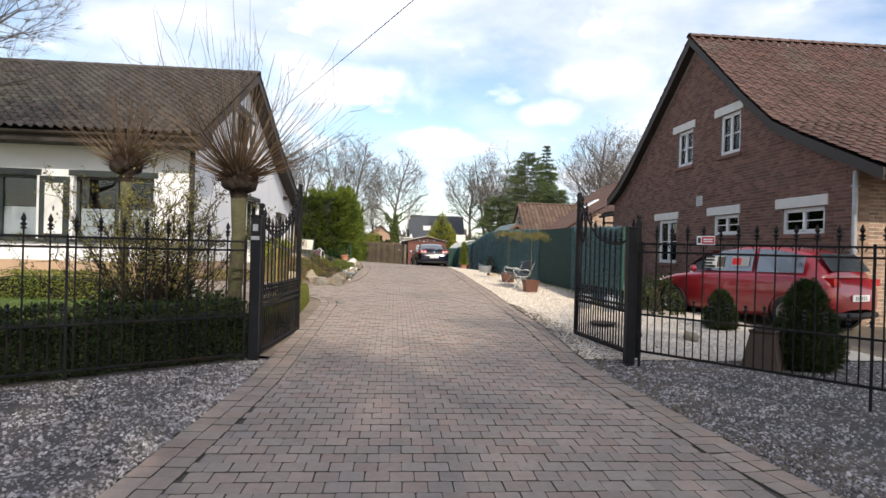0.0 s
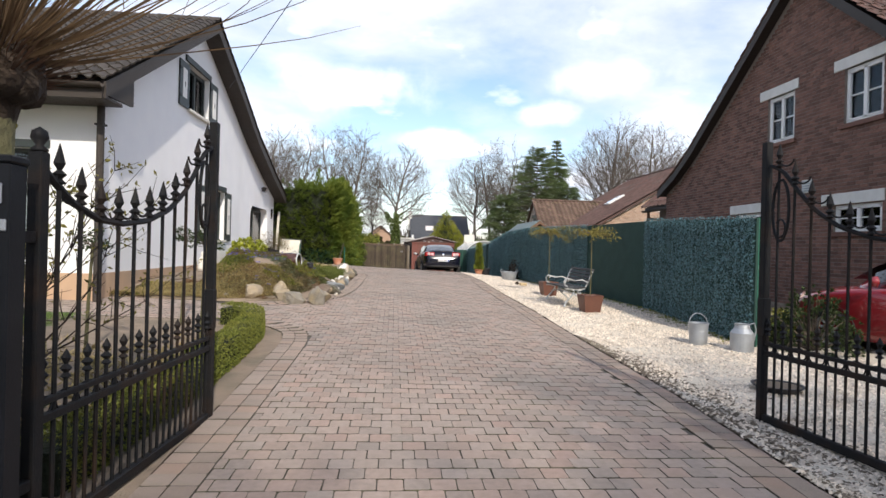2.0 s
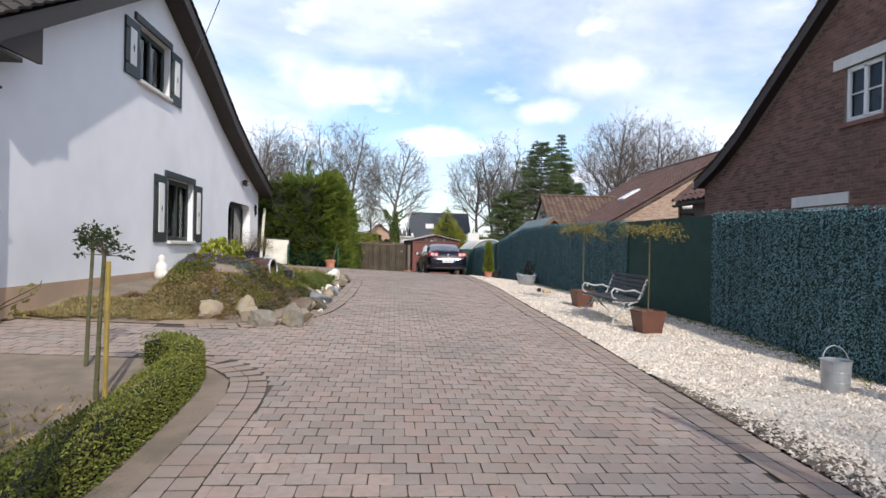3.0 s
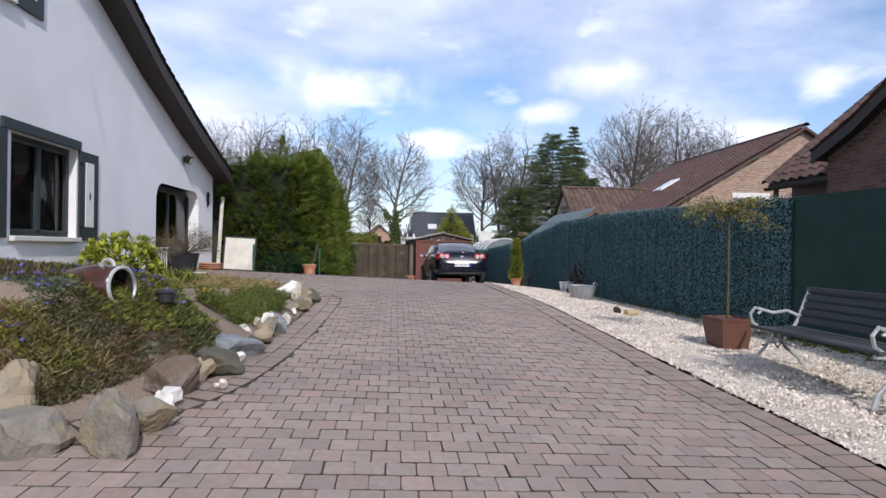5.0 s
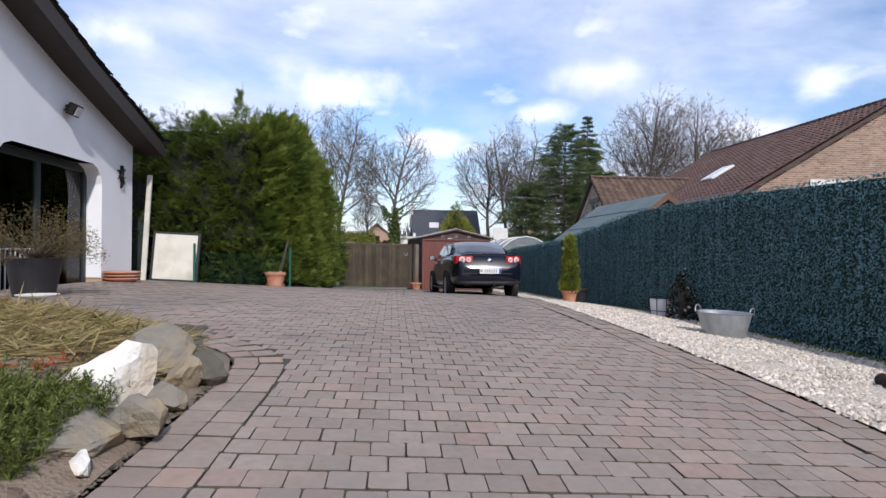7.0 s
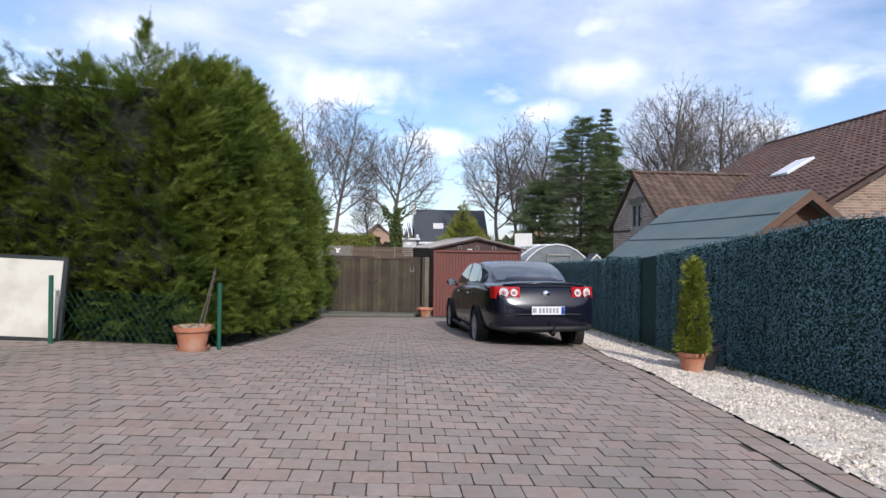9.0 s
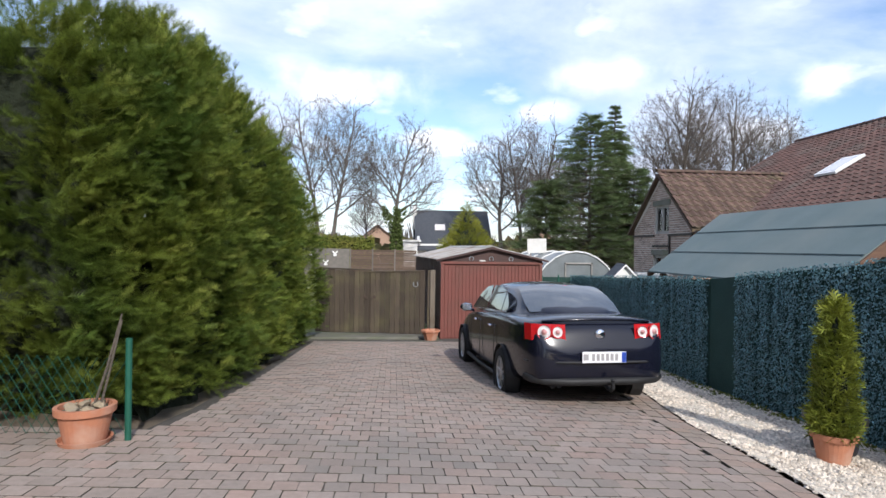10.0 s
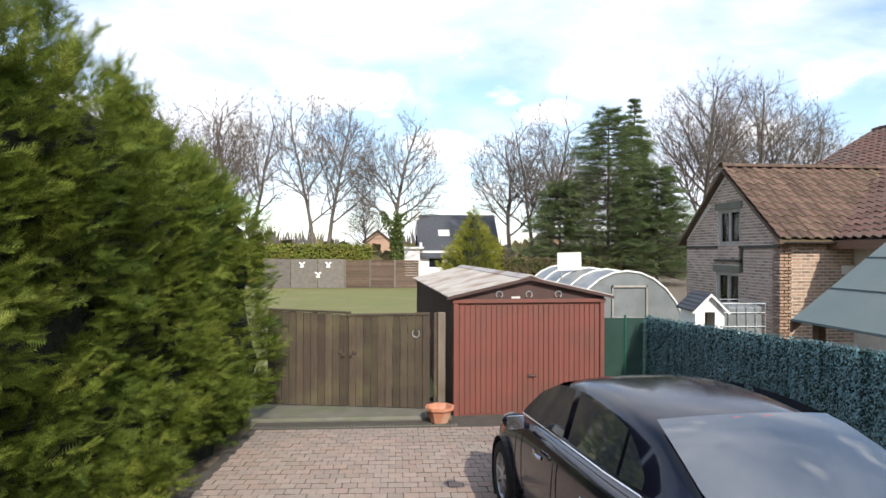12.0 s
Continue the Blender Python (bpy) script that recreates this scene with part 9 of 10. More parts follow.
for k, (x, y, a) in enumerate(((3.42, 20.95, 20), (3.3, 21.2, 75))):
    lg = solo("sawn_log", Shape().tube([(-0.1, 0, 0.05), (0.1, 0, 0.05)], 0.052, 14), (LOGTAN, KNUCKLE)[k], ("short tan log lying on the white gravel", "short dark log lying on the white gravel")[k], "log", group="logs")
    lg.matrix_world = pose(x, y, gz(x, y) + 0.005, 0, 0, a)
round_pot("dark_tray", "shallow dark tray of moss on the gravel", 3.55, 10.1, 0.24, 0.08, BLACKPOT, None, False)
cp = thing("chimney_pot", "square tapered dark brown chimney pot on the gravel", "planter", 4.45, 6.95, gz(4.45, 6.95), 40)
cp.matrix_world = cp.matrix_world @ Matrix.Diagonal((0.8, 0.8, 0.85, 1))
part("chimney_body", Shape().add([(sx * q, sy * q, z) for q, z in ((0.27, 0), (0.25, 0.08), (0.17, 0.5), (0.19, 0.55), (0.15, 0.55), (0.13, 0.4)) for sx, sy in ((-1, -1), (1, -1), (1, 1), (-1, 1))],
     [(4 * k + i, 4 * k + (i + 1) % 4, 4 * k + 4 + (i + 1) % 4, 4 * k + 4 + i) for k in range(5) for i in range(4)]), CLAYBROWN, cp)
st = rock(4.45, 8.7, 0.16, ROCKTAN, "round pale boulder on the gravel", 240, 1, 1, 0.8, gz(4.45, 8.7), 0.5)
st["group"] = "gravel boulders"

# ---- garden bench ----
BE = thing("garden_bench", "cast-iron garden bench with grey-green wooden slats", "bench", 3.2, 16.16, gz(3.4, 16.9) + 0.01, 0)
for yy in (0.0, 1.42):
    e = Shape()
    e.tube([(0.0, yy, 0.0), (0.03, yy, 0.1), (0.13, yy, 0.2), (0.2, yy, 0.32), (0.1, yy, 0.38), (0.0, yy, 0.37)], [0.02, 0.017, 0.016, 0.016, 0.016, 0.014], 7)
    e.tube([(0.52, yy, 0.0), (0.47, yy, 0.1), (0.34, yy, 0.2), (0.26, yy, 0.32), (0.38, yy, 0.37)], [0.02, 0.017, 0.016, 0.016, 0.016], 7)
    e.tube([(0.0, yy, 0.37), (0.2, yy, 0.355), (0.4, yy, 0.37), (0.47, yy, 0.48), (0.52, yy, 0.62), (0.58, yy, 0.76)], 0.018, 7)
    part("bench_end", e, CASTIRON, BE, "silver-grey cast-iron bench end")
    ar = [(0.06, yy, 0.40), (0.0, yy, 0.44), (-0.02, yy, 0.52), (0.03, yy, 0.58), (0.09, yy, 0.55), (0.06, yy, 0.52)]
    part("arm_scroll", Shape().tube(ar, 0.015, 7).tube([(0.06, yy, 0.57), (0.2, yy, 0.53), (0.35, yy, 0.55), (0.47, yy, 0.5)], 0.016, 7), CASTIRON, BE)
    part("lattice", Shape().tube([(0.1, yy, 0.22), (0.26, yy, 0.26), (0.42, yy, 0.22)], 0.01, 5).tube([(0.18, yy, 0.3), (0.26, yy, 0.2), (0.34, yy, 0.3)], 0.01, 5), CASTIRON, BE)
for k in range(6):
    xx = 0.0 + k * 0.075
    part("seat_slat", Shape().box(xx, xx + 0.06, -0.04, 1.46, 0.385 - 0.015 * math.sin(k * 0.6), 0.41 - 0.015 * math.sin(k * 0.6), 0.006), SLATGREY, BE)
for k in range(5):
    t_ = k / 4
    part("back_slat", Shape().box(-0.012, 0.012, -0.04, 1.46, -0.028, 0.028, 0.006, pose(0.47 + 0.1 * t_, 0, 0.47 + 0.28 * t_, 0, 20, 0)), SLATGREY, BE)

# ---- chain-link fence at the hedge foot ----
CL = thing("chain_link_fence", "green chain-link fence at the foot of the hedge", "fence")
for x in (-2.28, -4.08):
    part("fence_post", Shape().tube([(x, 28.82, gz(x, 28.8) - 0.2), (x, 28.82, gz(x, 28.8) + 0.75)], 0.024, 8), GREENWIRE, CL)
mesh_w = Shape()
for k in range(60):
    for sgn in (1, -1):
        x0 = -5.3 + k * 0.07
        x1 = x0 + sgn * 0.35
        if -4.08 < x1 < -2.28 and -4.08 < x0 < -2.28:
            mesh_w.tube([(x0, 28.82, gz(x0, 28.8) + 0.03), (x1, 28.82, gz(x1, 28.8) + 0.6)], 0.0022, 3, cap=False)
part("wire_mesh", mesh_w, GREENWIRE, CL, kind="stuff", fix=False)


# ---- staked standards in the flower bed ----
def standard(x, y, stake):
    z = gz(x, y)
    t = thing("standard_holly", "small round-headed standard tied to a stake", "tree", x, y, z, 0, "staked standards")
    part("stem", Shape().tube([(0, 0, -0.05), (0.02, 0, 0.6), (0.04, 0.02, 1.2)], [0.022, 0.018, 0.016], 8), BARKGREEN, t)
    if stake:
        part("stake", Shape().tube([(0.07, 0, -0.1), (0.08, 0, 1.1)], 0.02, 8), STAKE, t, "yellow wooden stake")
    s_, l_ = Shape(), Shape()
    for _ in range(22):
        d = rnd_dir(-0.3, 1.0)
        q = Vector((0.04, 0.02, 1.18)) + d * random.uniform(0.1, 0.2)
        s_.tube([(0.04, 0.02, 1.15), tuple(q)], [0.006, 0.002], 3, cap=False)
        for _ in range(9):
            leaf_into(l_, q + rnd_dir() * 0.04, rnd_dir(), rnd_dir(), 0.045, 0.025)
    part("twigs", s_, TWIGBROWN, t, kind="stuff", fix=False)
    part("leaves", l_, DARKLEAF, t, kind="stuff", fix=False)


standard(-2.58, 12.05, True)
standard(-3.18, 13.1, False)
standard(-3.5, 11.2, False)

# ---- overhead cable ----
cab = [(-4.72 + 12.7 * t, 20.6 - 28.6 * t, 5.35 + 0.55 * t - 0.9 * t * (1 - t)) for t in [k / 24 for k in range(25)]]
solo("overhead_cable", Shape().tube(cab, 0.008, 5), BLACKPOT, "thin black overhead cable to the white house", "cable")

# ---- behind the garage ----
BF = thing("garden_fence", "timber panel fence closing the back lawn", "fence")
for i in range(3):
    x0 = -9.3 + i * 1.84
    part("grey_panel", Shape().box(x0, x0 + 1.8, 70.0, 70.05, -0.3, 1.7), PANELGREY, BF, "grey-brown weathered board panel")
for i in range(3):
    x0 = -3.75 + i * 1.72
    for k in range(11):
        part("slat", Shape().box(x0 + 0.06, x0 + 1.68, 70.0, 70.04, -0.28 + k * 0.175, -0.28 + k * 0.175 + 0.16), WOODPANEL, BF)
    part("fence_post", Shape().box(x0 - 0.04, x0 + 0.06, 69.95, 70.06, -0.4, 1.72), PANELGREY, BF)
for i, (x, z) in enumerate(((-6.7, 1.3), (-4.9, 1.3), (-5.6, 0.6))):
    bf_ = thing("metal_butterfly", "white metal butterfly on the grey fence panel", "ornament", x, 69.97, z, 0, "butterflies")
    for sd in (-1, 1):
        part("wing", Shape().add([(0, 0, -0.1), (sd * 0.05, -0.02, -0.22), (sd * 0.16, -0.05, -0.12), (sd * 0.06, -0.02, 0.0), (sd * 0.26, -0.06, 0.2), (sd * 0.1, -0.03, 0.2), (0, 0, 0.06)], [(0, 1, 2, 3), (0, 3, 4, 5, 6)]), WHITEPAINT, bf_)
random.seed(73)
FH = thing("far_hedge", "clipped green hedge behind the back fence", "hedge")
part("inner_shade", Shape().box(-13.0, -2.2, 74.2, 75.2, -0.3, 2.6), THUJACORE, FH)
s = Shape()
for _ in range(9000):
    x, z = random.uniform(-13.1, -2.1), random.uniform(-0.2, 2.75)
    leaf_into(s, Vector((x, 74.15 + random.uniform(-0.12, 0.1), z)), rnd_dir(), Vector((0, -1, 0.5)), 0.2, 0.12)
part("foliage", s, BOXLEAF, FH, kind="stuff", fix=False)
BH2 = thing("beech_hedge", "brown-leaved beech hedge beyond the lawn", "hedge")
part("inner_shade", Shape().box(8.0, 17.0, 73.2, 74.0, -0.3, 1.5), THUJACORE, BH2)
s = Shape()
for _ in range(7000):
    x, z = random.uniform(7.8, 17.2), random.uniform(-0.2, 1.75)
    leaf_into(s, Vector((x, 73.1 + random.uniform(-0.15, 0.1), z)), rnd_dir(), Vector((0, -1, 0.5)), 0.2, 0.12)
part("foliage", s, HEATHER, BH2, kind="stuff", fix=False)

DH = thing("dark_roofed_house", "white house with a steep anthracite roof and skylight", "house")
part("wall", wall(Shape(), "x", 2.2, 2.5, 90, 99, -0.3, [(90, 2.2), (94.5, 6.0), (99, 2.2)]), WHITEPAINT, DH)
part("front_wall", Shape().box(2.5, 10.4, 90.0, 90.3, -0.3, 2.3), WHITEPAINT, DH)
part("end_wall", wall(Shape(), "x", 10.1, 10.4, 90.3, 99, -0.3, [(90, 2.2), (94.5, 6.0), (99, 2.2)]), WHITEPAINT, DH)
part("roof", Shape().prism([(89.6, 1.7), (94.5, 6.35), (99.4, 1.7), (99.4, 1.5), (94.5, 6.1), (89.6, 1.5)], 2.0, 10.8, "x"), SLATE, DH, "steep anthracite roof")
part("skylight", Shape().box(-0.6, 0.6, -0.5, 0.5, 0, 0.08, 0.0, Matrix.Translation((4.9, 92.2, 4.2)) @ Matrix.Rotation(math.atan2(4.65, 4.9), 4, "X")), LAMPCLEAR, DH)
part("chimney", Shape().box(1.75, 2.25, 93.8, 94.5, 4.0, 6.9), WHITEPAINT, DH, "white chimney")
part("lean_to", Shape().box(0.6, 2.2, 89.5, 92.0, -0.3, 2.5).box(0.4, 2.6, 89.2, 92.2, 2.5, 2.7), WHITEPAINT, DH, "white flat-roofed porch")
part("window", Shape().box(3.2, 4.6, 89.97, 90.0, 0.6, 1.8), PANE, DH)
part("window", Shape().box(2.17, 2.2, 92.5, 93.6, 3.0, 4.2), PANE, DH)
OH = thing("distant_house", "small orange-brick house far beyond the gardens", "house")
part("wall", wall(Shape(), "y", 118, 118.3, -5.2, -1.0, -0.3, [(-5.2, 3.7), (-3.1, 5.3), (-1.0, 3.7)]), BRICKPALE, OH)
part("roof", Shape().prism([(-5.5, 3.55), (-3.1, 5.5), (-0.7, 3.55), (-0.7, 3.45), (-3.1, 5.35), (-5.5, 3.45)], 117.6, 126, "y"), TILEOLD, OH)
for i, (x, y, w_, h_) in enumerate(((20.5, 120, 7, 5.5), (29.0, 70, 6, 4.4), (-40, 110, 9, 5.5))):
    nh = thing("distant_house", "brown-roofed house among the far trees", "house", x, y, -0.3)
    part("wall", wall(Shape(), "y", 0, 6, 0, w_, 0, [(0, h_ * 0.5), (w_ / 2, h_), (w_, h_ * 0.5)]), BRICKPALE, nh)
    part("roof", Shape().prism([(-0.4, h_ * 0.45), (w_ / 2, h_ + 0.2), (w_ + 0.4, h_ * 0.45), (w_ + 0.4, h_ * 0.42), (w_ / 2, h_), (-0.4, h_ * 0.42)], -0.3, 6.3, "y"), TILERED, nh)
    part("window", Shape().box(w_ * 0.3, w_ * 0.45, -0.03, 0.0, 1.0, 2.0), PANE, nh)

PT = thing("polytunnel", "low milky plastic garden tunnel with a hooped frame", "greenhouse", 5.75, 43.5, -0.3)
arc = [(1.65 * math.cos(a), 2.1 * math.sin(a)) for a in [math.pi * k / 14 for k in range(15)]]
for j in range(4):
    sk_ = Shape()
    for yy in (j * 1.5, j * 1.5 + 1.5):
        sk_.v += [(x, yy, z) for x, z in arc]
    sk_.f = [(k, k + 1, 16 + k, 15 + k) for k in range(14)]
    part("sheet", sk_, PLASTICSHEET, PT, smooth=True)
for j in range(5):
    part("hoop", Shape().tube([(x * 1.01, j * 1.5, z * 1.01) for x, z in arc], 0.025, 6, cap=False), WHITEPAINT, PT)
part("end_sheet", Shape().add([(x, 0.02, z) for x, z in arc], [tuple(range(15))]), PLASTICSHEET, PT)
part("door_frame", Shape().box(-0.4, -0.36, -0.03, 0.0, 0, 1.75).box(0.5, 0.54, -0.03, 0.0, 0, 1.75).box(-0.4, 0.54, -0.03, 0.0, 1.7, 1.75).box(-0.36, 0.5, -0.03, 0.0, 0.9, 0.94), WOODGREY, PT)
bd = solo("white_board", Shape().box(4.79, 5.53, 46.4, 46.44, 1.6, 2.15, 0.0, pose(0, 0, 0, 0, -1.5, 0)), STONEWHITE, "white board standing over the plastic tunnel", "board")
part("board_leg", Shape().box(4.86, 4.9, 46.44, 46.48, -0.35, 1.9), WOODGREY, bd)
KS = thing("kennel_stand", "low weathered timber stand under the kennel", "stand", 5.72, 40.0, -0.3, -8)
part("deck", Shape().box(-0.1, 0.68, -0.1, 0.95, 0.50, 0.56, 0.005), WOODGREY, KS)
for x, y in ((-0.04, -0.04), (0.62, -0.04), (-0.04, 0.88), (0.62, 0.88)):
    part("leg", Shape().box(x - 0.035, x + 0.035, y - 0.035, y + 0.035, -0.05, 0.50), WOODGREY, KS)
DK = thing("dog_kennel", "white dog kennel with dark tiled gable roof", "kennel", 5.72, 40.0, 0.26, -8)
DK.matrix_world = DK.matrix_world @ Matrix.Diagonal((0.7, 0.7, 0.7, 1))
part("front", Shape().prism([(0, 0), (0.26, 0), (0.26, 1.25), (0.54, 1.25), (0.54, 0), (0.8, 0), (0.8, 1.35), (0.4, 1.72), (0, 1.35)], 0, 0.04, "y"), WHITEPAINT, DK)
part("side", Shape().box(0, 0.04, 0.04, 1.2, 0, 1.35).box(0.76, 0.8, 0.04, 1.2, 0, 1.35), WHITEPAINT, DK)
part("back", Shape().prism([(0.04, 0), (0.76, 0), (0.76, 1.35), (0.4, 1.7), (0.04, 1.35)], 1.16, 1.2, "y"), WOODGREY, DK)
for sd in (0, 1):
    for k in range(5):
        t0, t1 = k / 5, (k + 1) / 5
        xa, xb = (-0.1 + 0.5 * t0, -0.1 + 0.5 * t1) if sd == 0 else (0.9 - 0.5 * t0, 0.9 - 0.5 * t1)
        za, zb = 1.26 + 0.5 * t0, 1.26 + 0.5 * t1
        part("roof_board", Shape().prism([(xa, za), (xb, zb), (xb, zb + 0.03), (xa, za + 0.045)], -0.1, 1.3, "y"), SLATE, DK)
    part("barge", Shape().prism([(-0.12, 1.24), (0.4, 1.78), (0.4, 1.7), (-0.08, 1.2)] if sd == 0 else [(0.92, 1.24), (0.4, 1.78), (0.4, 1.7), (0.88, 1.2)], -0.13, -0.1, "y"), WHITEPAINT, DK)
IB = thing("water_tank", "grey plastic water tank in a wire cage", "tank", 7.35, 41.6, -0.2)
part("tank", Shape().box(-0.5, 0.5, -0.5, 0.5, 0.3, 1.35, 0.06), PLASTICSHEET, IB)
for k in range(6):
    part("cage_bar", Shape().tube([(-0.52 + k * 0.208, -0.53, 0.25), (-0.52 + k * 0.208, -0.53, 1.4)], 0.012, 5), ZINC, IB)
for zz in (0.3, 0.6, 0.9, 1.2, 1.4):
    part("cage_hoop", Shape().tube([(-0.53, -0.53, zz), (0.53, -0.53, zz), (0.53, 0.53, zz), (-0.53, 0.53, zz), (-0.53, -0.53, zz)], 0.012, 5), ZINC, IB)
random.seed(74)
FW = thing("far_woods", "hazy leafless woods on the horizon", "woods")
s = Shape()
for k in range(2600):
    a = random.uniform(-75, 75)
    d = random.uniform(130, 260)
    x, y = d * math.sin(radians(a)), d * math.cos(radians(a))
    h = random.uniform(3.5, 8.5) * (0.75 + 0.5 * noise.noise((a * 0.15, 0, 0)))
    w_ = h * 0.22
    for _ in range(3):
        bx = x + random.uniform(-w_, w_)
        s.tube([(x, y, -0.4), (bx * 0.5 + x * 0.5, y, h * 0.5), (bx + random.uniform(-w_, w_) * 0.6, y, h)], [0.2, 0.3, 0.06], 3, cap=False)
part("tree_haze", s, HAZE, FW, kind="stuff", fix=False)
s = Shape()
for k in range(5200):
    a = random.uniform(-75, 75)
    d = random.uniform(100, 200)
    x, y = d * math.sin(radians(a)), d * math.cos(radians(a))
    leaf_into(s, Vector((x, y, random.uniform(-0.4, 2.2))), rnd_dir(0, 1), Vector((0, -1, 0)), 2.2, 1.8)
part("undergrowth", s, HEATHER, FW, kind="stuff", fix=False)

# ---- block paving ----
random.seed(61)


def worn_block(k):
    """A unit block with chipped corners and dirty rounded edges; four kinds."""
    rnd = random.Random(k)
    j = lambda a: rnd.uniform(-a, a)
    v = []
    for z, e, cut in ((0.0, 0.0, 0.05), (0.80, 0.0, 0.05), (1.0, 0.013, 0.06)):
        for sx, sy in ((-1, -1), (1, -1), (1, 1), (-1, 1)):
            a = 0.5 - e
            second = (sx * (a - cut), sy * a) if sx * sy > 0 else (sx * a, sy * (a - cut))
            first = (sx * a, sy * (a - cut)) if sx * sy > 0 else (sx * (a - cut), sy * a)
            v += [(first[0] + j(0.012), first[1] + j(0.012), z), (second[0] + j(0.012), second[1] + j(0.012), z)]
    return v


BLOCKS = [worn_block(k) for k in range(6)]
BLOCKF = [(r * 8 + i, r * 8 + (i + 1) % 8, r * 8 + 8 + (i + 1) % 8, r * 8 + 8 + i) for r in (0, 1) for i in range(8)] + [tuple(range(16, 24))]


def ground_frame(x, y, turn=0.0, dz=0.0):
    e = 0.1
    ux = Vector((2 * e, 0, gz(x + e, y) - gz(x - e, y))).normalized()
    uy = Vector((0, 2 * e, gz(x, y + e) - gz(x, y - e))).normalized()
    n = ux.cross(uy)
    m = Matrix(((ux.x, uy.x, n.x, x), (ux.y, uy.y, n.y, y), (ux.z, uy.z, n.z, gz(x, y) + dz), (0, 0, 0, 1)))
    return m @ Matrix.Rotation(turn, 4, "Z")


PITCH, BORDER = 0.1535, 0.331


def rounded(path):
    """The same line with its corners cut twice."""
    for _ in range(2):
        out = [path[0]]
        for (xa, ya), (xb, yb) in zip(path, path[1:]):
            out += [(0.75 * xa + 0.25 * xb, 0.75 * ya + 0.25 * yb), (0.25 * xa + 0.75 * xb, 0.25 * ya + 0.75 * yb)]
        path = out + [path[-1]]
    return path


lp = rounded([(left_edge(v), v) for v in [-1, 0, 1, 2, 3, 4, 5, 6, 7, 8, 9, 10, 11, 12, 12.4, 12.7, 12.9, 13.1, 13.25, 13.4]])
ip = rounded(list(zip(LX[10:21], LY[10:21])))
BENDS = np.array([(a, b) for path in ([q for q in lp if q[1] > 11], ip) for a, b in zip(path, path[1:])])
FROM, ALONG = BENDS[:, 0], BENDS[:, 1] - BENDS[:, 0]


def clear_of_kerb(x, y):
    """True off the curved kerb courses."""
    c = np.array((x, y)) - FROM
    k = np.clip((c * ALONG).sum(1) / (ALONG * ALONG).sum(1), 0, 1)
    return float(np.linalg.norm(c - ALONG * k[:, None], axis=1).min()) > BORDER + 0.004


field = []
row = 0
y = -1.2
while y < 37.3:
    xl, xr = left_edge(y), right_edge(y) - BORDER
    bend = 11.8 < y < 13.9 or 15.0 < y < 17.6 or 20.8 < y < 23.5
    if y < 13.42 or 15.25 < y < 23.2:
        xl += 0.02 if bend else BORDER
    elif y > 29.2:
        xl += 0.12
    else:
        xl += 0.05
    x = -9.2 - (PITCH / 2 if row % 2 else 0)
    while x < xr:
        a, b = max(x, xl), min(x + PITCH - 0.003, xr)
        if bend and a < b and x < 0:
            ok = [q for q in np.linspace(a, b, 9) if clear_of_kerb(q, y)]
            a, b = (ok[0], ok[-1]) if ok else (0, 0)
        if b - a > 0.045:
            c = (a + b) / 2 + random.uniform(-0.002, 0.002)
            field.append(ground_frame(c, y + random.uniform(-0.003, 0.003), random.uniform(-0.012, 0.012), -0.024 + random.uniform(-0.003, 0.002)) @ Matrix.Diagonal((b - a, PITCH - 0.004, 0.026, 1)))
        x += PITCH
    y += PITCH
    row += 1
DRIVE = tagged(new("driveway"), "weathered reddish-grey block-paved drive", kind="structure")
lay(DRIVE, "paver", BLOCKS, BLOCKF, field, PAVER, (0.3, 12, 0.0), 300, rim=DIRTEDGE, rim_faces=16)


def edge_course(path, inward, courses=((0.085, 0.158), (0.247, 0.16)), ln=0.165):
    out = []
    pts = [Vector((x, y, 0)) for x, y in path]
    for off, wd in courses:
        k = 0
        u = 0.0
        for p, q in zip(pts, pts[1:]):
            d = (q - p)
            l_ = d.length
            d = d / l_
            sd = Vector((-d.y, d.x, 0)) * inward
            while u < l_:
                c = p + d * (u + ln / 2) + sd * off
                out.append(ground_frame(c.x, c.y, math.atan2(d.y, d.x) + random.uniform(-0.02, 0.02), -0.022 + random.uniform(-0.003, 0.003)) @ Matrix.Diagonal((ln - 0.003, wd - 0.001, 0.027, 1)))
                u += ln
            u -= l_
    return out


rp = [(right_edge(v), v) for v in [-1, 0, 1, 2, 3, 4, 5, 6, 7, 8.5, 10, 12, 14, 16, 18, 20, 22, 24, 26, 27, 28, 29, 30, 31, 32, 33, 35, 37.3]]
KERBS = tagged(new("kerb_course"), "two kerb courses of block paving along the drive", kind="structure")
lay(KERBS, "kerb_block", BLOCKS, BLOCKF, edge_course(lp, -1) + edge_course(ip, -1) + edge_course(rp, 1), KERB, (0, 13, 0), 300, rim=DIRTEDGE, rim_faces=16)

# ---- loose stones ----
random.seed(62)


def ground_at(x, y):
    """gz for whole arrays."""
    z = 0.0
    for d in (-0.7, 0.0, 0.7):
        z = z + np.interp(y + d, GY, GZ) + np.interp(y + d, SY, SS) * np.clip(x, -6, 2.3) - np.interp(y + d, KY, KK) * np.clip(x - 2.3, 0, 2.2)
    return z / 3


CHIP = np.array([(1, 0.15, 0), (0.1, 1, 0), (-1, -0.1, 0), (-0.2, -1, 0), (0.4, 0.1, 1), (-0.35, 0.0, 0.85)])
CHIP_F = np.array([(0, 1, 4), (1, 5, 4), (1, 2, 5), (2, 3, 5), (3, 4, 5), (3, 0, 4)])


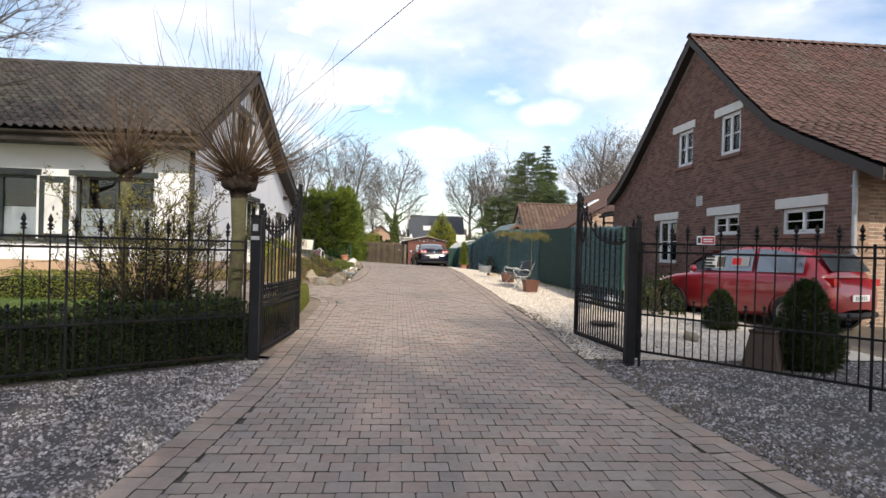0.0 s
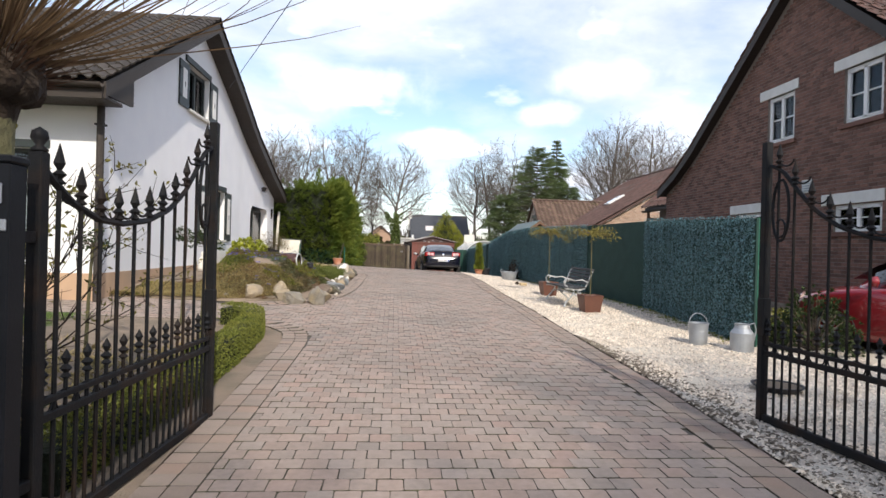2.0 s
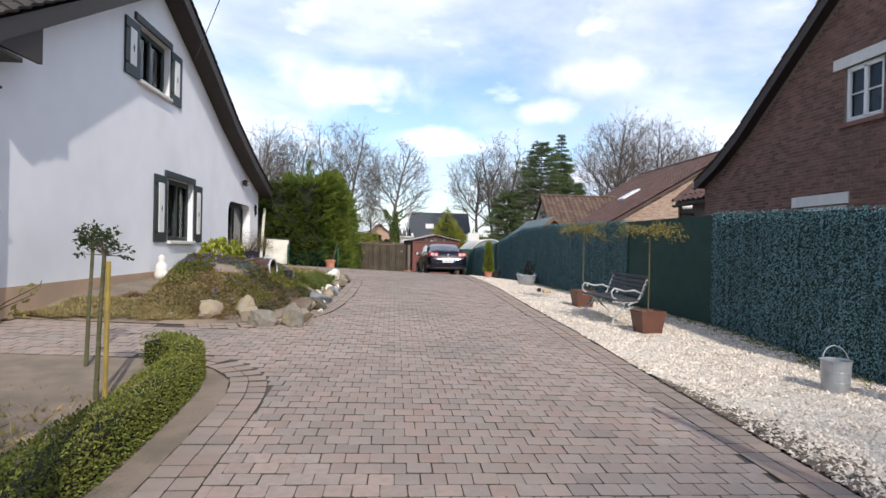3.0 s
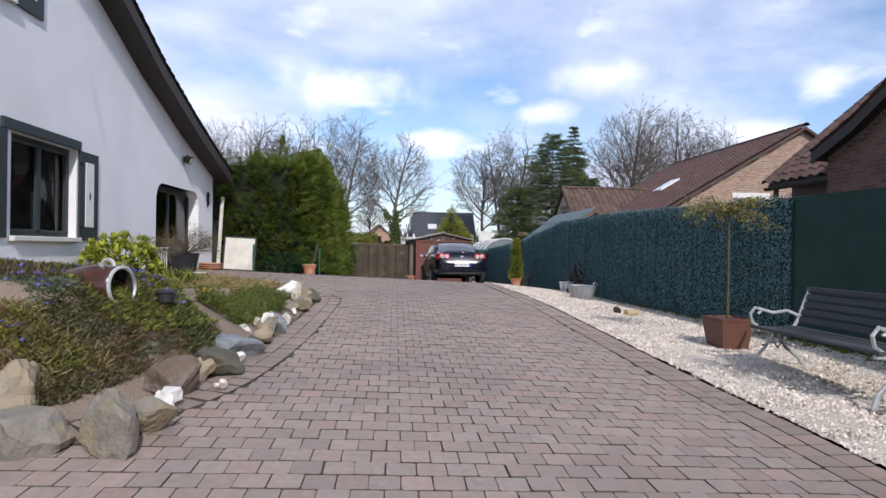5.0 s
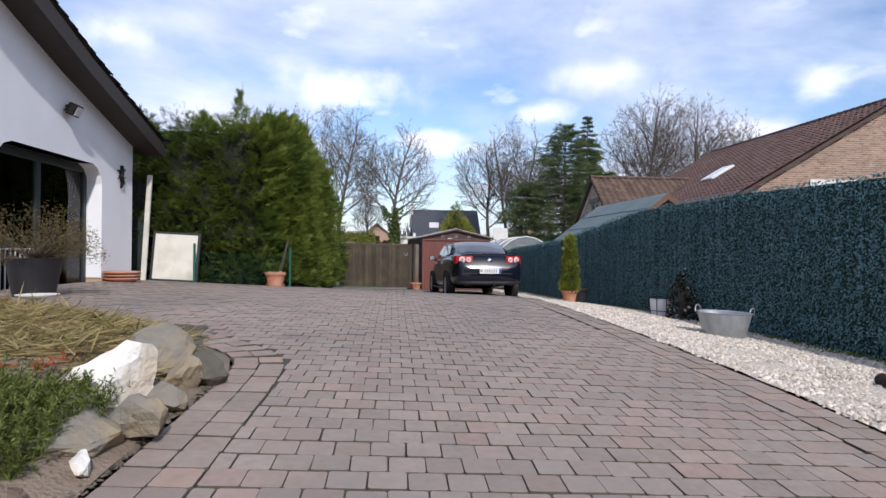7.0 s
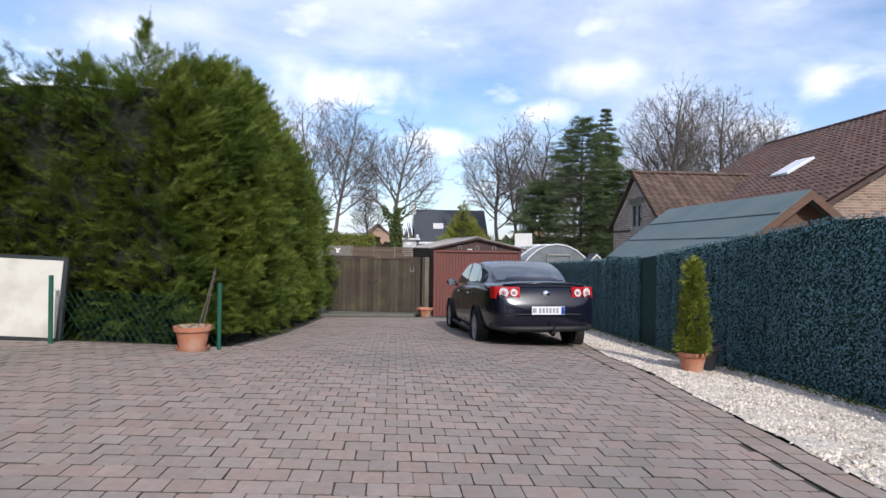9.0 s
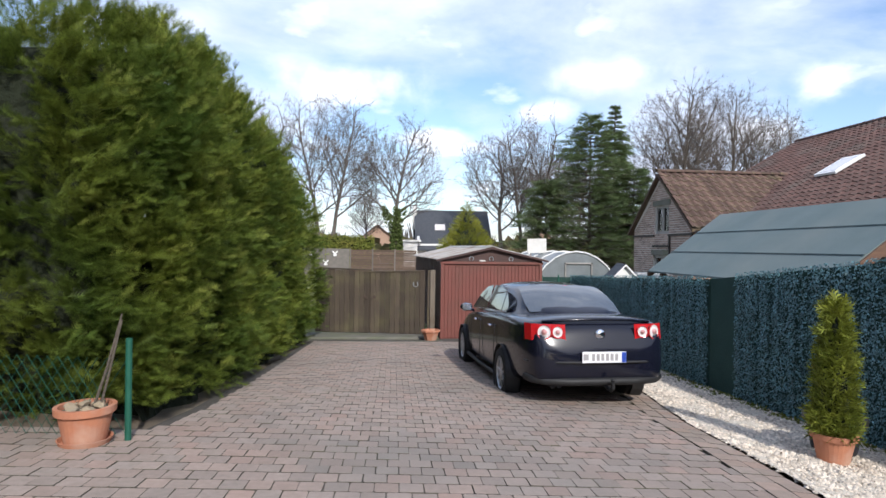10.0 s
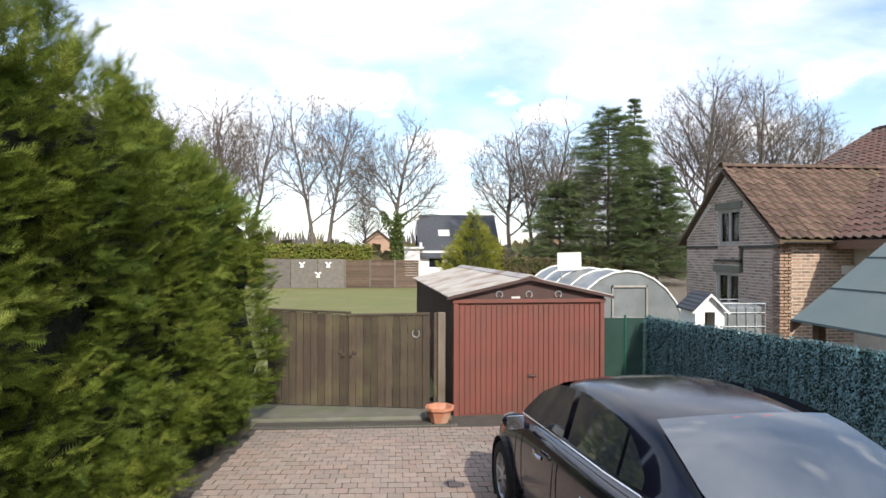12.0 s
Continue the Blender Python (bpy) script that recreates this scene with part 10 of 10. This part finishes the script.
def pebbles(name, label, spots, material, lo, hi, flat_=0.75, seed=1):
    """Angular chips at the given x, y, z arrays."""
    x, y, z = spots
    r_ = np.random.default_rng(seed)
    n = len(x)
    r = r_.uniform(lo, hi, n) * r_.uniform(0.75, 1.15, n)
    v = CHIP[None] * r_.uniform(0.65, 1.3, (n, 6, 3)) * np.stack([r, r * r_.uniform(0.55, 0.9, n), r * flat_], 1)[:, None]
    a = r_.uniform(0, 6.283, n)
    ca, sa = np.cos(a)[:, None], np.sin(a)[:, None]
    tip = r_.normal(0, 0.28, (n, 2))
    w = np.stack([v[..., 0] * ca - v[..., 1] * sa, v[..., 0] * sa + v[..., 1] * ca, v[..., 2]], 2)
    w[..., 2] += w[..., 0] * tip[:, 0:1] + w[..., 1] * tip[:, 1:2]
    w += np.stack([x, y, z - 0.1 * r], 1)[:, None]
    f = CHIP_F[None] + (np.arange(n) * 6)[:, None, None]
    return tagged(new(name, array_mesh(name, w.reshape(-1, 3), f.reshape(-1, 3), material)), label, kind="stuff")


grit = np.random.default_rng(62)
R_AT = lambda y: np.interp(y, RY, RX)
L_AT = lambda y: np.interp(y, LY, LX)


def over_strip(n, power, y0, y1):
    y = y0 + (y1 - y0) * grit.random(n) ** power
    hi = np.where(y > 12.4, np.interp(y, [q[0] for q in FENCE], [q[1] for q in FENCE]), 5.8)
    lo = R_AT(y) + 0.01
    x = lo + (hi - lo) * grit.random(n)
    return x, y, ground_at(x, y) + 0.012


def over_right(n):
    y = grit.uniform(0.8, 7.4, n)
    x = R_AT(y) + 0.02 + grit.random(n) ** 1.5 * 4.2
    return x, y, ground_at(x, y) - 0.01


def over_left(n):
    y = grit.uniform(1.0, 7.1, n)
    x = L_AT(y) - 0.02 - grit.random(n) ** 1.4 * 3.5
    k = y < 7.0 + (x + 1.9) * 0.69
    x, y = x[k], y[k]
    return x, y, ground_at(x, y) - 0.01


def along_kerb(n):
    h = n // 2
    y = np.concatenate([grit.uniform(1, 12, h), grit.uniform(15.4, 21, n - h)])
    x = np.where(y < 13, R_AT(y) + np.abs(grit.normal(0, np.where(y < 9, 0.28, 0.12))), L_AT(y) - np.abs(grit.normal(0.05, 0.1, n)))
    return x, y, ground_at(x, y) + 0.006


def among_chips(n):
    y = grit.uniform(7.2, 13.0, n)
    x = R_AT(y) + np.abs(grit.normal(0, 0.35, n)) * (13.4 - y) / 5
    return x, y, ground_at(x, y) + 0.02


pebbles("white_pebbles", "loose white limestone chippings on the strip", over_strip(70000, 1.45, 7.3, 30.0), WHITESTONE, 0.012, 0.028, seed=3)
pebbles("white_pebbles", "white chippings on the far end of the strip", over_strip(9000, 1.0, 30.0, 37.8), WHITESTONE, 0.014, 0.03, seed=4)
pebbles("grey_pebbles", "loose grey chippings on the verge", over_right(24000), GREYSTONE, 0.009, 0.025, seed=5)
pebbles("grey_pebbles", "loose grey chippings before the hedge", over_left(26000), GREYSTONE, 0.009, 0.024, seed=6)
pebbles("earth_crumbs", "brown earth and dead leaves among the chippings", among_chips(2200), SOIL, 0.008, 0.03, 0.4, 7)
pebbles("leaf_litter", "brown leaf litter along the kerb", along_kerb(5000), SOIL, 0.008, 0.028, 0.25, 8)
